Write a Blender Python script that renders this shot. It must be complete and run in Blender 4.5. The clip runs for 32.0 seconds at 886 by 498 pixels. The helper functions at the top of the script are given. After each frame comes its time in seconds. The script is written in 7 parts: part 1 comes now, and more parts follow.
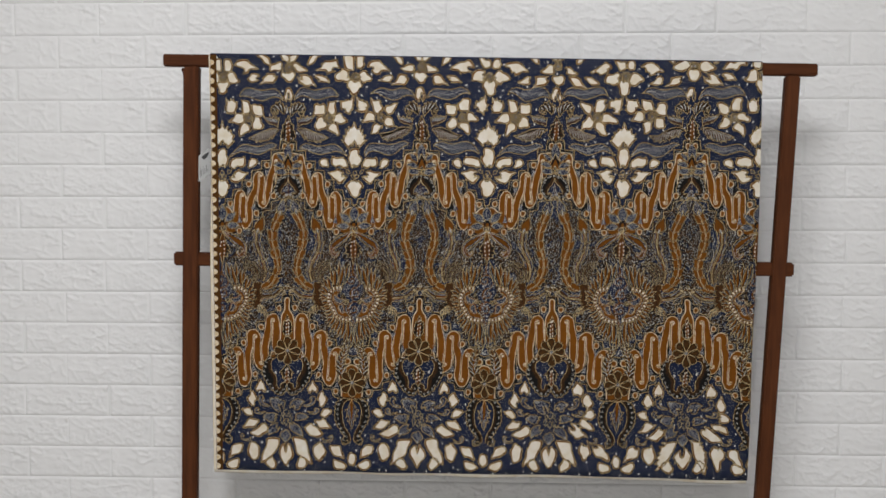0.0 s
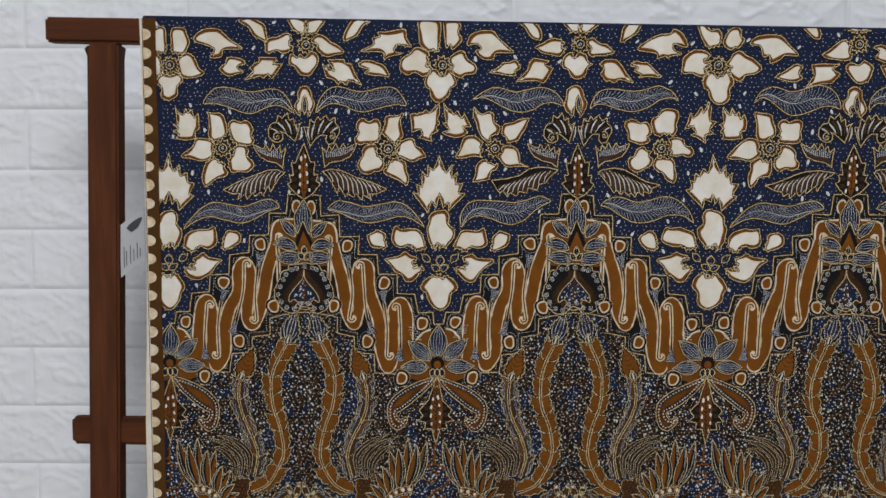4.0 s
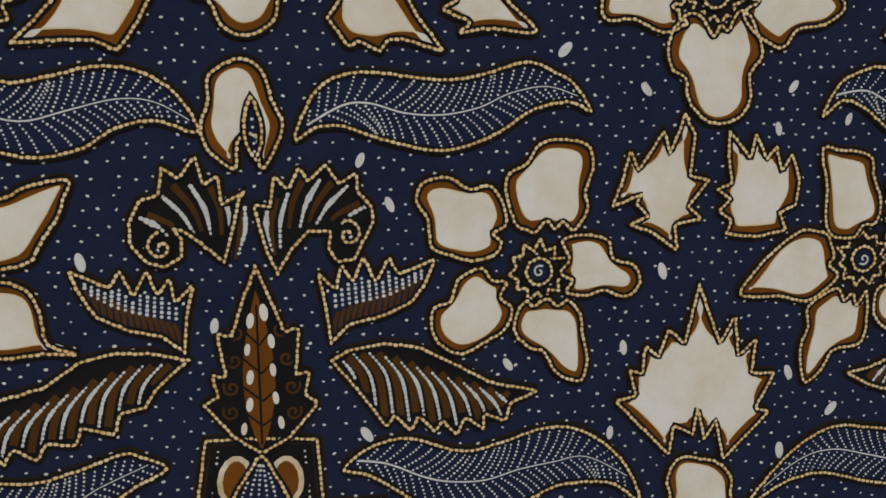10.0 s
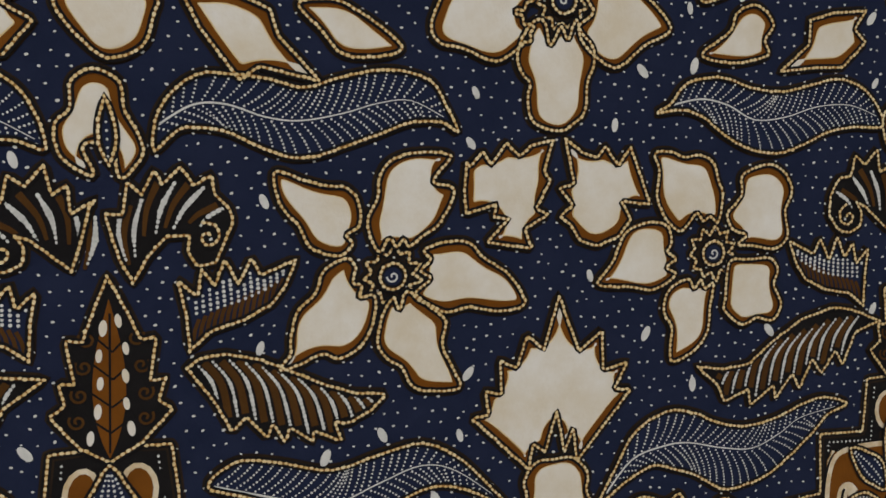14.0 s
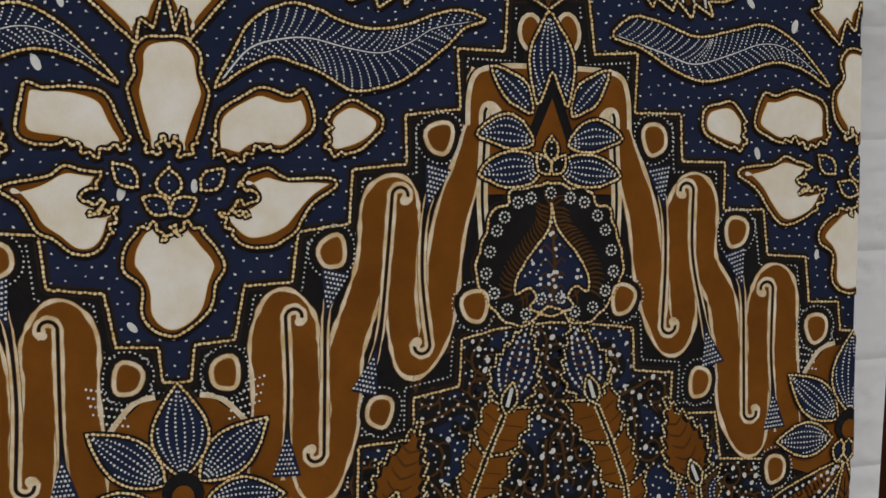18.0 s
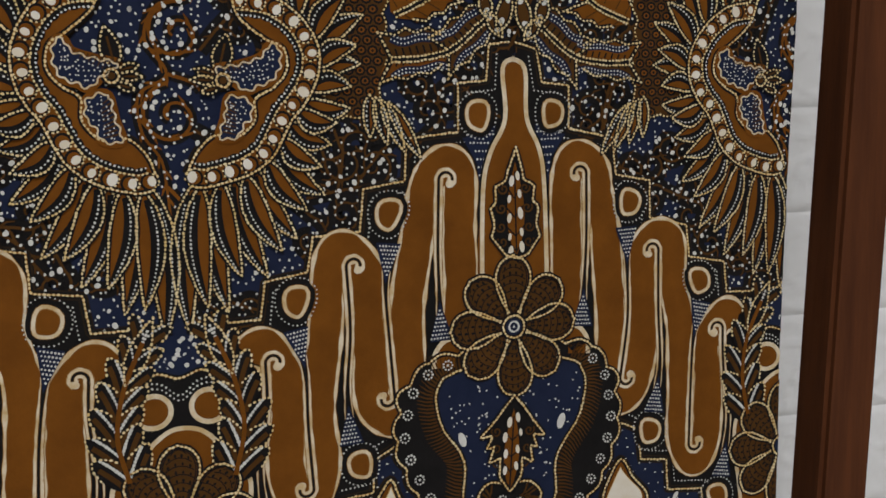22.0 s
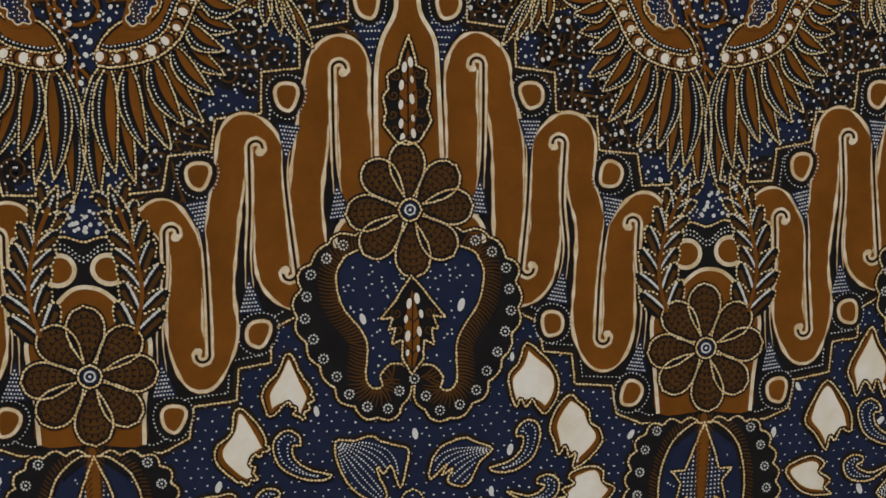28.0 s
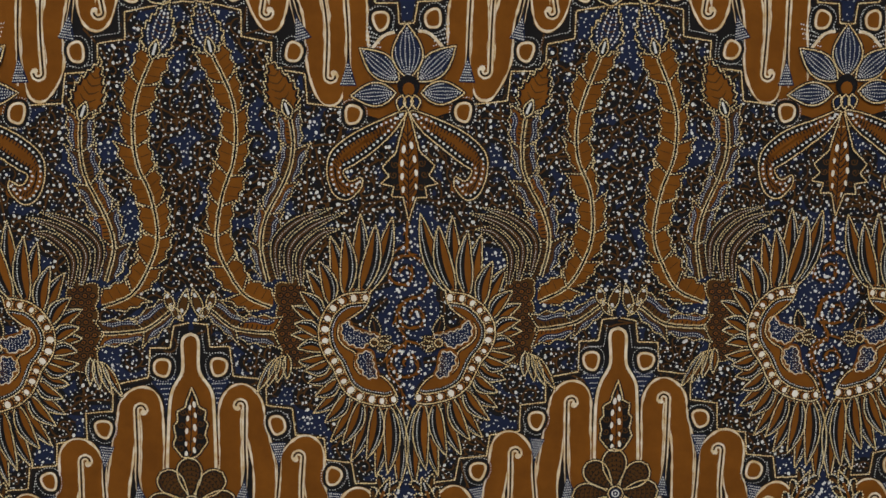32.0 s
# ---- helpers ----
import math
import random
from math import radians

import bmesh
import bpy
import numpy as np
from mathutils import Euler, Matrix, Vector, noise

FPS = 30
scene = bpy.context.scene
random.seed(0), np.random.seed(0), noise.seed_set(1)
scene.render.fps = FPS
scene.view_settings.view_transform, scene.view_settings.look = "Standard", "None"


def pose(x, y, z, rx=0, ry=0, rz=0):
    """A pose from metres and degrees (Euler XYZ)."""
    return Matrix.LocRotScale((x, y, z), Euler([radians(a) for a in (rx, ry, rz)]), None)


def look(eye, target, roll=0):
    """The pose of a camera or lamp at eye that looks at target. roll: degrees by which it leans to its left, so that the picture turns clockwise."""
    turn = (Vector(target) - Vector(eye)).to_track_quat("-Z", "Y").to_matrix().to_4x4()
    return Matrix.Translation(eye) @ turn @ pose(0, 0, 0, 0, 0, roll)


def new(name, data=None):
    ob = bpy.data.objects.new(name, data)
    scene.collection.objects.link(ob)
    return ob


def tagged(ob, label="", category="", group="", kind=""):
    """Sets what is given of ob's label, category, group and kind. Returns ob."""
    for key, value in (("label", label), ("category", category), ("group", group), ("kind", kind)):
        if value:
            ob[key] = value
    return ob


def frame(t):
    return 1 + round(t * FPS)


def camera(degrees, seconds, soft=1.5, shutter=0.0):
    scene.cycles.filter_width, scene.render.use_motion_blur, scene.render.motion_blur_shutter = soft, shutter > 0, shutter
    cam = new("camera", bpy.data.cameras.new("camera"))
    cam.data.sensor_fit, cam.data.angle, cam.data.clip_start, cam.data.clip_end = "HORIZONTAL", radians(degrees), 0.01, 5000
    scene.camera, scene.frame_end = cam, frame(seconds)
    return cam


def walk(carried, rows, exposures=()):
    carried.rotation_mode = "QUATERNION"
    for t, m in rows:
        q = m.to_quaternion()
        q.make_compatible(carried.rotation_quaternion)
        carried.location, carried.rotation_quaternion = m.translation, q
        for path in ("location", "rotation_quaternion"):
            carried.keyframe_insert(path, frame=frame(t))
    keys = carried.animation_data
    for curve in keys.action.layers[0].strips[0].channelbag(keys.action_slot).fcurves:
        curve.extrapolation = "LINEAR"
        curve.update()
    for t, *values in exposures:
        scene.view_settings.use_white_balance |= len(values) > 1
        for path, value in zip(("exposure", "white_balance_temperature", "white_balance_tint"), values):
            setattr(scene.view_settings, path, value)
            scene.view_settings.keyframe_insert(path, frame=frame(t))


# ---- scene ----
from mathutils.geometry import delaunay_2d_cdt

EXPOSURES = [(0.0, -0.04, 6500, 10), (2.5, -0.08, 6350, 10), (5.0, -0.27, 6000, 10), (7.0, -0.38, 6050, 10), (9.0, -0.48, 6250, 10), (12.0, -0.46, 6500, 10), (15.0, -0.43, 6550, 10), (18.0, -0.38, 6450, 10), (22.0, -0.22, 6500, 10), (26.5, -0.24, 6500, 10), (32.0, -0.1, 6400, 10)]
cam = camera(45.86, 32.0, 1.6)
PATH = [
    (0.0, 0.6896, -2.5904, 1.3316, 85.30, -0.02, 2.51),
    (0.5, 0.6521, -2.4335, 1.3514, 84.88, 0.15, 2.60),
    (1.0, 0.6124, -2.2383, 1.3826, 84.55, 0.14, 2.57),
    (1.5, 0.5639, -2.0773, 1.4095, 84.23, 0.26, 2.39),
    (2.0, 0.5233, -1.9099, 1.4203, 84.51, 0.22, 1.95),
    (2.5, 0.4747, -1.7660, 1.4166, 84.69, 0.22, 1.65),
    (3.0, 0.4373, -1.6027, 1.4216, 84.84, 0.15, 1.47),
    (3.5, 0.4093, -1.4333, 1.4281, 84.87, 0.05, 1.38),
    (4.0, 0.3830, -1.2716, 1.4346, 84.87, -0.00, 0.98),
    (4.5, 0.3508, -1.1316, 1.4392, 84.92, 0.05, -0.12),
    (5.0, 0.2983, -0.9831, 1.4442, 85.00, 0.21, -1.67),
    (5.5, 0.2754, -0.8821, 1.4455, 85.12, 0.35, -3.30),
    (6.0, 0.2614, -0.7653, 1.4548, 84.81, 0.35, -5.02),
    (6.5, 0.2655, -0.6622, 1.4706, 84.54, 0.33, -6.19),
    (7.0, 0.3015, -0.5839, 1.4873, 84.39, 0.35, -6.41),
    (7.5, 0.3317, -0.5439, 1.4801, 84.30, 0.45, -6.60),
    (8.0, 0.3574, -0.5118, 1.4798, 84.36, 0.45, -7.11),
    (8.5, 0.3833, -0.4739, 1.4779, 84.30, 0.56, -7.73),
    (9.0, 0.4238, -0.4293, 1.4777, 84.10, 0.49, -8.52),
    (9.5, 0.4675, -0.3908, 1.4837, 83.64, 0.54, -9.48),
    (10.0, 0.5164, -0.3604, 1.4986, 82.72, 0.38, -11.46),
    (10.5, 0.5592, -0.3415, 1.4957, 82.47, 0.44, -12.72),
    (11.0, 0.5925, -0.3311, 1.4913, 83.13, 0.73, -14.72),
    (11.5, 0.6199, -0.3387, 1.4830, 83.91, 0.77, -16.41),
    (12.0, 0.6681, -0.3513, 1.4845, 84.14, 0.75, -17.33),
    (12.5, 0.7231, -0.3605, 1.4833, 84.25, 0.66, -17.87),
    (13.0, 0.7764, -0.3697, 1.4882, 84.51, 0.74, -18.05),
    (13.5, 0.8134, -0.3681, 1.4936, 83.91, 0.73, -18.03),
    (14.0, 0.8557, -0.3668, 1.4923, 83.82, 0.68, -17.81),
    (14.5, 0.9033, -0.3639, 1.4941, 83.05, 0.42, -17.60),
    (15.0, 0.9550, -0.3658, 1.4822, 82.40, 0.34, -17.28),
    (15.5, 0.9961, -0.3736, 1.4685, 82.00, 0.14, -16.81),
    (16.0, 1.0238, -0.3855, 1.4485, 82.17, 0.17, -16.71),
    (16.5, 1.0236, -0.4060, 1.4180, 83.23, 0.40, -17.00),
    (17.0, 1.0099, -0.4271, 1.3823, 84.41, 0.66, -17.38),
    (17.5, 0.9970, -0.4404, 1.3469, 84.98, 0.76, -17.58),
    (18.0, 0.9960, -0.4381, 1.3185, 84.81, 0.72, -17.41),
    (18.5, 0.9816, -0.4538, 1.2801, 85.02, 0.66, -17.60),
    (19.0, 0.9605, -0.4651, 1.2564, 85.01, 0.71, -18.15),
    (19.5, 0.9594, -0.4716, 1.2207, 84.46, 0.68, -18.28),
    (20.0, 0.9726, -0.4886, 1.1638, 84.10, 0.66, -18.31),
    (20.5, 0.9768, -0.4909, 1.1054, 84.19, 0.60, -18.33),
    (21.0, 0.9720, -0.4886, 1.0501, 83.87, 0.53, -18.36),
    (21.5, 0.9794, -0.4889, 1.0144, 83.30, 0.58, -18.41),
    (22.0, 0.9798, -0.4892, 0.9629, 83.30, 0.59, -18.48),
    (22.5, 0.9697, -0.4887, 0.9206, 83.31, 0.67, -18.42),
    (23.0, 0.9583, -0.4860, 0.8788, 83.39, 0.68, -18.19),
    (23.5, 0.9441, -0.4827, 0.8360, 82.94, 0.68, -18.08),
    (24.0, 0.9313, -0.4728, 0.7954, 82.67, 0.69, -18.27),
    (24.5, 0.9325, -0.4606, 0.7588, 82.64, 0.79, -18.00),
    (25.0, 0.9231, -0.4541, 0.7392, 82.88, 0.90, -17.54),
    (25.5, 0.9078, -0.4560, 0.7489, 83.64, 1.06, -16.44),
    (26.0, 0.8886, -0.4655, 0.7754, 84.54, 1.17, -15.05),
    (26.5, 0.8672, -0.4818, 0.8058, 85.18, 1.17, -13.66),
    (27.0, 0.8503, -0.4931, 0.8352, 85.81, 1.23, -12.54),
    (27.5, 0.8237, -0.5206, 0.8623, 85.94, 1.01, -11.13),
    (28.0, 0.7768, -0.5518, 0.8868, 85.21, 0.86, -9.10),
    (28.5, 0.7508, -0.5739, 0.9318, 83.91, 0.63, -7.78),
    (29.0, 0.7268, -0.5795, 0.9508, 83.88, 0.60, -6.49),
    (29.5, 0.7056, -0.5966, 0.9719, 84.03, 0.57, -5.16),
    (30.0, 0.6940, -0.6245, 1.0080, 83.78, 0.49, -3.89),
    (30.5, 0.6786, -0.6529, 1.0355, 83.84, 0.39, -2.85),
    (31.0, 0.6675, -0.6916, 1.0790, 83.45, 0.36, -2.39),
    (31.5, 0.6706, -0.7377, 1.1173, 82.93, 0.37, -2.33),
    (32.0, 0.6754, -0.7923, 1.1596, 82.68, 0.20, -2.60),
]
walk(cam, [(t, pose(*p)) for t, *p in PATH], EXPOSURES)

# ---- light: a closed white room with two ceiling lamps ----
world = bpy.data.worlds.new("room_air")
scene.world = world
world.use_nodes = True
world.node_tree.nodes["Background"].inputs[0].default_value = (0.9, 0.93, 1.0, 1)
world.node_tree.nodes["Background"].inputs[1].default_value = 0.05


def area_lamp(name, place, target, sx, sy, watts, colour):
    data = bpy.data.lights.new(name, "AREA")
    data.shape, data.size, data.size_y, data.energy, data.color = "RECTANGLE", sx, sy, watts, colour
    ob = new(name, data)
    ob.matrix_world = look(place, target)
    return ob


# one bright ceiling lamp before the rack, and a weaker one deeper in the room
area_lamp("ceiling_lamp_light", (0.45, -2.1, 2.93), (0.5, -1.5, 0.0), 0.9, 0.8, 60.5, (0.985, 0.985, 1.0))
area_lamp("ceiling_lamp_light", (0.7, -3.6, 2.93), (0.7, -3.2, 0.0), 1.0, 0.5, 37, (0.985, 0.985, 1.0))


# ---- materials ----
def material(name, colour, rough=0.8, second=None, scale=20.0, amount=0.5, bump=0.0, bump_scale=200.0, stretch=(1, 1, 1), metal=0.0, crease=0.0):
    m = bpy.data.materials.new(name)
    m.use_nodes = True
    t = m.node_tree
    b = t.nodes["Principled BSDF"]
    b.inputs["Roughness"].default_value = rough
    b.inputs["Metallic"].default_value = metal
    co = t.nodes.new("ShaderNodeTexCoord")
    mp = t.nodes.new("ShaderNodeMapping")
    mp.inputs["Scale"].default_value = stretch
    t.links.new(co.outputs["Object"], mp.inputs["Vector"])
    n1 = t.nodes.new("ShaderNodeTexNoise")
    n1.inputs["Scale"].default_value = scale
    n1.inputs["Detail"].default_value = 6
    n1.inputs["Roughness"].default_value = 0.65
    t.links.new(mp.outputs[0], n1.inputs["Vector"])
    ramp = t.nodes.new("ShaderNodeMapRange")
    ramp.inputs["From Min"].default_value, ramp.inputs["From Max"].default_value = 0.35, 0.65
    ramp.inputs["To Max"].default_value = amount
    t.links.new(n1.outputs["Fac"], ramp.inputs["Value"])
    mix = t.nodes.new("ShaderNodeMix")
    mix.data_type = "RGBA"
    mix.inputs[6].default_value = (*colour, 1)
    mix.inputs[7].default_value = (*(second or colour), 1)
    t.links.new(ramp.outputs[0], mix.inputs[0])
    t.links.new(mix.outputs[2], b.inputs["Base Color"])
    if bump:
        n2 = t.nodes.new("ShaderNodeTexNoise")
        n2.inputs["Scale"].default_value = bump_scale
        n2.inputs["Detail"].default_value = 4
        t.links.new(mp.outputs[0], n2.inputs["Vector"])
        bp = t.nodes.new("ShaderNodeBump")
        bp.inputs["Strength"].default_value = bump
        bp.inputs["Distance"].default_value = 0.002
        if crease:
            n2.noise_type = "RIDGED_MULTIFRACTAL"
            bp.inputs["Distance"].default_value = crease
        t.links.new(n2.outputs["Fac"], bp.inputs["Height"])
        t.links.new(bp.outputs[0], b.inputs["Normal"])
    return m


M_PLASTER = material("white_plaster", (0.78, 0.78, 0.77), 0.9, (0.72, 0.72, 0.71), 6, 0.6, 0.2, 60)
M_FLOOR = material("pale_floor_tile", (0.55, 0.53, 0.5), 0.35, (0.48, 0.46, 0.43), 4, 0.6)
M_FOAM = material("white_foam", (0.80, 0.795, 0.79), 0.7, (0.74, 0.735, 0.73), 9, 0.7, 0.75, 21.0, (0.85, 1, 1.9), 0.0, 0.0036)
M_WOOD = material("stained_wood", (0.092, 0.0290, 0.0092), 0.7, (0.049, 0.0146, 0.0050), 14, 0.9, 0.15, 120, (6, 6, 0.5))
M_WOODH = material("stained_wood_lying", (0.092, 0.0290, 0.0092), 0.7, (0.049, 0.0146, 0.0050), 14, 0.9, 0.15, 120, (0.5, 6, 6))


def part(name, bm, mat, parent=None, label=""):
    me = bpy.data.meshes.new(name)
    bm.to_mesh(me)
    bm.free()
    for m in (mat if isinstance(mat, (list, tuple)) else [mat]):
        me.materials.append(m)
    ob = new(name, me)
    ob.parent = parent
    if label:
        tagged(ob, label)
    return ob


def box(x0, x1, y0, y1, z0, z1, bevel=0.0, bm=None):
    bm = bm or bmesh.new()
    r = bmesh.ops.create_cube(bm, size=1.0, matrix=Matrix.Translation(((x0 + x1) / 2, (y0 + y1) / 2, (z0 + z1) / 2)) @ Matrix.Diagonal((x1 - x0, y1 - y0, z1 - z0, 1)))
    if bevel:
        ed = list({e for v in r["verts"] for e in v.link_edges})
        bmesh.ops.bevel(bm, geom=ed, offset=bevel, segments=2, affect="EDGES")
    return bm


# ---- the room ----
WALL_Y = 0.25
tagged(part("wall_north", box(-2.6, 3.9, WALL_Y, WALL_Y + 0.12, 0, 3.0), M_PLASTER), kind="structure")
tagged(part("wall_south", box(-2.6, 3.9, -4.6, -4.5, 0, 3.0), M_PLASTER), kind="structure")
tagged(part("wall_west", box(-2.7, -2.6, -4.6, WALL_Y + 0.12, 0, 3.0), M_PLASTER), kind="structure")
tagged(part("wall_east", box(3.9, 4.0, -4.6, WALL_Y + 0.12, 0, 3.0), M_PLASTER), kind="structure")
tagged(part("floor", box(-2.7, 4.0, -4.6, WALL_Y + 0.12, -0.1, 0), M_FLOOR), kind="structure")
tagged(part("ceiling", box(-2.7, 4.0, -4.6, WALL_Y + 0.12, 3.0, 3.1), M_PLASTER), kind="structure")

# ---- the wooden rack ----
for m in (M_WOOD, M_WOODH):
    m.node_tree.nodes["Principled BSDF"].inputs["Specular IOR Level"].default_value = 0.12
rack = tagged(new("cloth_rack"), "dark-stained wooden batik rack standing before the brick wall", "rack")


def sloped(bm, z_by_x=0.0, x_by_z=0.0, x0=0.0, z0=0.0):
    for v in bm.verts:
        v.co.z, v.co.x = v.co.z + z_by_x * (v.co.x - x0), v.co.x + x_by_z * (v.co.z - z0)
    return bm


SLOPE = -0.0187
part("top_bar", sloped(box(-0.12, 1.483, 0.003, 0.031, 1.571, 1.601, 0.003), SLOPE, 0, -0.12), M_WOODH, rack)
part("cross_bar", sloped(box(-0.104, 1.44, 0.005, 0.023, 1.0735, 1.1080, 0.004), -0.0135, 0, -0.104), M_WOODH, rack)
for x, lean, half in ((-0.0530, 0.0237, 0.0190), (1.4175, 0.045, 0.0172)):
    part("post", sloped(box(x - half, x + half, -0.002, 0.027, 0.05, 1.5705 + SLOPE * (x + 0.12), 0.003), 0, lean, 0, 1.4), M_WOOD, rack)
    part("foot", sloped(box(x - 0.03, x + 0.03, -0.2, 0.24, 0.0, 0.05, 0.006), 0, lean, 0, 1.4), M_WOOD, rack)
    if x > 1:
        continue
    bm = box(x - 0.029, x + 0.021, 0.0275, 0.037, 1.538 + SLOPE * (x + 0.12), 1.5690 + SLOPE * (x + 0.12), 0.002)
    for v in bm.verts:
        if v.co.z < 1.55 + SLOPE * (x + 0.12):
            v.co.x += 0.010 if v.co.x < x else -0.004
    part("bracket", bm, M_WOOD, rack, "small dark bracket behind the post")

# ---- the batik cloth: cloth dyes ----
def dye(name, colour, second, amount=0.6, scale=60.0):
    """A dyed cotton: uneven colour at two scales and the relief of a fine weave."""
    m = material(name, colour, 0.95, second, scale, amount)
    t = m.node_tree
    b = t.nodes["Principled BSDF"]
    b.inputs["Specular IOR Level"].default_value = 0.07
    b.inputs["Sheen Weight"].default_value = 0.0
    co = t.nodes.new("ShaderNodeTexCoord")
    w1 = t.nodes.new("ShaderNodeTexNoise")
    w1.inputs["Scale"].default_value = 900
    w1.inputs["Detail"].default_value = 2
    t.links.new(co.outputs["Object"], w1.inputs["Vector"])
    bp = t.nodes.new("ShaderNodeBump")
    bp.inputs["Strength"].default_value = 0.35
    bp.inputs["Distance"].default_value = 0.0004
    t.links.new(w1.outputs["Fac"], bp.inputs["Height"])
    t.links.new(bp.outputs[0], b.inputs["Normal"])
    return m


DYES = [
    dye("navy_dye", (0.0106, 0.0146, 0.0345), (0.0165, 0.0216, 0.0470)),
    dye("black_dye", (0.0085, 0.0077, 0.0076), (0.0135, 0.0120, 0.0120)),
    dye("sogan_brown_dye", (0.160, 0.0550, 0.0072), (0.108, 0.0365, 0.0052), 0.9, 32),
    dye("dark_brown_dye", (0.074, 0.032, 0.0080), (0.048, 0.021, 0.0058), 0.8, 50),
    dye("cream_cotton", (0.665, 0.630, 0.565), (0.575, 0.495, 0.365), 0.9, 38),
    dye("gold_wax_line", (0.72, 0.60, 0.36), (0.58, 0.40, 0.16), 1.0, 140),
    dye("white_wax_dot", (0.60, 0.59, 0.55), (0.47, 0.46, 0.43), 0.8, 200),
    dye("ivory_line", (0.66, 0.58, 0.44), (0.47, 0.33, 0.16), 1.0, 110),
    dye("rust_edge", (0.30, 0.155, 0.042), (0.16, 0.066, 0.016), 1.0, 150),
    dye("umber_halo", (0.030, 0.0175, 0.0088), (0.0165, 0.0112, 0.0082), 1.0, 110),
]
NAVY, BLACK, BROWN, DARK, CREAM, GOLD, WHITE, IVORY, RUST, UMBER = range(10)
LAYER = 0.00016


def wave(x, z):
    """How far the hanging cloth swells towards the room."""
    return 0.0012 * np.sin(5.1 * x + 0.8) * np.sin(2.2 * z) + 0.0007 * np.sin(9.0 * x - 1.6 * z)


def top_edge(x):
    return 1.5995 - 0.0187 * x


def foot_edge(x):
    return 0.5505 - 0.0050 * x ** 2 + 0.0012 * np.sin(9 * x) + 0.0008 * np.sin(23 * x + 1)


def right_edge(z):
    return np.interp(z, [0.55, 0.68, 0.83, 0.92, 1.01, 1.15, 1.30, 1.60], [1.3370, 1.3405, 1.3405, 1.3425, 1.3460, 1.3490, 1.3505, 1.3495])


LEFT_EDGE = 0.0155


def column_axis(u, z):
    """x of a column of the pattern: whole u is a peak, half a valley."""
    k = (1.38 - z) / 0.52
    return 0.1925 - 0.0095 * k + (0.3305 + 0.0015 * k) * u


def hand(x, z):
    """The drawing hand's unevenness."""
    dx = 0.0011 * np.sin(31 * x + 17 * z) + 0.0007 * np.sin(83 * z - 41 * x + 1)
    dz = 0.0011 * np.sin(37 * x - 23 * z + 2) + 0.0007 * np.sin(71 * x + 57 * z)
    return x + dx, z + dz


def put_on(points, u, side=1):
    """Pattern millimetres beside the axis u, to places on the cloth."""
    p = np.asarray(points, float) / 1000
    x, z = hand(column_axis(u, p[:, 1]) + side * p[:, 0] * 0.998, p[:, 1])
    return np.stack([x, z], 1)


def both(half):
    """A closed outline from its right half, top to bottom."""
    return [(max(a, 0), z) for a, z in half] + [(-a, z) for a, z in half[::-1] if a > 0.5]


def smooth(p, n=6, closed=True):
    """A Catmull-Rom curve through the points."""
    p = np.asarray(p, float)
    k = len(p)
    out = []
    for i in range(k if closed else k - 1):
        if closed:
            a, b, c, d = p[i - 1], p[i], p[(i + 1) % k], p[(i + 2) % k]
        else:
            a, b, c, d = p[max(i - 1, 0)], p[i], p[i + 1], p[min(i + 2, k - 1)]
        t = (np.arange(n) / n)[:, None]
        out.append(0.5 * (2 * b + (c - a) * t + (2 * a - 5 * b + 4 * c - d) * t ** 2 + (3 * b - a - 3 * c + d) * t ** 3))
    if not closed:
        out.append(p[-1:])
    return np.concatenate(out)


def even(p, step, closed=True):
    """Points at even steps along a line, with their directions."""
    p = np.concatenate([p, p[:1]]) if closed else p
    d = np.linalg.norm(np.diff(p, axis=0), axis=1)
    s = np.concatenate([[0], np.cumsum(d)])
    n = max(int(s[-1] / step), 2)
    w = np.linspace(0, s[-1], n, endpoint=not closed)
    q = np.stack([np.interp(w, s, p[:, 0]), np.interp(w, s, p[:, 1])], 1)
    i = np.clip(np.searchsorted(s, w, side="right") - 1, 0, len(d) - 1)
    return q, (p[i + 1] - p[i]) / np.maximum(d[i], 1e-9)[:, None]


def normals(p, closed=True):
    if closed:
        t = np.roll(p, -1, 0) - np.roll(p, 1, 0)
    else:
        t = np.gradient(p, axis=0)
    t /= np.maximum(np.linalg.norm(t, axis=1), 1e-9)[:, None]
    return np.stack([-t[:, 1], t[:, 0]], 1)


def area(p):
    return 0.5 * np.sum(p[:, 0] * np.roll(p[:, 1], -1) - np.roll(p[:, 0], -1) * p[:, 1])


def inset(p, w):
    """The outline drawn in by w."""
    return p + normals(p) * w * np.sign(area(p))


def ragged(p, root, share=0.27, tooth=0.0032):
    """Teeth on the part of an outline that is nearest to its root."""
    q, d = even(p, 0.0011)
    r = np.linalg.norm(q - root, axis=1)
    near = r < np.quantile(r, share)
    n = np.stack([-d[:, 1], d[:, 0]], 1) * np.sign(area(p))
    saw = np.abs((np.arange(len(q)) * 0.205 + np.random.rand()) % 1.0 - 0.5) * 2
    return q + n * (near * (saw - 0.55) * tooth)[:, None]


def inside(q, p):
    """Which of the points q lie in the outline p."""
    x, y = q[:, 0][:, None], q[:, 1][:, None]
    a, b = p, np.roll(p, -1, 0)
    cross = ((a[:, 1] > y) != (b[:, 1] > y)) & (x < (b[:, 0] - a[:, 0]) * (y - a[:, 1]) / np.where(b[:, 1] == a[:, 1], 1e-9, b[:, 1] - a[:, 1]) + a[:, 0])
    return cross.sum(1) % 2 == 1


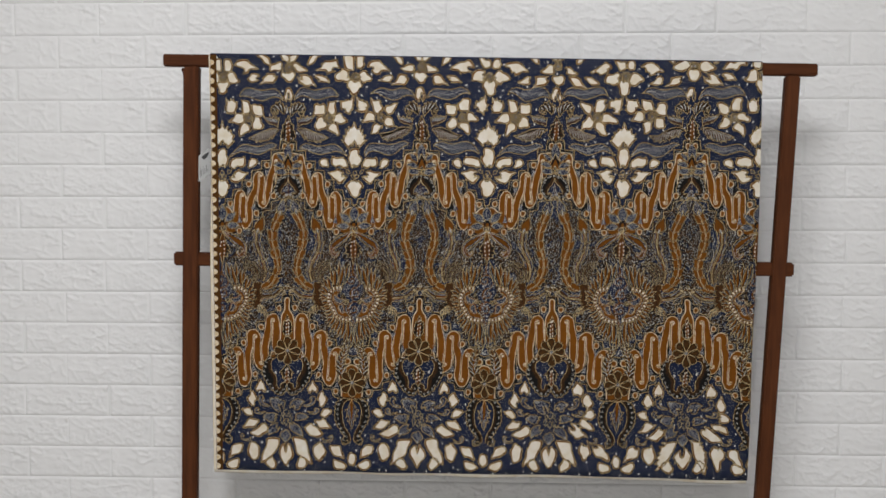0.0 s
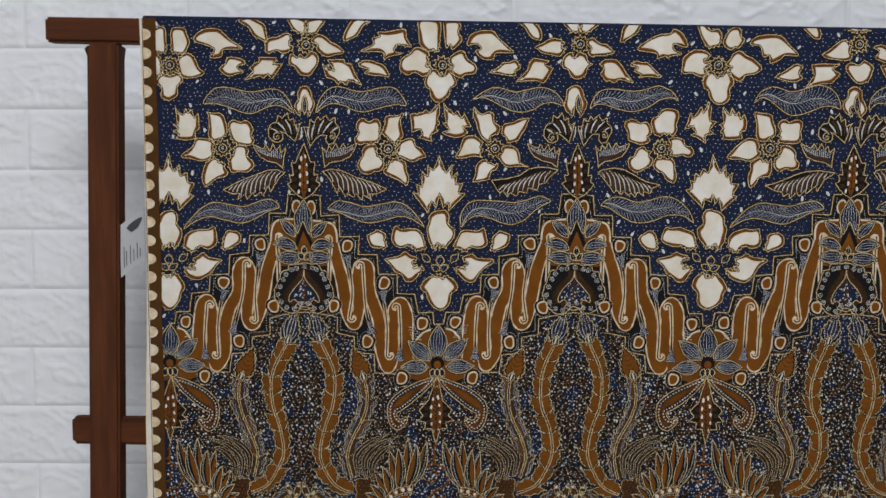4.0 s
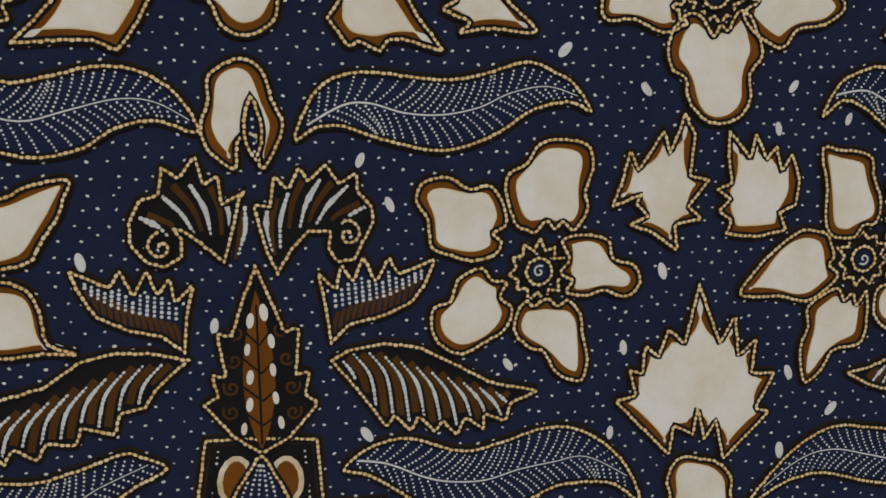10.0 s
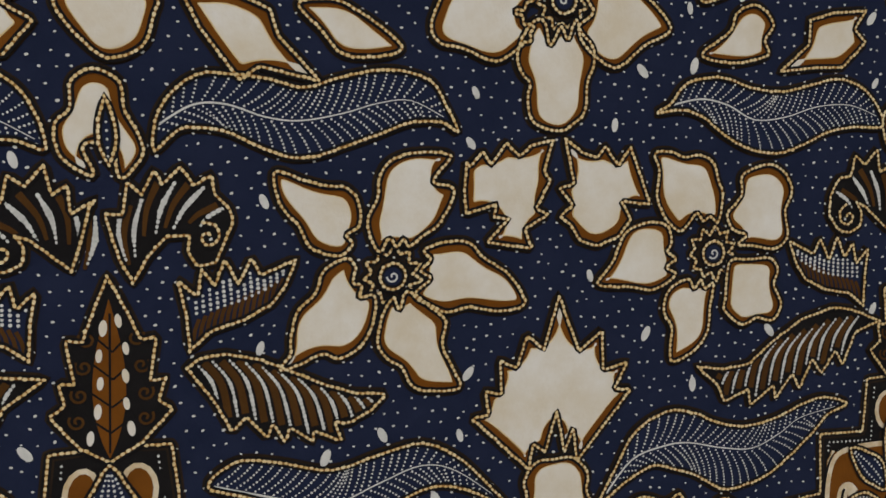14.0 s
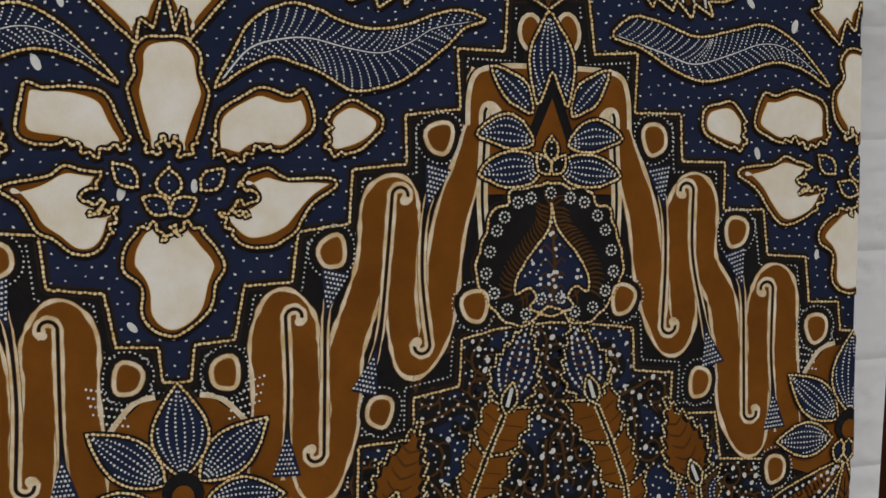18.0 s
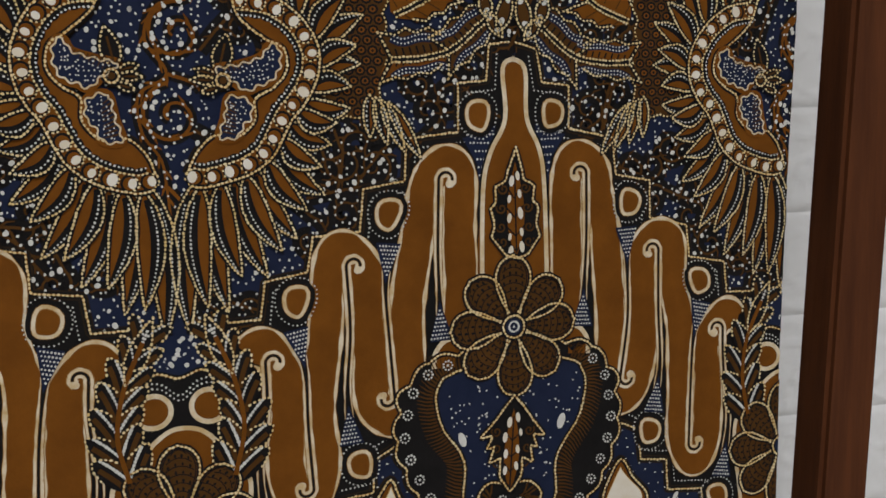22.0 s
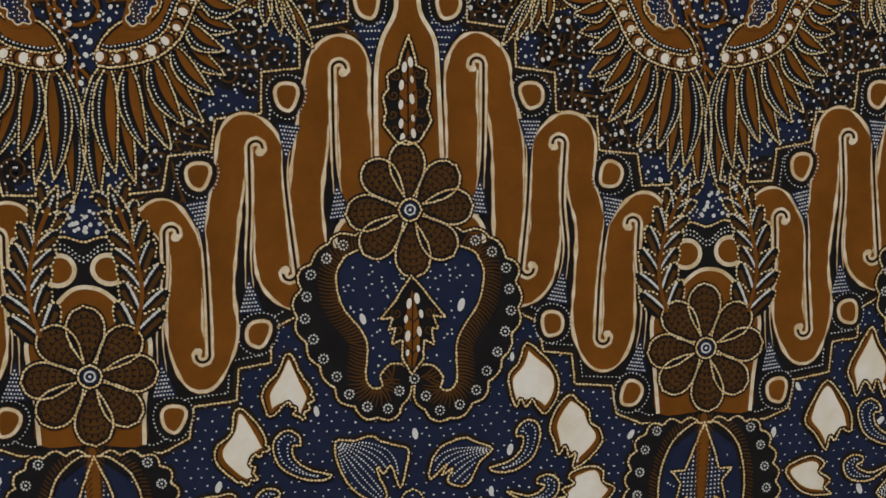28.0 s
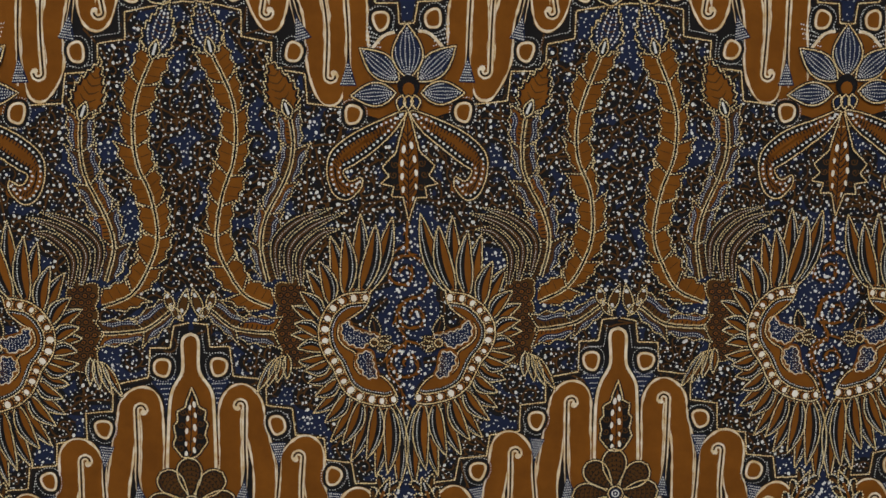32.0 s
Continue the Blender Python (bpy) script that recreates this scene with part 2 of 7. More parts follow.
def on_cloth(q):
    return (q[:, 0] > LEFT_EDGE + 0.001) & (q[:, 0] < right_edge(q[:, 1]) - 0.0008) & (q[:, 1] < top_edge(q[:, 0]) - 0.001) & (q[:, 1] > foot_edge(q[:, 0]) + 0.001)


TAKEN = []
HEX = np.stack([np.cos(np.arange(6) * math.pi / 3), np.sin(np.arange(6) * math.pi / 3)], 1)
OVAL = np.stack([np.cos(np.arange(12) * math.pi / 6), np.sin(np.arange(12) * math.pi / 6)], 1)


class Sheet:
    """One motif: flat dyed pieces laid over one another on the cloth."""

    def __init__(self):
        self.v, self.f, self.m, self.n = [], [], [], 0

    def add(self, p, layer, faces, mat):
        x = np.clip(p[:, 0], LEFT_EDGE, right_edge(p[:, 1]))
        z = np.clip(p[:, 1], foot_edge(x), top_edge(x))
        self.v.append(np.stack([x, wave(x, z) * -1 - LAYER * layer, z], 1))
        self.f.extend((faces + self.n).tolist())
        self.m.extend([mat] * len(faces))
        self.n += len(p)

    def fill(self, p, mat, layer, take=False):
        if not on_cloth(p).any():
            return
        if area(p) < 0:
            p = p[::-1]
        if len(p) > 8:
            v, _, f, _, _, _ = delaunay_2d_cdt([Vector(c) for c in p.tolist()], [], [list(range(len(p)))], 1, 1e-7)
            self.add(np.array(v), layer, np.array([t for t in f if len(t) == 3]), mat)
        else:
            self.add(p, layer, np.arange(len(p))[None, :], mat)
        if take:
            TAKEN.append(p)

    def stroke(self, p, w, mat, layer, closed=True):
        if not on_cloth(p).any():
            return
        n = normals(p, closed)
        w = np.broadcast_to(np.asarray(w, float), (len(p),))[:, None] / 2
        k = len(p)
        i = np.arange(k if closed else k - 1)
        j = (i + 1) % k
        self.add(np.concatenate([p - n * w, p + n * w]), layer, np.stack([i, j, j + k, i + k], 1), mat)

    def dots(self, q, r, mat, layer, d=None, long=1.0):
        ok = on_cloth(q)
        q = q[ok]
        if not len(q):
            return
        r = np.broadcast_to(np.asarray(r, float), ok.shape)[ok] * np.random.uniform(0.82, 1.15, len(q))
        if d is None:
            a = np.random.uniform(0, 6.3, len(q))
            d = np.stack([np.cos(a), np.sin(a)], 1)
        else:
            d = d[ok]
        e = np.stack([-d[:, 1], d[:, 0]], 1)
        ring = OVAL if r.max() > 0.0010 else HEX
        p = q[:, None] + r[:, None, None] * (ring[None, :, :1] * long * d[:, None] + ring[None, :, 1:] * e[:, None])
        self.add(p.reshape(-1, 2), layer, np.arange(len(q) * len(ring)).reshape(-1, len(ring)), mat)

    def rim(self, p, w, mat, layer):
        """A strip along the inside of an outline."""
        if not on_cloth(p).any():
            return
        k = len(p)
        i = np.arange(k)
        j = (i + 1) % k
        q = p + normals(p) * np.sign(area(p)) * np.broadcast_to(np.asarray(w, float), (k,))[:, None]
        f = np.stack([i, j, j + k, i + k], 1) if area(p) > 0 else np.stack([j, i, i + k, j + k], 1)
        self.add(np.concatenate([p, q]), layer, f, mat)

    def beads(self, p, closed=True, mat=GOLD, layer=9, step=0.00195, r=0.00060, long=1.40, back=BLACK):
        if back is not None:
            self.stroke(p, 0.0025 + 0.0004 * (r > 0.00059), back, layer - 1, closed)
            if r > 0.00059:
                self.stroke(p, 0.0043, UMBER, min(2.4, layer - 1.4), closed)
                self.stroke(p, r * 1.5, RUST, layer - 0.5, closed)
        q, d = even(p, step, closed)
        q = q + np.random.normal(0, 0.00012, q.shape)
        self.dots(q, r, mat, layer, d, long)

    def put(self, name, label="", parent=None):
        if not self.n:
            return
        me = bpy.data.meshes.new(name)
        me.from_pydata(np.concatenate(self.v).tolist(), [], self.f)
        for m in DYES:
            me.materials.append(m)
        me.polygons.foreach_set("material_index", self.m)
        me.polygons.foreach_set("use_smooth", [True] * len(self.f))
        ob = new(name, me)
        ob.parent = parent or cloth
        if label:
            tagged(ob, label)
        return ob


PEAKS = range(4)
SIDES = [(u, s) for u in PEAKS for s in (-1, 1)]
VALLEYS = [u - 0.5 for u in range(5)]
VALLEY_SIDES = [(u, s) for u in VALLEYS for s in (-1, 1) if not (u < 0 and s < 0) and not (u > 3 and s > 0)]


def petal(sheet, p, fill=CREAM, curve=True, n=6, root=None, sway=1.0):
    """A cream piece: wax-dotted outline, dark halo, a brown crescent where the dye ran, cream within."""
    p = smooth(p, n) if curve else even(np.asarray(p), 0.0014)[0]
    if not on_cloth(p).any():
        return
    if area(p) < 0:
        p = p[::-1]
    if curve:
        ph = np.random.uniform(0, 6.3)
        size = np.linalg.norm(np.diff(p, axis=0), axis=1).sum()
        p = p + normals(p) * (sway * min(0.0014, 0.0085 * size) * np.sin(np.linspace(0, 2 * math.pi * np.random.randint(4, 6), len(p), endpoint=False) + ph))[:, None]
    if root is not None:
        p = ragged(p, root)
    if not curve:
        sheet.fill(p, BROWN, 5, True)
        q = inset(p, 0.0036)
        for k in range(24):
            q = (np.roll(q, 1, 0) + 2 * q + np.roll(q, -1, 0)) / 4
        sheet.fill(q, GOLD, 6)
        sheet.fill(inset(q, 0.0005), fill, 7)
        sheet.rim(p, 0.0011, UMBER, 7.5)
        sheet.beads(p)
        return
    p = even(p, 0.0010)[0]
    ang = np.random.uniform(0, 6.3)
    turn = np.linspace(0, 2 * math.pi, len(p), endpoint=False)
    wide = 0.0031 + 0.0012 * np.sin(2 * turn + ang) + 0.0004 * np.sin(5 * turn + 3 * ang) + 0.0002 * np.sin(11 * turn - ang)
    q = p + normals(p) * (np.minimum(wide, 0.032 * len(p) * 0.001))[:, None]
    for k in range(26):
        q = (np.roll(q, 1, 0) + 2 * q + np.roll(q, -1, 0)) / 4
    sheet.fill(p, BROWN, 5, True)
    sheet.fill(q, GOLD, 6)
    sheet.fill(inset(q, 0.0004), fill, 7)
    sheet.rim(p, 0.0011 + 0.0003 * np.sin(3 * turn + ang), UMBER, 7.5)
    sheet.beads(p)


def eye(sheet, c, r=0.0048):
    """The dark middle of a flower with its ring and a small curl."""
    t = np.linspace(0, 2 * math.pi, 16, endpoint=False)
    ring = c + np.stack([np.cos(t), np.sin(t)], 1) * r
    sheet.beads(ring, layer=9, step=0.0018)
    sheet.fill(ring, NAVY, 7)
    t = np.linspace(0, 2 * math.pi, 22, endpoint=False) + np.random.uniform(0, 0.2)
    star = c + np.stack([np.cos(t), np.sin(t)], 1) * np.where(np.arange(22) % 2, 0.0112, 0.0078)[:, None] * np.random.uniform(0.92, 1.08, (22, 1))
    sheet.beads(even(star, 0.0010)[0], layer=4, r=0.0006)
    sheet.stroke(curl(c, r * 0.5, 1.1, np.random.uniform(0, 6), 1, 12), 0.0007, WHITE, 9, False)


def lens(base, tip, width, n=9, bend=0.0, sharp=1.0, full=0.85):
    """A leaf outline from base to tip."""
    base, tip = np.asarray(base, float), np.asarray(tip, float)
    d = tip - base
    e = np.array([-d[1], d[0]])
    e /= max(np.linalg.norm(e), 1e-9)
    t = np.linspace(0, 1, n)
    prof = np.sin(math.pi * t ** full) ** sharp
    mid = base + d * t[:, None] + e * (bend * np.sin(math.pi * t))[:, None]
    up = mid + e * (prof * width / 2)[:, None]
    dn = mid - e * (prof * width / 2)[:, None]
    return np.concatenate([up, dn[::-1][1:-1]]), mid


def curl(c, r, turns=1.5, start=0.0, way=1, n=18):
    """A spiral that winds in towards c."""
    t = np.linspace(0, 2 * math.pi * turns, n)
    k = r * (1 - 0.85 * t / t[-1])
    return c + np.stack([np.cos(start + way * t), np.sin(start + way * t)], 1) * k[:, None]


def curl_leaf(sheet, outline, u, base, top, spots, curls, layer=4):
    """A dark serrated leaf: brown middle, cream drops along the rib, brown curls beside them."""
    p = even(put_on(both(outline), u), 0.0018)[0]
    sheet.fill(p, BLACK, layer, True)
    tall = top - base
    sheet.fill(lens(put_on([(0, base)], u)[0], put_on([(0, top - 0.12 * tall)], u)[0], 0.17 * tall / 1000, 11)[0], BROWN, layer + 1)
    sheet.stroke(put_on([(0, base + 2), (0, top - 0.2 * tall)], u), 0.0008, BLACK, layer + 2, False)
    for i, (a, z) in enumerate(curls):
        for s in (-1, 1):
            sheet.stroke(curl(put_on([(s * a, z)], u)[0], 0.0030, 1.3, 0.6 if s > 0 else 2.5, -s), 0.0009, DARK, layer + 1, False)
            sheet.stroke(put_on([(0, z - 5), (s * a * 0.7, z + 1)], u), 0.0007, BLACK, layer + 2, False)
    for i, (a, z) in enumerate(spots):
        for s in (-1, 1):
            q = put_on([(s * a, z + 1.2 * s)], u)
            sheet.dots(q, 0.0013 - 0.00012 * (i % 2), CREAM, layer + 3, np.array([[-0.12 * s, 0.99]]), 2.1)
    sheet.beads(p, layer=layer + 5)


def blue_leaf(sheet, base, tip, width, bend=0.0, ground=NAVY, layer=6):
    """A blue leaf with dotted white rows that follow its edge."""
    p, mid = lens(base, tip, width, 13, bend)
    sheet.fill(p, ground, layer, True)
    core = inset(p, 0.0017)
    for k in np.linspace(-1.1, 1.1, 8):
        q = even(lens(base, tip, 0.02, 15, k * width * 0.5)[1], np.random.uniform(0.0016, 0.00175), False)[0]
        sheet.dots(q[inside(q, core)], 0.00052, WHITE, layer + 2)
    sheet.beads(p, layer=layer + 3)


def dotted_leaf(sheet, p, base, tip, layer=6):
    """A serrated blue leaf with nested dotted lines from base to tip."""
    p = even(smooth(p, 3), 0.0010)[0]
    sheet.fill(p, NAVY, layer, True)
    core = inset(p, 0.0015)
    for k in np.linspace(-1.45, 1.45, 12):
        q = even(lens(base, tip, 0.02, 15, k * 0.0125)[1], np.random.uniform(0.0016, 0.00175), False)[0]
        sheet.dots(q[inside(q, core)], 0.00052, WHITE, layer + 2)
    sheet.beads(p, layer=layer + 3)


def rows_in(sheet, p, rib, slant=0.62, gap=0.0033, mat=WHITE, step=0.00165, r=0.00043, layer=8):
    """Dotted hairs from a midrib to the leaf's edge."""
    q, d = even(rib, gap, False)
    core = inset(p, 0.0013)
    for side in (-1, 1):
        e = side * np.stack([-d[:, 1], d[:, 0]], 1)
        for i in range(len(q)):
            way = e[i] * slant + d[i] * (1 - slant) * 1.7
            way /= np.linalg.norm(way)
            s = np.arange(1, 16)[:, None] * step
            pts = q[i] + way * s + d[i] * (s ** 2) * -14
            ok = inside(pts, core)
            stop = len(ok) if ok.all() else int(np.argmin(ok))
            if stop:
                sheet.dots(pts[:stop], r, mat, layer)


# ---- the cloth itself ----
cloth = tagged(new("batik_cloth"), "navy and brown batik cloth with cream flowers, hung over a rack", "cloth")


def fold_profile(x):
    """From the front hem up, over the bar and down the back."""
    z1, z0 = top_edge(x), foot_edge(x)
    out = [(-float(wave(x, z)), z) for z in np.linspace(z0, z1 - 0.004, 46)]
    out += [(0.0003, z1 - 0.0008), (0.005, z1 + 0.0026), (0.017, z1 + 0.0036), (0.029, z1 + 0.0026), (0.0335, z1 - 0.004)]
    out += [(0.0355 + 0.005 * math.sin(6 * x) * t, z1 - 0.01 - t * (z1 - 0.01 - z0 + 0.006)) for t in np.linspace(0, 1, 12)]
    return out


bm = bmesh.new()
rows = []
for k in range(73):
    f = k / 72
    col = []
    for y, z in fold_profile(1.34 * f):
        col.append(bm.verts.new((float(right_edge(z)) * f, y, z)))
    rows.append(col)
for a, b in zip(rows, rows[1:]):
    for i in range(len(a) - 1):
        bm.faces.new((a[i], b[i], b[i + 1], a[i + 1])).smooth = True
ground = part("ground_cloth", bm, DYES[NAVY], cloth, "plain navy cotton ground of the batik")
so = ground.modifiers.new("thickness", "SOLIDIFY")
so.thickness, so.offset = 0.0004, -1

# ---- the pattern: outlines in millimetres beside a column's axis, and the height ----
# top row and flower border
F_SIDE = [(11, 1572), (23, 1580), (34, 1576), (52, 1560), (29, 1552), (14, 1559)]
F_FOOT = [(-1, 1556), (6, 1558), (11, 1560), (14, 1557), (16, 1550), (15, 1543), (12, 1539), (12, 1534), (7, 1531), (-1, 1530)]
F_UP = [(0, 1584), (1, 1597), (23, 1597), (14, 1584), (5, 1580)]
V_UP = [(3, 1563), (5, 1587), (19, 1587), (25, 1575), (22, 1562), (10, 1557)]
V_SIDE2 = [(10, 1548), (17, 1557), (30, 1554), (34, 1542), (43, 1533), (26, 1526), (12, 1532)]
V_FOOT2 = [(-1, 1531), (9, 1533), (13, 1529), (16, 1523), (14, 1519), (10, 1515), (10, 1510), (8, 1505), (2, 1501), (-1, 1499)]
T_BIG = [(68, 1558), (77, 1570), (90, 1578), (101, 1574), (114, 1591), (120, 1581), (127, 1565), (110, 1565), (101, 1554), (88, 1558)]
T_STRIP = [(46, 1571), (50, 1587), (62, 1596), (80, 1596), (71, 1588), (59, 1575)]
T_A = [(22, 1544), (26, 1539), (41, 1534), (30, 1548), (37, 1549), (47, 1550), (48, 1545), (56, 1543), (54, 1538), (61, 1533), (66, 1525), (70, 1518), (57, 1521), (53, 1518), (49, 1523), (45, 1518), (40, 1521), (37, 1518), (35, 1525), (26, 1526), (23, 1533)]
T_B = [(65, 1542), (69, 1546), (77, 1548), (90, 1546), (93, 1541), (99, 1537), (102, 1530), (94, 1531), (84, 1528), (76, 1531), (71, 1533), (76, 1536), (71, 1539)]
S_LEAF_HIGH = [(13, 1486), (18, 1501), (28, 1512), (41, 1515), (66, 1510), (91, 1515), (106, 1515), (116, 1508), (124, 1495), (111, 1496), (94, 1493), (75, 1487), (61, 1486), (46, 1492), (33, 1495), (22, 1492)]
S_RIB_HIGH = [(14, 1489), (30, 1503), (52, 1500), (68, 1498), (91, 1503), (106, 1504), (121, 1497)]
S_LEAF_LOW = [(31, 1370), (41, 1379), (55, 1378), (74, 1373), (93, 1376), (110, 1378), (125, 1371), (137, 1359), (146, 1347), (131, 1356), (115, 1360), (95, 1355), (78, 1352), (62, 1357), (46, 1365)]
S_RIB_LOW = [(33, 1370), (57, 1364), (74, 1360), (93, 1365), (110, 1369), (125, 1365), (144, 1350)]
BUD = [(-1, 1518), (5, 1516), (8, 1509), (8, 1502), (11, 1498), (11, 1491), (8, 1486), (5, 1482), (4, 1487), (-1, 1490)]
FAN = [(25, 1419), (24, 1431), (22, 1443), (28, 1437), (30, 1446), (34, 1440), (38, 1449), (42, 1440), (47, 1449), (50, 1443), (63, 1449), (59, 1440), (54, 1433), (44, 1428), (32, 1425)]
UPRIGHT = [(-1, 1447), (5, 1435), (9, 1424), (14, 1425), (12, 1409), (17, 1410), (15, 1402), (20, 1399), (10, 1387), (-1, 1381)]
WING = [(22, 1413), (32, 1417), (45, 1416), (60, 1410), (76, 1405), (87, 1401), (100, 1394), (88, 1389), (79, 1389), (82, 1382), (72, 1388), (71, 1381), (63, 1389), (61, 1384), (53, 1389), (51, 1384), (43, 1397), (41, 1388), (34, 1400), (28, 1408)]
B_PET_1 = [(56, 1471), (58, 1476), (66, 1478), (73, 1475), (81, 1472), (85, 1467), (85, 1460), (88, 1456), (83, 1448), (74, 1447), (65, 1450), (61, 1455), (61, 1464)]
B_PET_2 = [(89, 1477), (94, 1481), (99, 1488), (106, 1490), (114, 1489), (118, 1482), (115, 1475), (117, 1465), (111, 1459), (103, 1460), (98, 1458), (91, 1462), (88, 1469)]
B_PET_3 = [(111, 1454), (124, 1454), (127, 1449), (134, 1445), (139, 1438), (133, 1431), (122, 1437), (114, 1434), (108, 1438), (105, 1447)]
B_PET_5 = [(66, 1415), (64, 1421), (69, 1430), (71, 1439), (78, 1444), (85, 1440), (90, 1433), (91, 1424), (84, 1417), (75, 1416)]
S_PET_1 = [(92, 1467), (92, 1472), (88, 1477), (83, 1478), (77, 1475), (70, 1477), (64, 1474), (61, 1467), (65, 1460), (61, 1453), (66, 1447), (74, 1448), (84, 1450), (90, 1456)]
S_PET_2 = [(120, 1485), (112, 1484), (103, 1483), (98, 1480), (97, 1475), (95, 1465), (94, 1460), (98, 1457), (105, 1453), (110, 1450), (115, 1455), (118, 1460), (118, 1469), (117, 1479)]
S_PET_3 = [(149, 1432), (145, 1438), (140, 1443), (135, 1447), (133, 1453), (129, 1455), (119, 1454), (112, 1449), (113, 1442), (110, 1436), (116, 1432), (124, 1429), (132, 1428), (140, 1430)]
S_PET_4 = [(123, 1396), (126, 1404), (125, 1414), (123, 1424), (119, 1427), (109, 1432), (105, 1427), (100, 1425), (98, 1420), (96, 1415), (100, 1410), (109, 1407), (116, 1403)]
S_PET_5 = [(86, 1445), (87, 1437), (91, 1432), (94, 1427), (94, 1419), (90, 1415), (83, 1416), (77, 1414), (69, 1414), (63, 1421), (65, 1428), (70, 1434), (68, 1440), (73, 1446), (80, 1446)]
JAG = [(158, 1492), (156, 1487), (149, 1482), (146, 1490), (144, 1484), (139, 1488), (136, 1478), (131, 1483), (130, 1465), (135, 1462), (134, 1454), (146, 1452), (158, 1454), (154, 1459), (162, 1463), (155, 1466), (162, 1472), (156, 1470), (157, 1478)]
MAPLE = [(-1, 1435), (2, 1427), (5, 1415), (8, 1414), (13, 1422), (14, 1408), (22, 1413), (22, 1401), (30, 1400), (24, 1387), (30, 1385), (13, 1368), (9, 1381), (4, 1375), (-1, 1390)]
V_BUD = [(-1, 1367), (7, 1366), (12, 1359), (12, 1352), (17, 1345), (15, 1335), (11, 1327), (6, 1320), (3, 1327), (-1, 1322)]
V_SIDE = [(18, 1323), (19, 1332), (23, 1339), (29, 1344), (37, 1346), (48, 1344), (55, 1347), (59, 1333), (56, 1326), (47, 1322), (38, 1324), (30, 1318), (24, 1321)]
V_KNOB = [(66, 1331), (67, 1338), (73, 1342), (80, 1341), (87, 1336), (86, 1328), (78, 1321), (65, 1320)]
V_WIDE = [(29, 1309), (35, 1313), (42, 1316), (49, 1310), (67, 1307), (59, 1299), (52, 1291), (47, 1287), (41, 1281), (32, 1282), (25, 1288), (20, 1298), (33, 1296), (26, 1300), (35, 1303)]
V_FOOT = [(-1, 1291), (3, 1286), (7, 1291), (17, 1284), (21, 1274), (15, 1267), (14, 1258), (9, 1251), (-1, 1247)]
# upper flame band
STEP_HIGH = [(0, 1386), (20, 1386), (22, 1362), (44, 1363), (44, 1337), (68, 1336), (68, 1314), (91, 1312), (92, 1289), (114, 1288), (116, 1266), (137, 1265), (141, 1243), (158, 1243), (160, 1228), (167, 1228)]
STEP_UNDER = [(0, 1243), (25, 1240), (42, 1236), (42, 1216), (63, 1212), (63, 1193), (88, 1191), (90, 1169), (121, 1166), (123, 1151), (150, 1149), (166, 1149)]
RIB_HIGH = [(31, 1352), (33, 1343), (35, 1327), (47, 1290), (53, 1247), (63, 1226), (69, 1241), (68, 1275), (67, 1291), (72, 1301), (80, 1295), (81, 1268), (90, 1247), (95, 1225), (96, 1195), (107, 1174), (112, 1194), (112, 1231), (113, 1246), (120, 1255), (127, 1244), (128, 1218), (130, 1181)]
LOZ_HIGH = [(54, 1324), (99, 1277), (146, 1229), (37, 1249), (79, 1205), (123, 1160)]
BLACK_P = [(-1, 1304), (9, 1302), (19, 1301), (21, 1295), (28, 1293), (30, 1286), (33, 1278), (36, 1268), (35, 1260), (29, 1250), (20, 1243), (11, 1243), (4, 1250)]
# middle field
PAISLEY = [(2, 1161), (21, 1156), (44, 1146), (59, 1132), (61, 1116), (56, 1100), (46, 1095), (36, 1104), (36, 1112), (44, 1109), (49, 1117), (41, 1122), (26, 1133), (10, 1147)]
HANG = [(1, 1160), (9, 1131), (20, 1120), (15, 1113), (22, 1107), (12, 1105), (14, 1097), (5, 1097), (-1, 1079)]
TAIL = [(21, 1204), (34, 1175), (39, 1153), (36, 1125), (27, 1099), (23, 1067), (30, 1044), (43, 1025), (63, 1015)]
SIDE_TAIL = [(77, 1159), (79, 1137), (75, 1115), (61, 1084), (56, 1061), (61, 1035)]
BEAD_ARC = [(32, 1021), (40, 1020), (47, 1018), (55, 1012), (60, 1005), (63, 997), (63, 989), (61, 982), (57, 975), (52, 969), (48, 960), (44, 952), (37, 946), (30, 943), (22, 941), (15, 940), (10, 941)]
LUMP = [(79, 1031), (90, 1032), (99, 1029), (97, 1018), (97, 1006), (99, 994), (96, 979), (92, 969), (77, 967), (72, 974), (76, 990), (77, 1010)]
PLUME_1 = [(95, 1035), (97, 1061), (81, 1079), (57, 1088)]
PLUME_2 = [(87, 1033), (88, 1056), (74, 1073), (61, 1076)]
HEAD = [(21, 991), (31, 993), (41, 996), (45, 1001), (49, 999), (49, 991), (45, 985), (39, 983), (34, 981), (29, 985)]
INNER = [(28, 1026), (32, 1014), (43, 1004), (51, 999), (52, 989), (46, 982), (38, 977), (38, 967), (30, 959), (20, 960), (12, 953), (7, 943)]
CHIN = [(26, 978), (32, 978), (36, 975), (36, 968), (33, 965), (30, 959), (22, 959), (24, 968)]
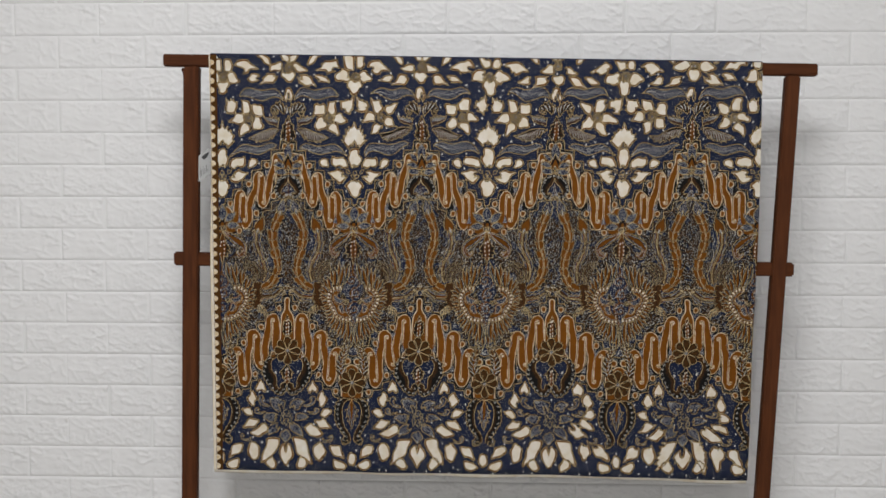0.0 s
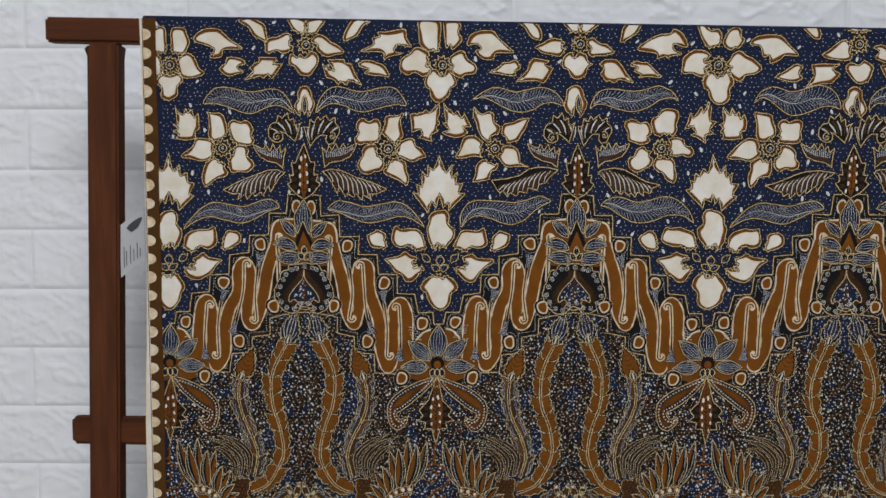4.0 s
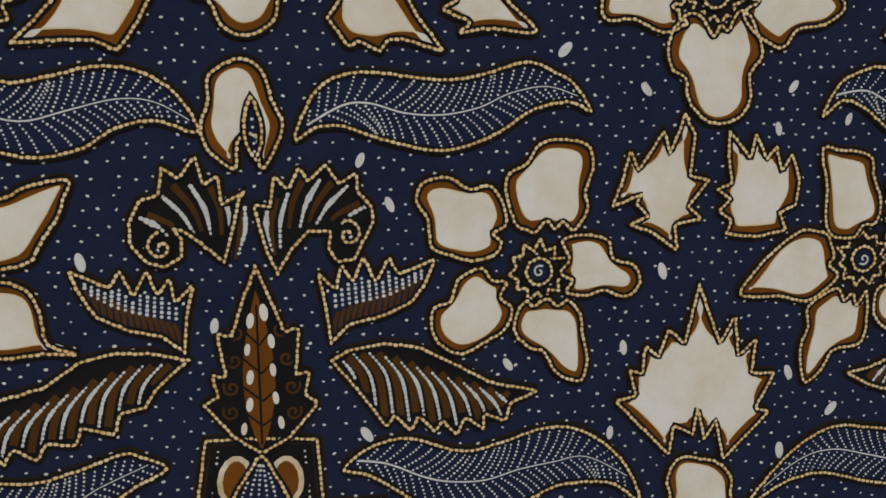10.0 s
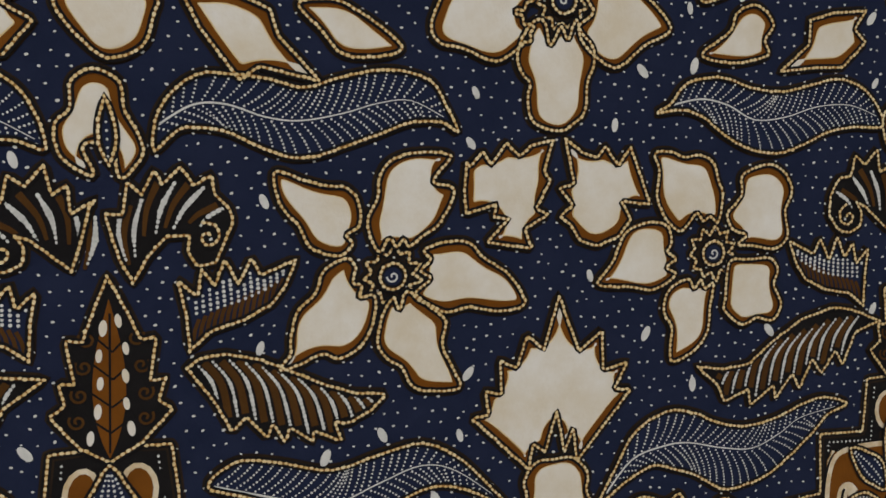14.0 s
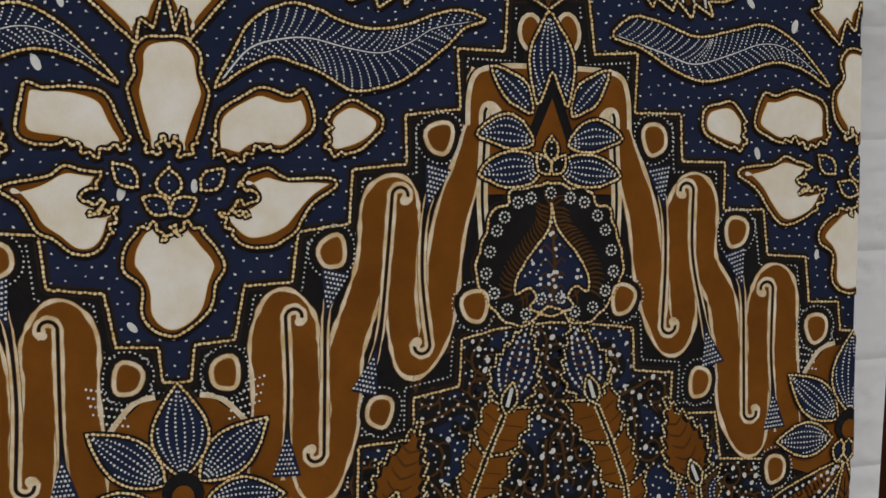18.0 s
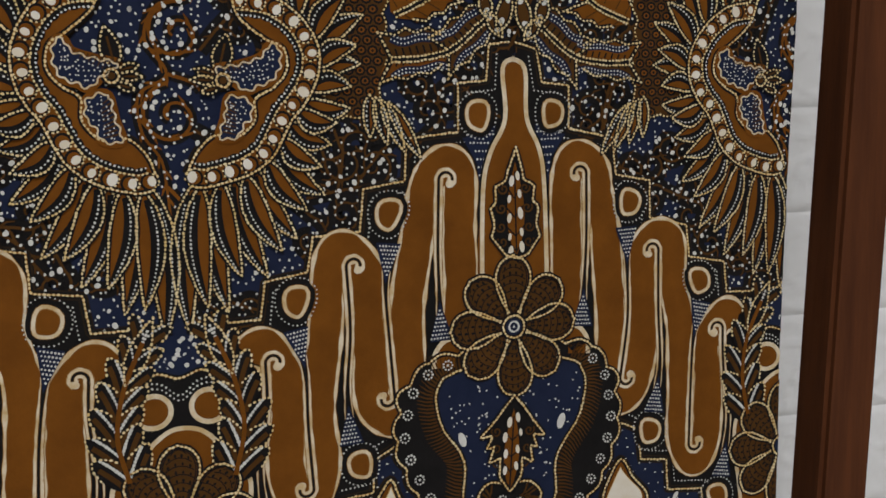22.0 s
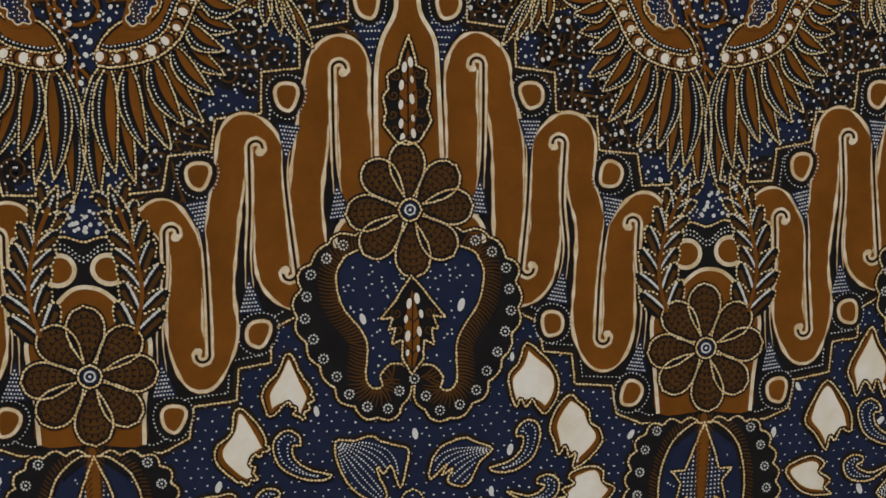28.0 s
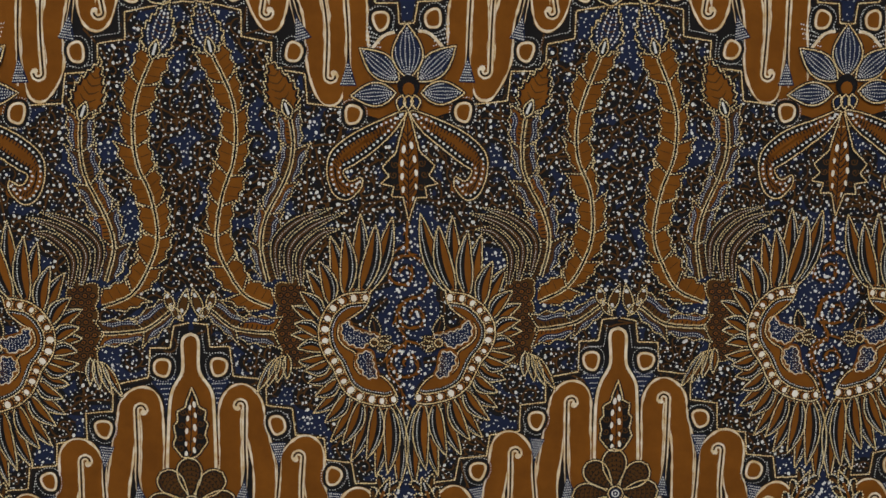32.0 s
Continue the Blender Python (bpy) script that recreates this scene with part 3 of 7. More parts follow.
# lower flame band
STEP_LOW = [(2, 1004), (13, 1002), (15, 985), (30, 984), (31, 961), (57, 956), (58, 936), (78, 933), (79, 913), (102, 910), (104, 893), (125, 890), (127, 873), (144, 872), (163, 871)]
STEP_FOOT = [(0, 780), (57, 812), (60, 806), (73, 800), (74, 783), (90, 781), (92, 763), (114, 761), (117, 745), (131, 739), (166, 739)]
SPIKE = [(-1, 996), (6, 991), (6, 967), (14, 951), (17, 932), (18, 881)]
RIB_LOW = [(29, 850), (29, 875), (29, 907), (30, 936), (36, 945), (45, 939), (48, 926), (52, 901), (56, 870), (54, 837), (59, 818), (70, 825), (74, 844), (75, 870), (75, 892), (85, 904), (93, 899), (94, 877), (99, 852), (101, 823), (98, 797), (108, 777), (116, 794), (117, 823), (116, 844), (126, 860), (133, 856)]
LOZ_LOW = [(21, 968), (66, 920), (110, 879), (80, 798), (125, 755)]
HEART_OUT = [(36, 848), (44, 846), (50, 838), (57, 830), (58, 820), (60, 811), (59, 801), (55, 790), (50, 779), (44, 771), (38, 762), (29, 755), (21, 750), (13, 750), (6, 755), (2, 766)]
HEART_IN = [(31, 840), (38, 834), (40, 825), (37, 810), (29, 798), (25, 788), (25, 771), (21, 765), (16, 766), (17, 772), (12, 778), (5, 778), (1, 774)]
B_LEAF = [(0, 825), (5, 819), (10, 812), (18, 803), (11, 804), (14, 797), (10, 798), (12, 789), (6, 792), (6, 782), (0, 773)]
SPIKE_LEAF = [(0, 953), (4, 942), (5, 937), (11, 934), (10, 926), (13, 923), (11, 914), (13, 908), (6, 898), (0, 896)]
W_ARCH = [(-1, 824), (8, 822), (16, 815), (22, 807), (31, 798), (31, 782), (28, 765), (26, 744)]
LAUREL = [(24, 800), (28, 822), (25, 845), (17, 866)]
LAMP_OUT = [(6, 739), (26, 737), (37, 727), (42, 711), (43, 693), (39, 677), (31, 665), (23, 652), (17, 642), (24, 636), (25, 625), (17, 621), (6, 627), (4, 638), (8, 653), (19, 671), (24, 689), (25, 709), (19, 727)]
LAMP_IN = [(0, 738), (5, 737), (16, 724), (23, 707), (24, 688), (19, 672), (9, 656), (3, 643), (-1, 636)]
LAMP_LEAF = [(0, 738), (7, 721), (10, 712), (18, 712), (12, 705), (15, 692), (8, 697), (11, 681), (5, 684), (5, 675), (-1, 661)]
# bottom border
C_PET_1 = [(65, 786), (58, 774), (53, 761), (58, 752), (65, 760), (75, 754), (79, 764), (72, 777)]
C_PET_2 = [(91, 758), (80, 749), (76, 735), (83, 730), (82, 720), (91, 718), (101, 728), (102, 739), (95, 746)]
C_PET_3 = [(116, 708), (102, 713), (93, 711), (89, 702), (86, 693), (100, 691), (109, 699)]
C_PET_4 = [(112, 662), (103, 676), (94, 686), (86, 683), (72, 682), (75, 674), (83, 664), (97, 661)]
C_PET_5 = [(94, 648), (77, 663), (66, 671), (59, 674), (48, 664), (50, 653), (63, 643), (77, 640)]
C_PET_6 = [(100, 605), (94, 621), (85, 627), (74, 619), (69, 604), (73, 588), (86, 578), (96, 590)]
C_PET_7 = [(20, 585), (26, 606), (33, 617), (43, 619), (56, 618), (54, 603), (43, 593), (32, 589)]
C_PET_8 = [(18, 637), (21, 619), (30, 597), (45, 584), (66, 571), (61, 595), (54, 617), (48, 634)]
C_HEART = [(0, 596), (4, 622), (17, 609), (19, 591), (8, 575), (-1, 562)]
C_LOW = [(32, 581), (39, 588), (52, 582), (53, 568), (34, 556), (25, 566)]
C_BUD = [(0, 600), (8, 594), (11, 580), (6, 568), (0, 565)]
C_END = [(45, 582), (27, 578), (13, 566), (20, 557), (36, 555), (46, 566)]
SWIRL_1 = [(43, 720), (54, 723), (61, 729), (62, 736), (58, 737), (59, 742), (65, 745), (71, 741), (72, 734), (68, 724), (58, 718), (48, 717)]
SWIRL_2 = [(53, 705), (64, 702), (71, 704), (74, 707), (70, 709), (71, 712), (77, 713), (82, 709), (81, 702), (75, 698), (64, 698)]
SWIRL_3 = [(50, 645), (55, 644), (59, 641), (54, 638), (58, 633), (66, 632), (74, 638), (71, 629), (61, 628), (53, 630), (49, 637)]

# every repeat is waxed by hand: the ones with outlines of their own
OWN = {}


def own(kind, u, s, *outlines):
    OWN[kind, u, s] = outlines


own("blossom", 1, -1,
    [(127, 1491), (123, 1486), (117, 1482), (109, 1485), (103, 1482), (102, 1473), (95, 1468), (96, 1460), (99, 1459), (103, 1458), (105, 1456), (106, 1450), (112, 1453), (117, 1458), (121, 1466), (123, 1473), (127, 1480)],
    [(92, 1459), (92, 1466), (89, 1471), (80, 1473), (74, 1477), (61, 1480), (63, 1473), (65, 1467), (71, 1458), (75, 1452), (86, 1450), (87, 1455), (90, 1457)],
    [(146, 1430), (141, 1440), (137, 1453), (131, 1457), (123, 1457), (118, 1453), (114, 1450), (117, 1444), (114, 1440), (118, 1435), (115, 1432), (124, 1433), (135, 1430)],
    [(125, 1402), (123, 1409), (122, 1421), (118, 1427), (111, 1430), (108, 1426), (105, 1427), (101, 1424), (97, 1426), (98, 1419), (104, 1416), (106, 1407), (113, 1404)],
    [(91, 1445), (83, 1446), (76, 1443), (72, 1435), (69, 1425), (60, 1421), (70, 1422), (85, 1422), (93, 1428), (97, 1436), (92, 1438), (93, 1442)])
own("blossom", 1, 1,
    [(57, 1471), (60, 1475), (68, 1476), (75, 1472), (82, 1473), (86, 1469), (88, 1463), (87, 1459), (83, 1457), (86, 1454), (84, 1450), (76, 1448), (68, 1450), (62, 1453), (61, 1462), (57, 1468)],
    [(91, 1460), (88, 1470), (89, 1477), (95, 1481), (100, 1489), (108, 1491), (117, 1489), (119, 1482), (116, 1472), (117, 1466), (112, 1458), (108, 1461), (105, 1458), (102, 1461), (98, 1457), (95, 1458)],
    [(108, 1454), (116, 1456), (125, 1454), (128, 1447), (136, 1444), (139, 1437), (134, 1432), (125, 1435), (119, 1433), (111, 1435), (113, 1439), (108, 1442), (111, 1447)],
    [(79, 1445), (71, 1442), (68, 1434), (62, 1431), (62, 1422), (67, 1417), (74, 1415), (83, 1420), (89, 1424), (91, 1431), (86, 1435), (88, 1440), (83, 1441)],
    [(93, 1429), (93, 1422), (99, 1416), (104, 1414), (108, 1407), (113, 1403), (118, 1402), (120, 1409), (118, 1419), (117, 1426), (112, 1432), (108, 1430), (104, 1433), (99, 1431), (96, 1433)])
own("blossom", 2, -1,
    [(118, 1485), (111, 1484), (103, 1483), (97, 1480), (96, 1474), (93, 1465), (95, 1457), (100, 1456), (102, 1454), (105, 1451), (113, 1451), (116, 1457), (116, 1471), (118, 1479)],
    [(90, 1469), (88, 1474), (82, 1476), (77, 1473), (70, 1476), (64, 1475), (62, 1470), (64, 1463), (63, 1455), (66, 1450), (74, 1449), (90, 1451), (87, 1456), (91, 1458), (87, 1463)],
    [(152, 1430), (146, 1438), (141, 1443), (133, 1449), (125, 1453), (116, 1452), (114, 1448), (113, 1443), (115, 1440), (111, 1436), (117, 1430), (125, 1426), (136, 1428)],
    [(123, 1396), (126, 1408), (123, 1416), (124, 1422), (121, 1426), (111, 1431), (108, 1426), (104, 1429), (102, 1425), (98, 1430), (97, 1422), (97, 1414), (100, 1409), (111, 1407), (116, 1400)],
    [(93, 1431), (94, 1423), (91, 1418), (85, 1416), (79, 1420), (72, 1418), (65, 1420), (63, 1426), (68, 1432), (68, 1439), (74, 1445), (81, 1447), (86, 1446), (87, 1440), (90, 1437), (88, 1434)])
own("blossom", 2, 1,
    [(58, 1480), (68, 1477), (76, 1475), (83, 1474), (87, 1469), (87, 1461), (82, 1458), (84, 1455), (80, 1451), (74, 1451), (68, 1454), (65, 1461), (61, 1465), (58, 1471)],
    [(122, 1486), (108, 1486), (99, 1482), (95, 1476), (94, 1470), (90, 1462), (94, 1452), (98, 1456), (101, 1453), (104, 1456), (106, 1453), (111, 1456), (118, 1461), (123, 1473), (115, 1476)],
    [(109, 1436), (115, 1441), (111, 1444), (115, 1448), (112, 1451), (116, 1453), (122, 1454), (130, 1453), (136, 1447), (146, 1440), (152, 1428), (142, 1426), (130, 1429), (122, 1428), (114, 1432)],
    [(99, 1434), (96, 1428), (94, 1419), (97, 1413), (103, 1409), (106, 1402), (112, 1399), (125, 1399), (122, 1408), (119, 1416), (121, 1425), (115, 1431), (106, 1437), (103, 1431), (101, 1435)],
    [(81, 1450), (73, 1445), (70, 1437), (63, 1430), (61, 1421), (61, 1415), (57, 1410), (64, 1411), (73, 1415), (79, 1413), (87, 1417), (92, 1425), (93, 1436), (87, 1436), (88, 1440), (84, 1441), (85, 1447)])
own("blossom", 3, -1,
    [(126, 1483), (119, 1484), (113, 1482), (106, 1483), (100, 1480), (98, 1473), (96, 1467), (98, 1456), (102, 1458), (105, 1456), (108, 1459), (112, 1454), (116, 1452), (122, 1458), (125, 1466), (124, 1476)],
    [(91, 1453), (94, 1459), (90, 1464), (87, 1468), (87, 1474), (83, 1477), (73, 1479), (66, 1475), (63, 1468), (66, 1461), (64, 1451), (70, 1446), (81, 1447), (89, 1447), (85, 1451)],
    [(150, 1434), (144, 1442), (138, 1453), (129, 1456), (121, 1454), (119, 1447), (121, 1444), (117, 1441), (121, 1438), (117, 1435), (126, 1430), (136, 1432)],
    [(116, 1402), (117, 1410), (117, 1415), (121, 1422), (119, 1430), (111, 1433), (108, 1429), (105, 1433), (103, 1429), (99, 1431), (100, 1421), (101, 1412), (107, 1405)],
    [(93, 1430), (92, 1440), (83, 1441), (72, 1442), (68, 1437), (70, 1431), (66, 1423), (70, 1416), (78, 1417), (85, 1414), (93, 1420), (93, 1425)])
own("jag", 0, 1,
    [(164, 1497), (164, 1485), (161, 1477), (164, 1472), (159, 1467), (162, 1462), (153, 1458), (155, 1450), (139, 1456), (143, 1460), (140, 1466), (130, 1463), (130, 1476), (129, 1484), (135, 1485), (137, 1483), (140, 1486), (143, 1485), (148, 1489), (152, 1485), (159, 1493)])
own("jag", 1, -1,
    [(162, 1498), (158, 1491), (154, 1489), (150, 1483), (146, 1488), (141, 1478), (138, 1484), (129, 1468), (139, 1468), (132, 1461), (139, 1456), (147, 1454), (158, 1457), (164, 1460), (155, 1464), (158, 1467), (163, 1472), (159, 1473), (161, 1485)])
own("jag", 1, 1,
    [(154, 1499), (158, 1491), (156, 1476), (164, 1474), (156, 1465), (162, 1460), (151, 1459), (153, 1449), (142, 1457), (133, 1460), (140, 1463), (135, 1468), (137, 1471), (126, 1467), (130, 1477), (133, 1487), (136, 1480), (146, 1493), (148, 1485), (152, 1493)])
own("jag", 2, -1,
    [(159, 1492), (154, 1486), (150, 1481), (148, 1491), (143, 1481), (139, 1486), (136, 1476), (132, 1483), (128, 1473), (129, 1463), (136, 1460), (133, 1453), (146, 1451), (158, 1453), (156, 1458), (162, 1462), (157, 1466), (163, 1470), (157, 1472), (159, 1481)])
own("jag", 2, 1,
    [(161, 1491), (153, 1490), (148, 1486), (143, 1491), (137, 1483), (134, 1488), (129, 1482), (128, 1484), (127, 1474), (128, 1464), (140, 1468), (139, 1463), (145, 1462), (137, 1453), (155, 1450), (152, 1458), (161, 1463), (156, 1466), (161, 1476), (158, 1480)])
own("jag", 3, -1,
    [(165, 1491), (157, 1485), (151, 1483), (148, 1487), (142, 1479), (137, 1486), (133, 1477), (128, 1463), (140, 1465), (136, 1458), (141, 1452), (150, 1449), (157, 1452), (160, 1458), (165, 1462), (160, 1466), (166, 1473), (160, 1474)])
own("maple", 0.5, 1,
    [(0, 1432), (-8, 1416), (-15, 1422), (-15, 1408), (-22, 1414), (-23, 1395), (-30, 1398), (-27, 1385), (-35, 1388), (-15, 1363), (-11, 1378), (-5, 1369), (-1, 1388), (4, 1370), (11, 1378), (11, 1367), (32, 1388), (23, 1389), (28, 1400), (19, 1399), (21, 1413), (14, 1406), (15, 1422), (7, 1412)])
own("maple", 1.5, 1,
    [(-3, 1435), (-9, 1412), (-15, 1418), (-19, 1407), (-24, 1412), (-25, 1401), (-30, 1403), (-27, 1393), (-35, 1392), (-12, 1369), (-11, 1380), (-3, 1376), (-2, 1386), (2, 1374), (6, 1381), (10, 1366), (28, 1385), (22, 1386), (29, 1400), (19, 1400), (20, 1413), (13, 1407), (11, 1422), (5, 1412)])
own("maple", 2.5, 1,
    [(0, 1430), (9, 1407), (18, 1415), (20, 1399), (30, 1402), (25, 1391), (32, 1391), (9, 1364), (8, 1377), (4, 1368), (1, 1384), (-4, 1369), (-9, 1373), (-11, 1363), (-35, 1386), (-28, 1387), (-30, 1396), (-23, 1394), (-24, 1407), (-17, 1403), (-13, 1415), (-6, 1409)])
own("trefoil", 0.5, 1,
    [(-18, 1532), (-20, 1523), (-17, 1517), (-13, 1515), (-12, 1507), (-8, 1501), (-3, 1499), (2, 1500), (10, 1507), (11, 1515), (16, 1517), (18, 1522), (15, 1529), (12, 1536), (6, 1537), (3, 1530), (0, 1533), (-2, 1530), (-6, 1537), (-13, 1538)])
own("trefoil", 1.5, 1,
    [(-16, 1530), (-18, 1522), (-16, 1515), (-11, 1512), (-10, 1505), (-5, 1498), (1, 1495), (10, 1497), (15, 1504), (15, 1514), (20, 1521), (18, 1529), (15, 1535), (10, 1537), (6, 1530), (3, 1532), (0, 1528), (-4, 1534), (-10, 1536)])
own("trefoil", 2.5, 1,
    [(-10, 1535), (-15, 1530), (-18, 1521), (-16, 1515), (-13, 1512), (-14, 1506), (-12, 1498), (-2, 1494), (3, 1496), (8, 1501), (9, 1512), (12, 1519), (12, 1526), (7, 1532), (5, 1536), (2, 1528), (-1, 1533), (-5, 1526), (-7, 1533)])
own("high", 1, -1,
    [(128, 1500), (120, 1506), (112, 1511), (103, 1514), (92, 1513), (79, 1510), (67, 1512), (52, 1515), (38, 1514), (25, 1507), (18, 1494), (32, 1498), (45, 1496), (56, 1490), (68, 1487), (79, 1487), (92, 1491), (103, 1496), (114, 1501), (123, 1501)],
    [(120, 1503), (106, 1504), (93, 1501), (76, 1498), (60, 1502), (45, 1505), (32, 1504), (19, 1497)])
own("high", 1, 1,
    [(14, 1491), (16, 1498), (22, 1508), (30, 1512), (41, 1512), (64, 1509), (78, 1512), (93, 1517), (103, 1514), (111, 1510), (118, 1501), (110, 1504), (97, 1501), (85, 1492), (75, 1487), (65, 1485), (53, 1487), (40, 1491), (30, 1495), (21, 1495)],
    [(18, 1496), (30, 1502), (39, 1502), (51, 1498), (64, 1497), (77, 1500), (88, 1506), (101, 1509), (113, 1506)])
own("high", 2, -1,
    [(120, 1497), (114, 1508), (106, 1512), (98, 1514), (90, 1512), (77, 1509), (63, 1513), (54, 1517), (43, 1518), (31, 1514), (23, 1506), (19, 1491), (28, 1494), (38, 1494), (46, 1491), (54, 1487), (63, 1483), (73, 1481), (82, 1484), (93, 1492), (103, 1499), (112, 1502)],
    [(116, 1504), (102, 1505), (89, 1499), (75, 1495), (63, 1498), (49, 1503), (36, 1502), (22, 1494)])
own("high", 2, 1,
    [(15, 1488), (16, 1500), (23, 1510), (32, 1515), (43, 1514), (54, 1512), (68, 1508), (80, 1511), (96, 1515), (107, 1515), (116, 1512), (121, 1504), (125, 1495), (119, 1498), (108, 1497), (96, 1492), (84, 1488), (73, 1485), (63, 1485), (52, 1489), (41, 1494), (31, 1496), (23, 1495)],
    [(15, 1496), (28, 1504), (40, 1504), (54, 1499), (67, 1497), (83, 1499), (96, 1503), (108, 1505), (120, 1500)])
own("high", 3, -1,
    [(126, 1500), (120, 1504), (114, 1511), (103, 1513), (94, 1512), (81, 1508), (67, 1507), (55, 1510), (42, 1514), (32, 1513), (23, 1507), (18, 1496), (32, 1495), (45, 1492), (58, 1486), (70, 1483), (83, 1485), (95, 1491), (105, 1498), (115, 1501)],
    [(120, 1503), (106, 1505), (93, 1502), (80, 1496), (65, 1497), (50, 1502), (34, 1504), (21, 1500)])
own("low", 1, -1,
    [(139, 1349), (140, 1360), (137, 1368), (131, 1376), (121, 1380), (106, 1380), (88, 1379), (75, 1378), (62, 1381), (47, 1385), (41, 1383), (33, 1378), (43, 1373), (52, 1367), (61, 1357), (70, 1352), (79, 1350), (91, 1353), (102, 1358), (114, 1362), (123, 1362), (132, 1357)],
    [(138, 1352), (129, 1365), (118, 1371), (102, 1370), (89, 1366), (77, 1364), (66, 1367), (55, 1374), (39, 1380)])
own("low", 1, 1,
    [(30, 1375), (37, 1381), (46, 1384), (56, 1384), (74, 1378), (90, 1381), (103, 1385), (115, 1384), (128, 1376), (138, 1365), (143, 1353), (133, 1360), (123, 1362), (109, 1361), (96, 1355), (82, 1353), (68, 1355), (55, 1362), (45, 1369), (38, 1373)],
    [(34, 1378), (46, 1376), (59, 1370), (69, 1367), (82, 1366), (95, 1369), (108, 1371), (121, 1372), (139, 1362)])
own("low", 3, -1,
    [(147, 1347), (140, 1360), (133, 1372), (124, 1379), (115, 1382), (105, 1380), (96, 1376), (83, 1373), (68, 1374), (55, 1378), (44, 1380), (31, 1376), (41, 1372), (48, 1365), (59, 1357), (69, 1351), (79, 1348), (91, 1347), (104, 1354), (114, 1357), (124, 1359), (135, 1354)],
    [(144, 1350), (133, 1362), (119, 1367), (108, 1368), (93, 1365), (78, 1363), (65, 1367), (55, 1372), (37, 1375)])
own("wing", 1, -1,
    [(24, 1416), (35, 1419), (48, 1420), (59, 1418), (70, 1411), (84, 1408), (103, 1405), (92, 1389), (88, 1393), (83, 1385), (80, 1391), (73, 1386), (70, 1392), (61, 1390), (59, 1396), (49, 1392), (47, 1399), (39, 1400), (35, 1406), (30, 1411)])
own("wing", 1, 1,
    [(25, 1413), (31, 1416), (44, 1418), (57, 1417), (71, 1411), (85, 1404), (102, 1400), (92, 1396), (90, 1389), (82, 1392), (82, 1386), (75, 1391), (72, 1384), (67, 1390), (64, 1386), (58, 1392), (55, 1387), (49, 1393), (46, 1389), (37, 1400)])
own("wing", 2, -1,
    [(21, 1412), (40, 1416), (55, 1416), (68, 1412), (82, 1405), (94, 1400), (104, 1398), (94, 1393), (83, 1390), (82, 1385), (75, 1389), (74, 1383), (65, 1391), (63, 1385), (56, 1393), (54, 1389), (43, 1398), (41, 1391), (34, 1404)])
own("wing", 2, 1,
    [(24, 1413), (28, 1416), (37, 1417), (50, 1414), (62, 1409), (73, 1404), (84, 1400), (96, 1399), (90, 1393), (81, 1389), (76, 1390), (78, 1383), (68, 1388), (68, 1384), (60, 1390), (58, 1385), (54, 1392), (52, 1387), (45, 1395), (40, 1390), (34, 1401)])
own("wing", 3, -1,
    [(16, 1411), (31, 1418), (40, 1420), (56, 1416), (70, 1407), (82, 1398), (93, 1397), (105, 1399), (96, 1391), (93, 1384), (82, 1388), (81, 1381), (70, 1388), (69, 1382), (61, 1392), (57, 1385), (51, 1398), (46, 1391), (39, 1401), (35, 1394), (29, 1408)])
own("cp1", 3, -1,
    [(65, 789), (74, 776), (80, 763), (76, 754), (73, 747), (68, 756), (63, 750), (60, 756), (55, 746), (51, 761), (54, 770), (60, 778)])
own("cp2", 3, -1,
    [(93, 758), (101, 749), (106, 737), (99, 728), (93, 718), (90, 726), (87, 723), (83, 729), (77, 727), (77, 738), (83, 748)])
own("cp3", 3, -1,
    [(117, 707), (109, 713), (100, 715), (94, 710), (97, 705), (91, 700), (94, 695), (90, 691), (102, 691), (111, 696)])
own("cp4", 3, -1,
    [(113, 659), (105, 667), (98, 682), (91, 686), (87, 682), (83, 684), (79, 679), (70, 681), (75, 672), (87, 662), (95, 658)])
own("cp5", 3, -1,
    [(93, 645), (85, 649), (74, 662), (61, 675), (59, 667), (55, 670), (53, 665), (47, 669), (51, 654), (60, 645), (68, 637), (76, 639)])
own("cp8", 3, -1,
    [(18, 639), (21, 624), (29, 606), (42, 585), (56, 572), (68, 565), (62, 579), (70, 583), (59, 592), (67, 596), (58, 605), (64, 609), (56, 615), (61, 625), (50, 627), (45, 631), (57, 635), (38, 637)])
own("cp6", 3, -1,
    [(103, 606), (101, 617), (95, 621), (92, 618), (89, 623), (86, 619), (81, 628), (74, 616), (68, 602), (72, 589), (82, 579), (91, 584), (100, 594)])
own("cp7", 2.5, 1,
    [(19, 583), (27, 604), (29, 615), (35, 622), (47, 624), (47, 618), (50, 614), (53, 620), (57, 620), (56, 600), (50, 593), (40, 590), (31, 587)])
own("cp7", 2.5, -1,
    [(62, 623), (57, 606), (49, 597), (38, 595), (30, 588), (17, 586), (17, 599), (20, 607), (28, 612), (32, 623), (39, 629), (51, 629), (45, 621), (53, 622), (56, 619)])
own("cp1", 2, 1,
    [(65, 788), (60, 777), (54, 771), (54, 763), (57, 753), (60, 757), (63, 752), (67, 756), (70, 751), (75, 747), (81, 755), (82, 765), (79, 774), (74, 781)])
own("cp2", 2, 1,
    [(89, 757), (82, 750), (78, 739), (81, 730), (83, 723), (87, 728), (89, 721), (93, 723), (91, 715), (100, 719), (108, 728), (107, 736), (102, 740), (101, 747), (95, 752)])
own("cp3", 2, 1,
    [(91, 713), (102, 715), (108, 712), (108, 706), (115, 702), (110, 695), (103, 690), (93, 692), (80, 698), (86, 700), (84, 704), (91, 706), (88, 710)])
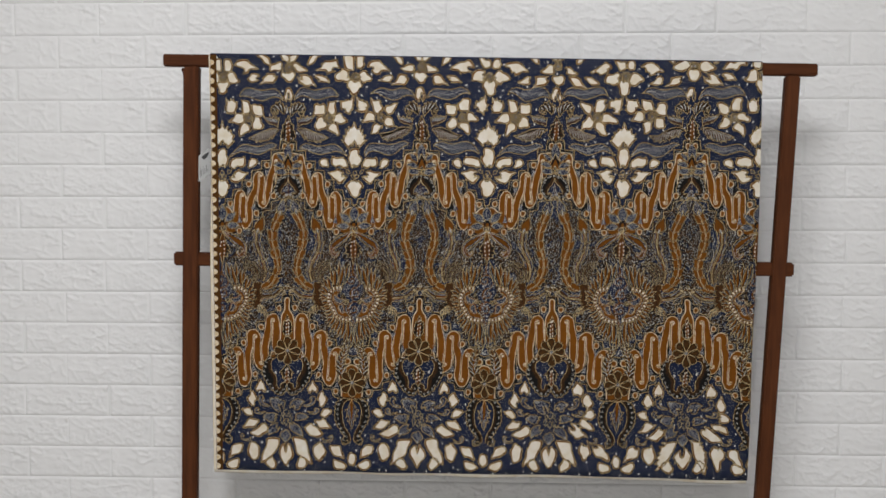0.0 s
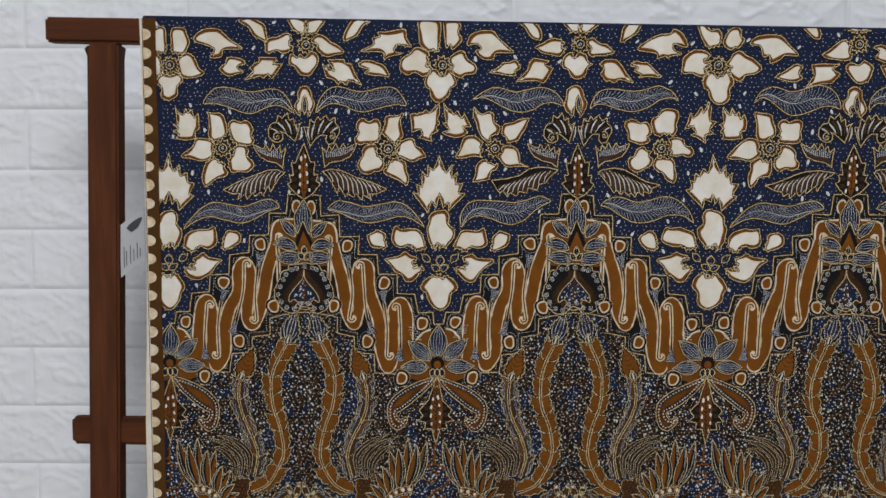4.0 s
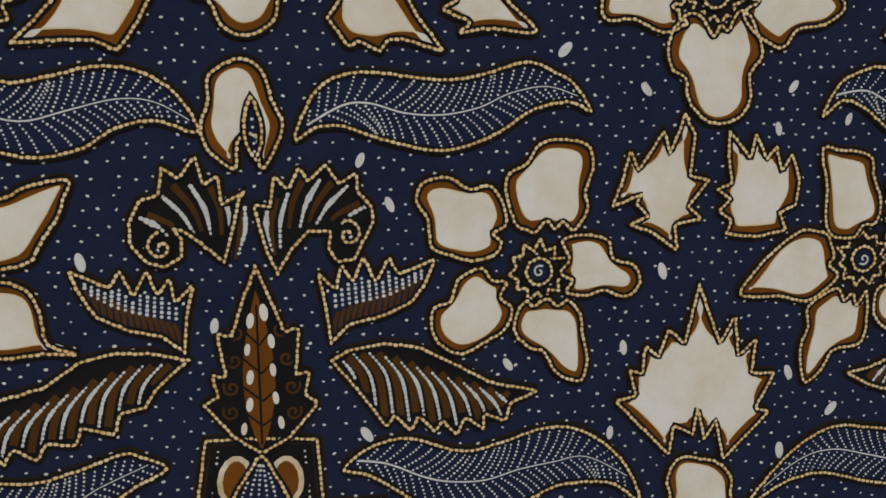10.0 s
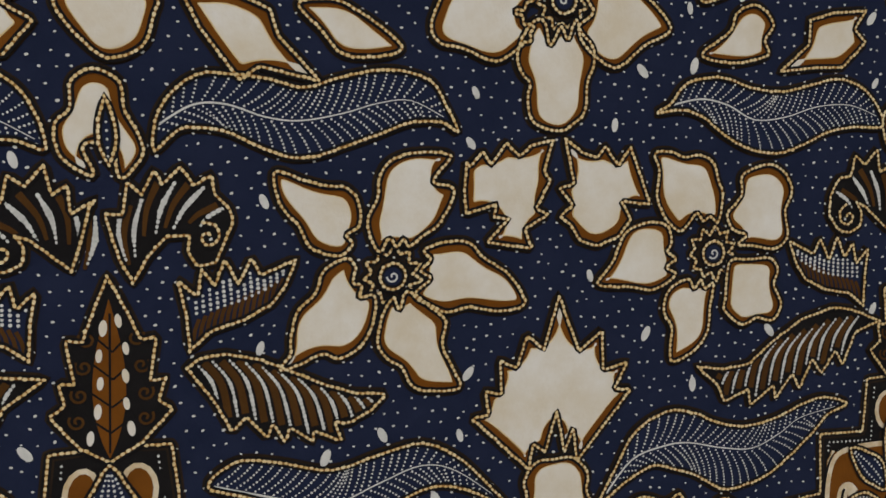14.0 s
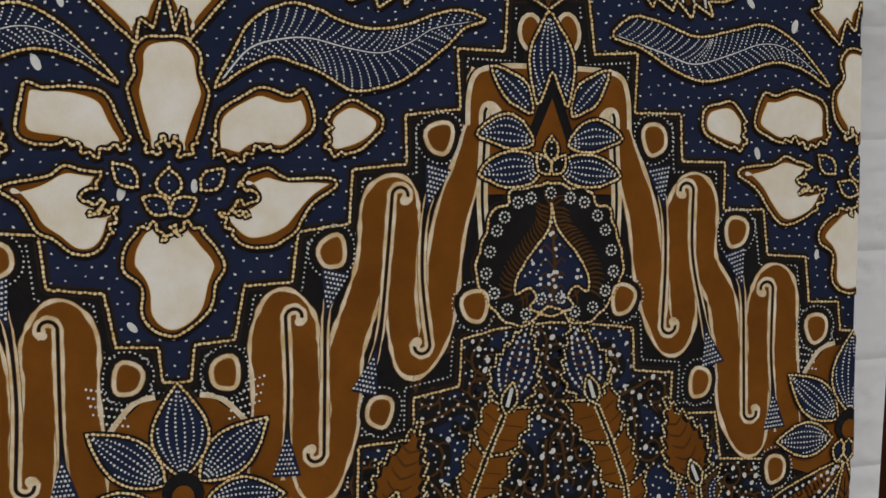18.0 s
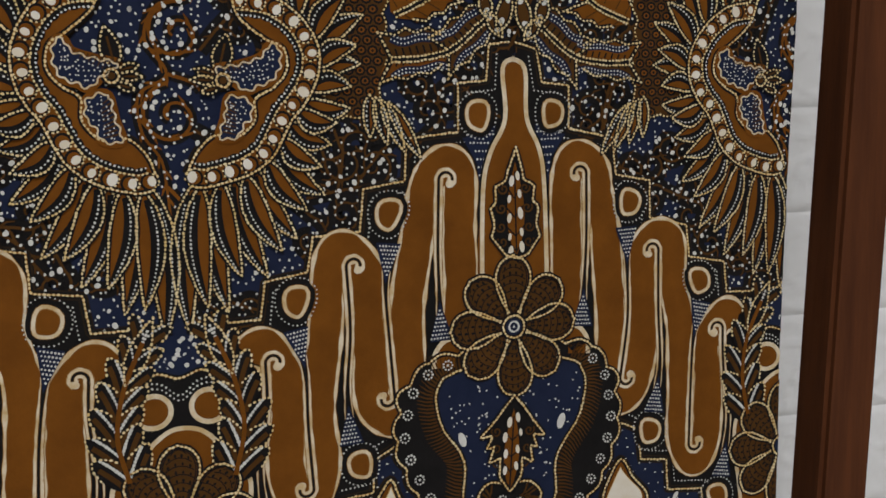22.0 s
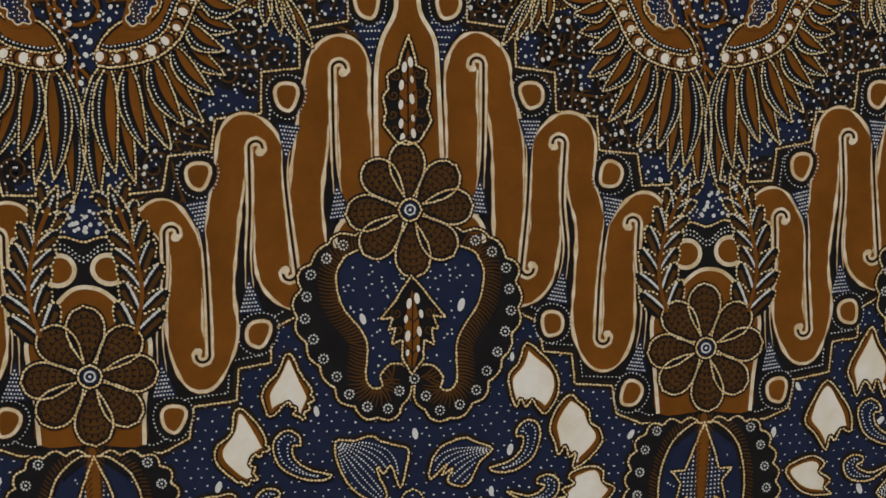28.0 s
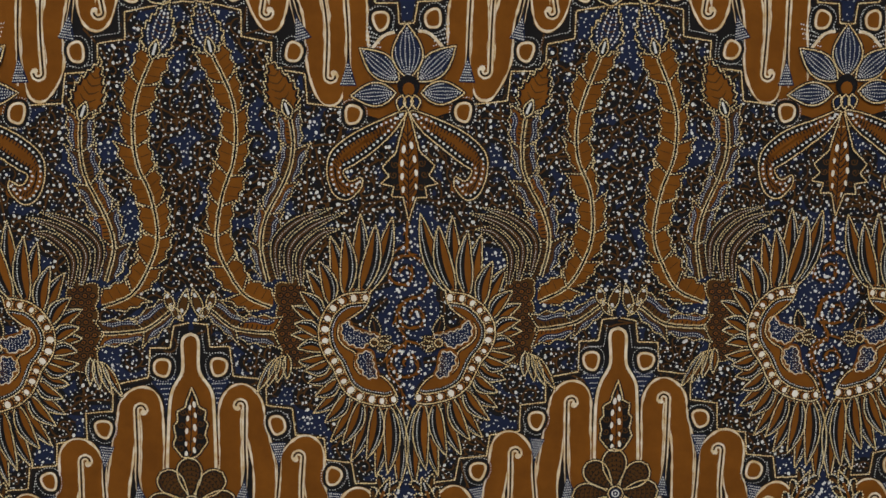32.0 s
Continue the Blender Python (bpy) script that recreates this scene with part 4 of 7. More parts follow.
own("cp4", 2, 1,
    [(75, 693), (81, 693), (89, 691), (94, 684), (103, 680), (109, 672), (111, 664), (96, 664), (90, 669), (79, 669), (71, 677), (68, 681), (75, 683), (73, 686)])
own("cp5", 2, 1,
    [(50, 680), (56, 680), (63, 679), (67, 671), (76, 670), (79, 661), (89, 655), (94, 646), (84, 647), (75, 641), (64, 641), (58, 650), (47, 657), (45, 667), (44, 672), (53, 666), (60, 661), (62, 664), (56, 671)])
own("cp6", 2, 1,
    [(80, 631), (73, 620), (71, 608), (77, 600), (82, 590), (88, 588), (96, 599), (102, 604), (100, 615), (94, 627), (90, 621), (87, 627), (83, 622)])
own("cp1", 3, 1,
    [(62, 785), (54, 774), (51, 762), (53, 750), (59, 755), (63, 749), (67, 754), (71, 750), (78, 756), (78, 764), (69, 774)])
own("cp2", 3, 1,
    [(90, 753), (85, 745), (78, 733), (78, 723), (83, 721), (83, 713), (96, 713), (100, 729), (96, 738)])
own("cp3", 3, 1,
    [(90, 711), (103, 706), (113, 696), (110, 690), (105, 686), (92, 685), (84, 690), (90, 693), (83, 697), (90, 701), (84, 707)])
own("cp4", 3, 1,
    [(67, 682), (74, 679), (77, 683), (82, 679), (89, 683), (95, 677), (105, 675), (109, 656), (96, 659), (86, 665), (76, 665), (70, 673)])
own("cp5", 3, 1,
    [(50, 677), (64, 672), (78, 659), (85, 655), (94, 640), (80, 636), (67, 636), (59, 643), (50, 650), (43, 661), (45, 670), (52, 667), (55, 669)])
own("cp6", 3, 1,
    [(77, 628), (69, 618), (66, 606), (74, 592), (79, 579), (86, 562), (95, 575), (95, 588), (103, 596), (104, 610), (98, 618), (90, 625), (87, 618), (83, 626), (81, 621)])
own("cp7", 3.5, -1,
    [(57, 612), (46, 620), (31, 616), (28, 600), (21, 586), (22, 575), (35, 581), (44, 592), (53, 596)])
own("cp8", 3, 1,
    [(15, 643), (31, 638), (48, 635), (42, 630), (52, 624), (48, 621), (59, 609), (53, 607), (62, 596), (54, 594), (61, 586), (57, 580), (63, 572), (59, 566), (56, 555), (51, 561), (44, 576), (28, 594), (23, 613), (22, 633)])
own("cheart", 3, 1,
    [(5, 623), (16, 609), (21, 599), (16, 598), (19, 589), (14, 589), (14, 582), (6, 569), (-2, 565), (-13, 576), (-16, 585), (-22, 581), (-20, 593), (-25, 596), (-18, 609), (-7, 617), (-7, 608), (-4, 596), (0, 606), (2, 612)])
own("fside", 1, -1,
    [(54, 1562), (42, 1568), (35, 1573), (28, 1574), (20, 1569), (22, 1564), (17, 1562), (21, 1558), (25, 1553), (34, 1554), (45, 1557), (49, 1559)])
own("fside", 1, 1,
    [(8, 1571), (15, 1574), (22, 1568), (29, 1567), (34, 1563), (40, 1557), (29, 1553), (19, 1553), (14, 1552), (9, 1557), (13, 1562), (8, 1566)])
own("ffoot", 1, 1,
    [(-21, 1546), (-18, 1554), (-10, 1558), (-7, 1551), (-3, 1556), (1, 1557), (7, 1554), (10, 1546), (15, 1543), (10, 1540), (8, 1531), (-1, 1527), (-9, 1530), (-14, 1538), (-20, 1540)])
own("fside", 0, -1,
    [(48, 1563), (47, 1571), (37, 1575), (29, 1578), (21, 1579), (16, 1573), (20, 1567), (15, 1562), (20, 1558), (27, 1558), (34, 1560), (42, 1557), (47, 1560)])
own("fside", 0, 1,
    [(9, 1576), (16, 1580), (24, 1577), (29, 1571), (37, 1567), (45, 1558), (34, 1555), (24, 1553), (16, 1558), (12, 1563), (14, 1568), (7, 1571)])
own("ffoot", 0, 1,
    [(-20, 1549), (-17, 1556), (-11, 1552), (-7, 1556), (-2, 1551), (3, 1557), (8, 1559), (14, 1552), (13, 1543), (8, 1535), (4, 1530), (-7, 1532), (-13, 1541), (-19, 1544)])
own("vside", 0.5, -1,
    [(51, 1540), (48, 1550), (36, 1557), (31, 1563), (24, 1563), (16, 1558), (19, 1551), (15, 1546), (19, 1544), (13, 1541), (16, 1535), (24, 1530), (32, 1534), (40, 1532), (48, 1535)])
own("vside", 0.5, 1,
    [(9, 1552), (18, 1559), (25, 1558), (29, 1549), (38, 1543), (41, 1537), (38, 1531), (28, 1530), (23, 1526), (15, 1530), (9, 1536), (13, 1541), (8, 1545)])
own("vup", 0.5, -1,
    [(30, 1591), (28, 1579), (24, 1566), (15, 1558), (11, 1561), (6, 1559), (3, 1568), (3, 1579), (4, 1593), (13, 1596), (23, 1594)])
own("vup", 0.5, 1,
    [(1, 1593), (2, 1577), (4, 1563), (8, 1567), (11, 1561), (18, 1567), (22, 1574), (18, 1583), (21, 1590), (16, 1596), (8, 1596)])
own("vside", 1.5, -1,
    [(45, 1539), (44, 1549), (33, 1557), (28, 1561), (17, 1559), (12, 1552), (18, 1548), (11, 1544), (16, 1538), (12, 1533), (21, 1529), (33, 1531), (43, 1532)])
own("vside", 1.5, 1,
    [(14, 1549), (19, 1556), (27, 1558), (35, 1552), (43, 1548), (53, 1537), (45, 1530), (34, 1529), (28, 1523), (18, 1528), (12, 1536), (18, 1540), (10, 1543)])
own("vup", 1.5, -1,
    [(25, 1587), (17, 1590), (9, 1583), (1, 1583), (-4, 1576), (-1, 1567), (5, 1565), (12, 1562), (17, 1569), (23, 1579)])
own("vup", 1.5, 1,
    [(5, 1567), (8, 1576), (15, 1585), (25, 1585), (26, 1576), (30, 1572), (24, 1562), (19, 1563), (14, 1560)])
own("ta", 0, -1,
    [(72, 1524), (61, 1535), (66, 1538), (59, 1545), (54, 1547), (55, 1552), (36, 1552), (34, 1549), (39, 1545), (28, 1545), (33, 1537), (40, 1527), (45, 1533), (50, 1527), (53, 1530)])
own("tb", 0, -1,
    [(102, 1538), (95, 1543), (93, 1549), (85, 1550), (74, 1548), (71, 1543), (78, 1541), (80, 1538), (73, 1533), (80, 1531), (90, 1528), (98, 1532)])
own("ta", 0, 1,
    [(19, 1544), (26, 1539), (35, 1535), (29, 1543), (25, 1549), (46, 1549), (48, 1544), (55, 1544), (60, 1532), (68, 1518), (52, 1524), (50, 1517), (42, 1522), (40, 1517), (35, 1524), (25, 1527)])
own("tb", 0, 1,
    [(65, 1542), (70, 1546), (79, 1546), (89, 1543), (97, 1539), (102, 1528), (91, 1529), (83, 1529), (72, 1532), (78, 1536), (70, 1538)])
own("ta", 1, -1,
    [(78, 1522), (70, 1529), (63, 1536), (61, 1544), (55, 1549), (47, 1548), (37, 1547), (43, 1542), (33, 1539), (37, 1530), (44, 1520), (52, 1523), (62, 1523)])
own("tb", 1, -1,
    [(109, 1533), (98, 1539), (93, 1544), (85, 1544), (77, 1546), (72, 1537), (79, 1534), (78, 1529), (86, 1529), (98, 1531)])
own("ta", 1, 1,
    [(24, 1543), (30, 1548), (43, 1548), (51, 1540), (55, 1532), (64, 1519), (51, 1523), (46, 1523), (43, 1519), (36, 1523), (33, 1521), (26, 1531), (30, 1537)])
own("tb", 1, 1,
    [(60, 1541), (67, 1546), (74, 1544), (80, 1544), (86, 1537), (96, 1527), (80, 1528), (69, 1526), (73, 1530), (64, 1534), (69, 1538)])
own("tbig", 0, 1,
    [(67, 1557), (83, 1565), (81, 1573), (90, 1575), (88, 1580), (99, 1581), (120, 1584), (123, 1574), (129, 1564), (113, 1566), (109, 1558), (118, 1556), (102, 1551), (97, 1548), (94, 1556)])
own("tbig", 1, -1,
    [(137, 1567), (134, 1578), (127, 1582), (116, 1583), (106, 1581), (100, 1573), (92, 1566), (80, 1555), (102, 1556), (105, 1549), (117, 1549), (127, 1559), (121, 1562), (127, 1568)])
own("tbig", 1, 1,
    [(68, 1560), (80, 1570), (93, 1576), (106, 1577), (111, 1583), (122, 1578), (127, 1563), (111, 1565), (112, 1558), (120, 1554), (108, 1551), (103, 1548), (100, 1551), (91, 1548), (90, 1554)])
own("tbig", 0, -1,
    [(134, 1572), (130, 1580), (118, 1585), (103, 1584), (96, 1577), (89, 1570), (75, 1561), (98, 1559), (101, 1551), (115, 1551), (110, 1560), (120, 1566)])
own("ta", 2, -1,
    [(61, 1514), (52, 1529), (56, 1541), (40, 1542), (23, 1542), (31, 1536), (21, 1531), (30, 1520), (41, 1520)])
own("tb", 2, -1,
    [(96, 1526), (84, 1535), (74, 1542), (66, 1539), (70, 1532), (66, 1526), (77, 1521)])
own("ta", 2, 1,
    [(28, 1541), (43, 1542), (57, 1535), (59, 1526), (74, 1510), (52, 1516), (45, 1512), (40, 1519), (33, 1530)])
own("tb", 2, 1,
    [(67, 1537), (79, 1539), (90, 1534), (104, 1523), (84, 1519), (75, 1527)])
own("vside", 2.5, -1,
    [(51, 1535), (46, 1544), (32, 1546), (22, 1550), (13, 1541), (19, 1536), (12, 1529), (23, 1521), (36, 1523), (47, 1526)])
own("vside", 2.5, 1,
    [(10, 1545), (19, 1552), (31, 1548), (45, 1533), (33, 1527), (21, 1518), (10, 1525), (6, 1533), (12, 1539)])
own("vup", 2.5, -1,
    [(27, 1579), (21, 1581), (13, 1576), (4, 1578), (0, 1571), (1, 1561), (13, 1555), (22, 1566)])
own("vup", 2.5, 1,
    [(5, 1560), (2, 1573), (10, 1581), (17, 1580), (22, 1570), (20, 1559), (12, 1558)])
own("fside", 2, -1,
    [(43, 1552), (35, 1560), (18, 1571), (9, 1564), (13, 1559), (7, 1553), (16, 1548), (31, 1547)])
own("fside", 2, 1,
    [(18, 1563), (30, 1565), (41, 1554), (52, 1547), (37, 1544), (22, 1550), (25, 1558)])
own("ffoot", 2, 1,
    [(-15, 1538), (-10, 1545), (1, 1543), (8, 1548), (19, 1541), (18, 1535), (14, 1525), (2, 1520), (-7, 1527)])
own("tbig", 2, -1,
    [(128, 1567), (121, 1576), (106, 1578), (92, 1575), (82, 1565), (71, 1552), (86, 1553), (91, 1548), (102, 1543), (104, 1553), (111, 1551), (116, 1564)])
own("tbig", 2, 1,
    [(81, 1550), (99, 1562), (110, 1568), (117, 1574), (128, 1567), (130, 1558), (119, 1558), (124, 1552), (110, 1546), (103, 1544), (99, 1550)])
own("tbig", 3, -1,
    [(128, 1564), (120, 1572), (104, 1575), (90, 1570), (82, 1561), (72, 1551), (90, 1550), (94, 1545), (106, 1542), (107, 1550), (116, 1552), (118, 1562)])
own("ta", 3, -1,
    [(68, 1515), (55, 1527), (55, 1537), (44, 1540), (28, 1541), (33, 1534), (27, 1529), (38, 1519), (51, 1518)])
own("tb", 3, -1,
    [(107, 1522), (94, 1530), (90, 1538), (81, 1541), (73, 1534), (77, 1527), (75, 1521), (91, 1518)])
own("lotus", 3, 1,
    [(-40, 738), (-31, 738), (-22, 740), (-17, 737), (-8, 734), (-3, 732), (-4, 723), (-7, 712), (-12, 724), (-16, 720), (-19, 724), (-19, 720), (-14, 709), (-18, 705), (-31, 711), (-39, 725)],
    [(44, 731), (35, 735), (28, 738), (21, 736), (15, 733), (10, 726), (9, 715), (18, 723), (16, 717), (22, 721), (19, 713), (29, 710), (34, 717), (37, 724)],
    [(-60, 690), (-55, 696), (-50, 701), (-42, 701), (-34, 701), (-22, 697), (-30, 695), (-24, 690), (-31, 688), (-28, 682), (-37, 678), (-46, 680), (-53, 685)],
    [(56, 690), (49, 696), (41, 700), (32, 701), (24, 697), (27, 692), (22, 691), (27, 686), (22, 682), (33, 682), (45, 685)],
    [(-23, 676), (-34, 674), (-41, 670), (-47, 659), (-46, 643), (-40, 648), (-26, 652), (-20, 658), (-15, 666), (-23, 662), (-26, 666)],
    [(12, 675), (17, 669), (19, 677), (24, 671), (29, 671), (38, 659), (42, 639), (28, 646), (15, 654), (9, 663)],
    [(1, 659), (-6, 654), (-11, 654), (-16, 645), (-11, 636), (-2, 625), (6, 633), (12, 641), (6, 653)])
own("bud", 1, 1,
    [(-5, 1519), (-11, 1516), (-14, 1512), (-14, 1504), (-17, 1496), (-16, 1489), (-13, 1485), (-7, 1481), (-6, 1489), (-4, 1492), (-2, 1493), (1, 1492), (2, 1481), (7, 1488), (10, 1497), (7, 1505), (5, 1513), (1, 1518)])
own("bud", 2, 1,
    [(-3, 1516), (-10, 1512), (-11, 1503), (-16, 1498), (-15, 1488), (-5, 1481), (-8, 1490), (-4, 1492), (1, 1491), (4, 1479), (11, 1486), (10, 1493), (6, 1502), (5, 1512)])
own("bud", 3, 1,
    [(-6, 1515), (-12, 1513), (-14, 1505), (-18, 1499), (-16, 1489), (-10, 1484), (-10, 1493), (-7, 1495), (-2, 1492), (0, 1482), (5, 1489), (5, 1498), (2, 1509), (0, 1514)])
own("fern", 2, -1,
    [(11, 1450), (8, 1461), (6, 1471), (4, 1473), (12, 1469), (13, 1479), (18, 1476), (20, 1486), (26, 1479), (31, 1483), (33, 1474), (39, 1473), (43, 1466), (43, 1458), (38, 1452), (32, 1450), (26, 1453), (26, 1459), (29, 1463), (24, 1461), (17, 1455)])
own("fern", 2, 1,
    [(8, 1444), (4, 1452), (-1, 1468), (5, 1467), (6, 1478), (11, 1473), (15, 1481), (18, 1476), (24, 1482), (29, 1475), (35, 1479), (36, 1472), (41, 1467), (42, 1462), (38, 1454), (35, 1448), (29, 1447), (26, 1452), (27, 1458), (19, 1458), (13, 1452)])


def drawn(key, u, s, outline):
    """The repeat's own outline where it has one, or else the usual one."""
    return OWN[key, u, s][0] if (key, u, s) in OWN else outline


def mm(x, z):
    return np.array([[x, z]], float)


SLITS_HIGH = [[(74, 1300), (75, 1270), (79, 1242), (84, 1222)], [(57, 1235), (60, 1262), (59, 1287), (56, 1305)], [(119, 1250), (120, 1222), (121, 1204), (121, 1190)], [(104, 1190), (104, 1222), (102, 1248), (99, 1262)]]
SLITS_LOW = [[(41, 937), (40, 905), (40, 884), (39, 866)], [(61, 830), (65, 860), (66, 884), (65, 900)], [(85, 896), (84, 865), (86, 838), (84, 818)], [(104, 789), (106, 820), (107, 845), (109, 860)], [(126, 852), (127, 830), (130, 800), (128, 775)]]


# -- flame bands: black stepped ground, one winding brown ribbon a side, lozenges in the steps --
def band(u, s, high, low, course, lozenges, slits, width):
    sh = Sheet()
    outline = put_on(high + low[::-1], u, s)
    sh.fill(outline, BLACK, 1, True)
    line = put_on(high, u, s)
    sh.beads(even(line, 0.001, False)[0], False, layer=4)
    foot = put_on(low, u, s)
    sh.beads(even(foot, 0.001, False)[0], False, layer=4)
    for pts, k in ((high, -1), (low, 1)):
        d = put_on([(a + (-4.4 if k < 0 else 4.2), z + 4.4 * k) for a, z in pts[1:]], u, s)
        q, _ = even(d, 0.0021, False)
        sh.dots(q, 0.00048, WHITE, 2)
    sh.put("stepped_ground", "black stepped band edged with a dotted wax line")
    sh = Sheet()
    path = smooth(put_on(course, u, s), 14, False)
    for k in range(14):
        path[1:-1] = (path[:-2] + 2 * path[1:-1] + path[2:]) / 4
    path += 0.0004 * np.stack([np.sin(np.linspace(0, 90, len(path)) + u), np.sin(np.linspace(0, 70, len(path)) + 2 * s)], 1)
    sway = width * (1 + 0.10 * np.sin(np.linspace(0, 31, len(path))) * np.sin(np.linspace(2, 17, len(path))))
    lace = Sheet()
    lace.stroke(path, sway + 0.0038, BLACK, 3, False)
    far = np.linspace(0, 1, len(path))
    tremble = 0.0004 * np.sin(211 * far + u) + 0.0003 * np.sin(97 * far + 2 * s) + 0.0003 * np.sin(390 * far)
    lace.stroke(path, sway + 0.0022 + tremble, RUST, 3.5, False)
    lace.stroke(path, sway + 0.0015 + tremble, IVORY, 4, False)
    lace.stroke(path, sway - 0.0014 - tremble, RUST, 4.5, False)
    sh.stroke(path, sway - 0.0020 - tremble, BROWN, 5, False)
    dz = np.diff(path[:, 1])
    turn = np.nonzero(dz[1:] * dz[:-1] < 0)[0] + 1
    turn = [k for i, k in enumerate(turn) if i == 0 or k - turn[i - 1] > 8]
    ring = np.linspace(0, 2 * math.pi, 18, endpoint=False)
    bends = []
    for k in turn:
        c = path[k] - np.array([0, np.sign(path[k][1] - path[max(k - 12, 0)][1]) * 0.0012])
        bends.append(Sheet())
        bends[-1].fill(c + np.stack([np.cos(ring), np.sin(ring)], 1) * (sway[k] * 0.5 - 0.0016), BROWN, 5.4)
    ribbon = sh.put("flame_ribbon", "winding brown flame ribbon with ivory edges")
    lace.put("edge_line", "trembling ivory wax line with rusty edges", ribbon)
    for bend in bends:
        bend.put("bend", "", ribbon)
    for o in slits:
        sh = Sheet()
        line = smooth(put_on(o, u, s), 8, False)
        d0 = line[0] - line[3]
        d0 /= np.linalg.norm(d0)
        e0 = np.array([-d0[1], d0[0]]) * s
        t = np.linspace(-2.5, math.pi / 2, 16, endpoint=False)
        c = line[0] + e0 * 0.0040
        curl = c + (np.cos(t)[:, None] * d0 - np.sin(t)[:, None] * e0) * np.linspace(0.0026, 0.0040, 16)[:, None]
        line = np.concatenate([curl, line])
        f = np.linspace(0, 1, len(line))
        w = 0.0012 + 0.0036 * np.clip((f - 0.72) / 0.28, 0, 1) ** 1.6
        shake = 0.0003 * np.sin(np.arange(len(line)) * 1.9 + u) + 0.0002 * np.sin(np.arange(len(line)) * 0.7)
        sh.stroke(line, w + 0.0042 * (1 - f ** 4) + shake, RUST, 6, False)
        sh.stroke(line, w + 0.0034 * (1 - f ** 4) + shake, IVORY, 6.5, False)
        sh.stroke(line[3:], w[3:] + 0.0005, RUST, 7, False)
        sh.stroke(line[3:], w[3:], BLACK, 7.5, False)
        sh.dots(curl[:1], 0.0021, IVORY, 8)
        end = line[-1] - line[-6]
        d = end / np.linalg.norm(end)
        e = np.array([-d[1], d[0]])
        tri = np.array([line[-1] - d * 0.012, line[-1] + d * 0.008 + e * 0.0062, line[-1] + d * 0.008 - e * 0.0062])
        sh.fill(tri, NAVY, 8)
        for k in range(8):
            half = 0.0003 + 0.00072 * k
            row = line[-1] + d * (0.0020 * k - 0.0075) + e * np.arange(-half, half + 1e-5, 0.0016)[:, None]
            sh.dots(row, 0.00056, WHITE, 9)
        sh.put("slit", "black slit with ivory edges and a curled end")
    for i, (a, z) in enumerate(lozenges):
        sh = Sheet()
        t = np.linspace(0, 2 * math.pi, 18, endpoint=False)
        q = 1 / (np.abs(np.cos(t)) ** 2.6 + np.abs(np.sin(t)) ** 2.6) ** (1 / 2.6)
        tilt = np.random.uniform(-0.3, 0.3)
        skew = np.random.uniform(0.12, 0.34)
        x, y = 6.7 * q * np.cos(t) * (1 + skew * np.sin(t)), 7.8 * q * np.sin(t) * (1 - 0.20 * np.cos(t + 0.8))
        p = put_on(np.stack([a + x * math.cos(tilt) - y * math.sin(tilt), z + x * math.sin(tilt) + y * math.cos(tilt)], 1), u, s)
        sh.fill(inset(p, -0.0022), BLACK, 7)
        sh.fill(p, RUST, 7.6)
        sh.fill(inset(p, 0.0003), IVORY, 8.3)
        sh.fill(inset(p, 0.0020), RUST, 9)
        sh.fill(inset(p, 0.0024), BROWN, 10)
        sh.dots(even(inset(p, -0.0032), 0.0021)[0], 0.00046, WHITE, 7)
        sh.put("lozenge", "brown lozenge with an ivory rim")


for u, s in SIDES:
    band(u, s, STEP_HIGH, STEP_UNDER, RIB_HIGH, LOZ_HIGH, SLITS_HIGH, 0.0140)
    band(u, s, STEP_LOW, STEP_FOOT, RIB_LOW, LOZ_LOW, SLITS_LOW, 0.0172)


# -- flower border --
def flower(name, u, s, centre, outlines, label):
    heart = put_on(mm(*centre), u, s)[0]
    sh = Sheet()
    eye(sh, heart)
    core = sh.put(name, label)
    for o in outlines:
        sh = Sheet()
        fixed = any(o is p for sets in OWN.values() for p in sets)
        petal(sh, put_on(o, u, s), root=None if fixed else heart, sway=0.15 if fixed else 1.0)
        sh.put("petal", "", core)


def mirrored(o):
    return [(-a, z) for a, z in o]


def single(name, kind, outline, label, curve=True, root=None, key=""):
    for u, s in (SIDES if kind == "M" else VALLEY_SIDES if kind == "N" else [(u, 1) for u in (PEAKS if kind == "P" else VALLEYS)]):
        sh = Sheet()
        if (key, u, s) in OWN:
            petal(sh, put_on(OWN[key, u, s][0], u, s), CREAM, curve, 6, None, 0.15)
            sh.put(name, label)
            continue
        petal(sh, put_on(both(outline) if kind in "PV" else outline, u, s), CREAM, curve, 6, None if root is None else put_on(mm(*root), u, s)[0])
        sh.put(name, label)


for u in PEAKS:
    flower("blossom", u, 1, (0, 1567), [drawn("fside", u, 1, F_SIDE), mirrored(drawn("fside", u, -1, F_SIDE)), drawn("ffoot", u, 1, both(F_FOOT)), F_UP, mirrored(F_UP)], "cream five-petalled blossom with a ringed dark eye")
for u in VALLEYS:
    flower("blossom", u, 1, (0, 1543), [drawn("vup", u, 1, V_UP), mirrored(drawn("vup", u, -1, V_UP)), drawn("vside", u, 1, V_SIDE2), mirrored(drawn("vside", u, -1, V_SIDE2)), drawn("trefoil", u, 1, both(V_FOOT2))], "cream five-petalled blossom with a ringed dark eye")
for u, s in SIDES:
    petals = OWN["blossom", u, s] if ("blossom", u, s) in OWN else ([B_PET_1, B_PET_2, B_PET_3, S_PET_4, B_PET_5] if u else [S_PET_1, S_PET_2, S_PET_3, S_PET_4, S_PET_5])
    flower("blossom", u, s, (100, 1443), petals, "cream five-petalled blossom with a ringed dark eye")
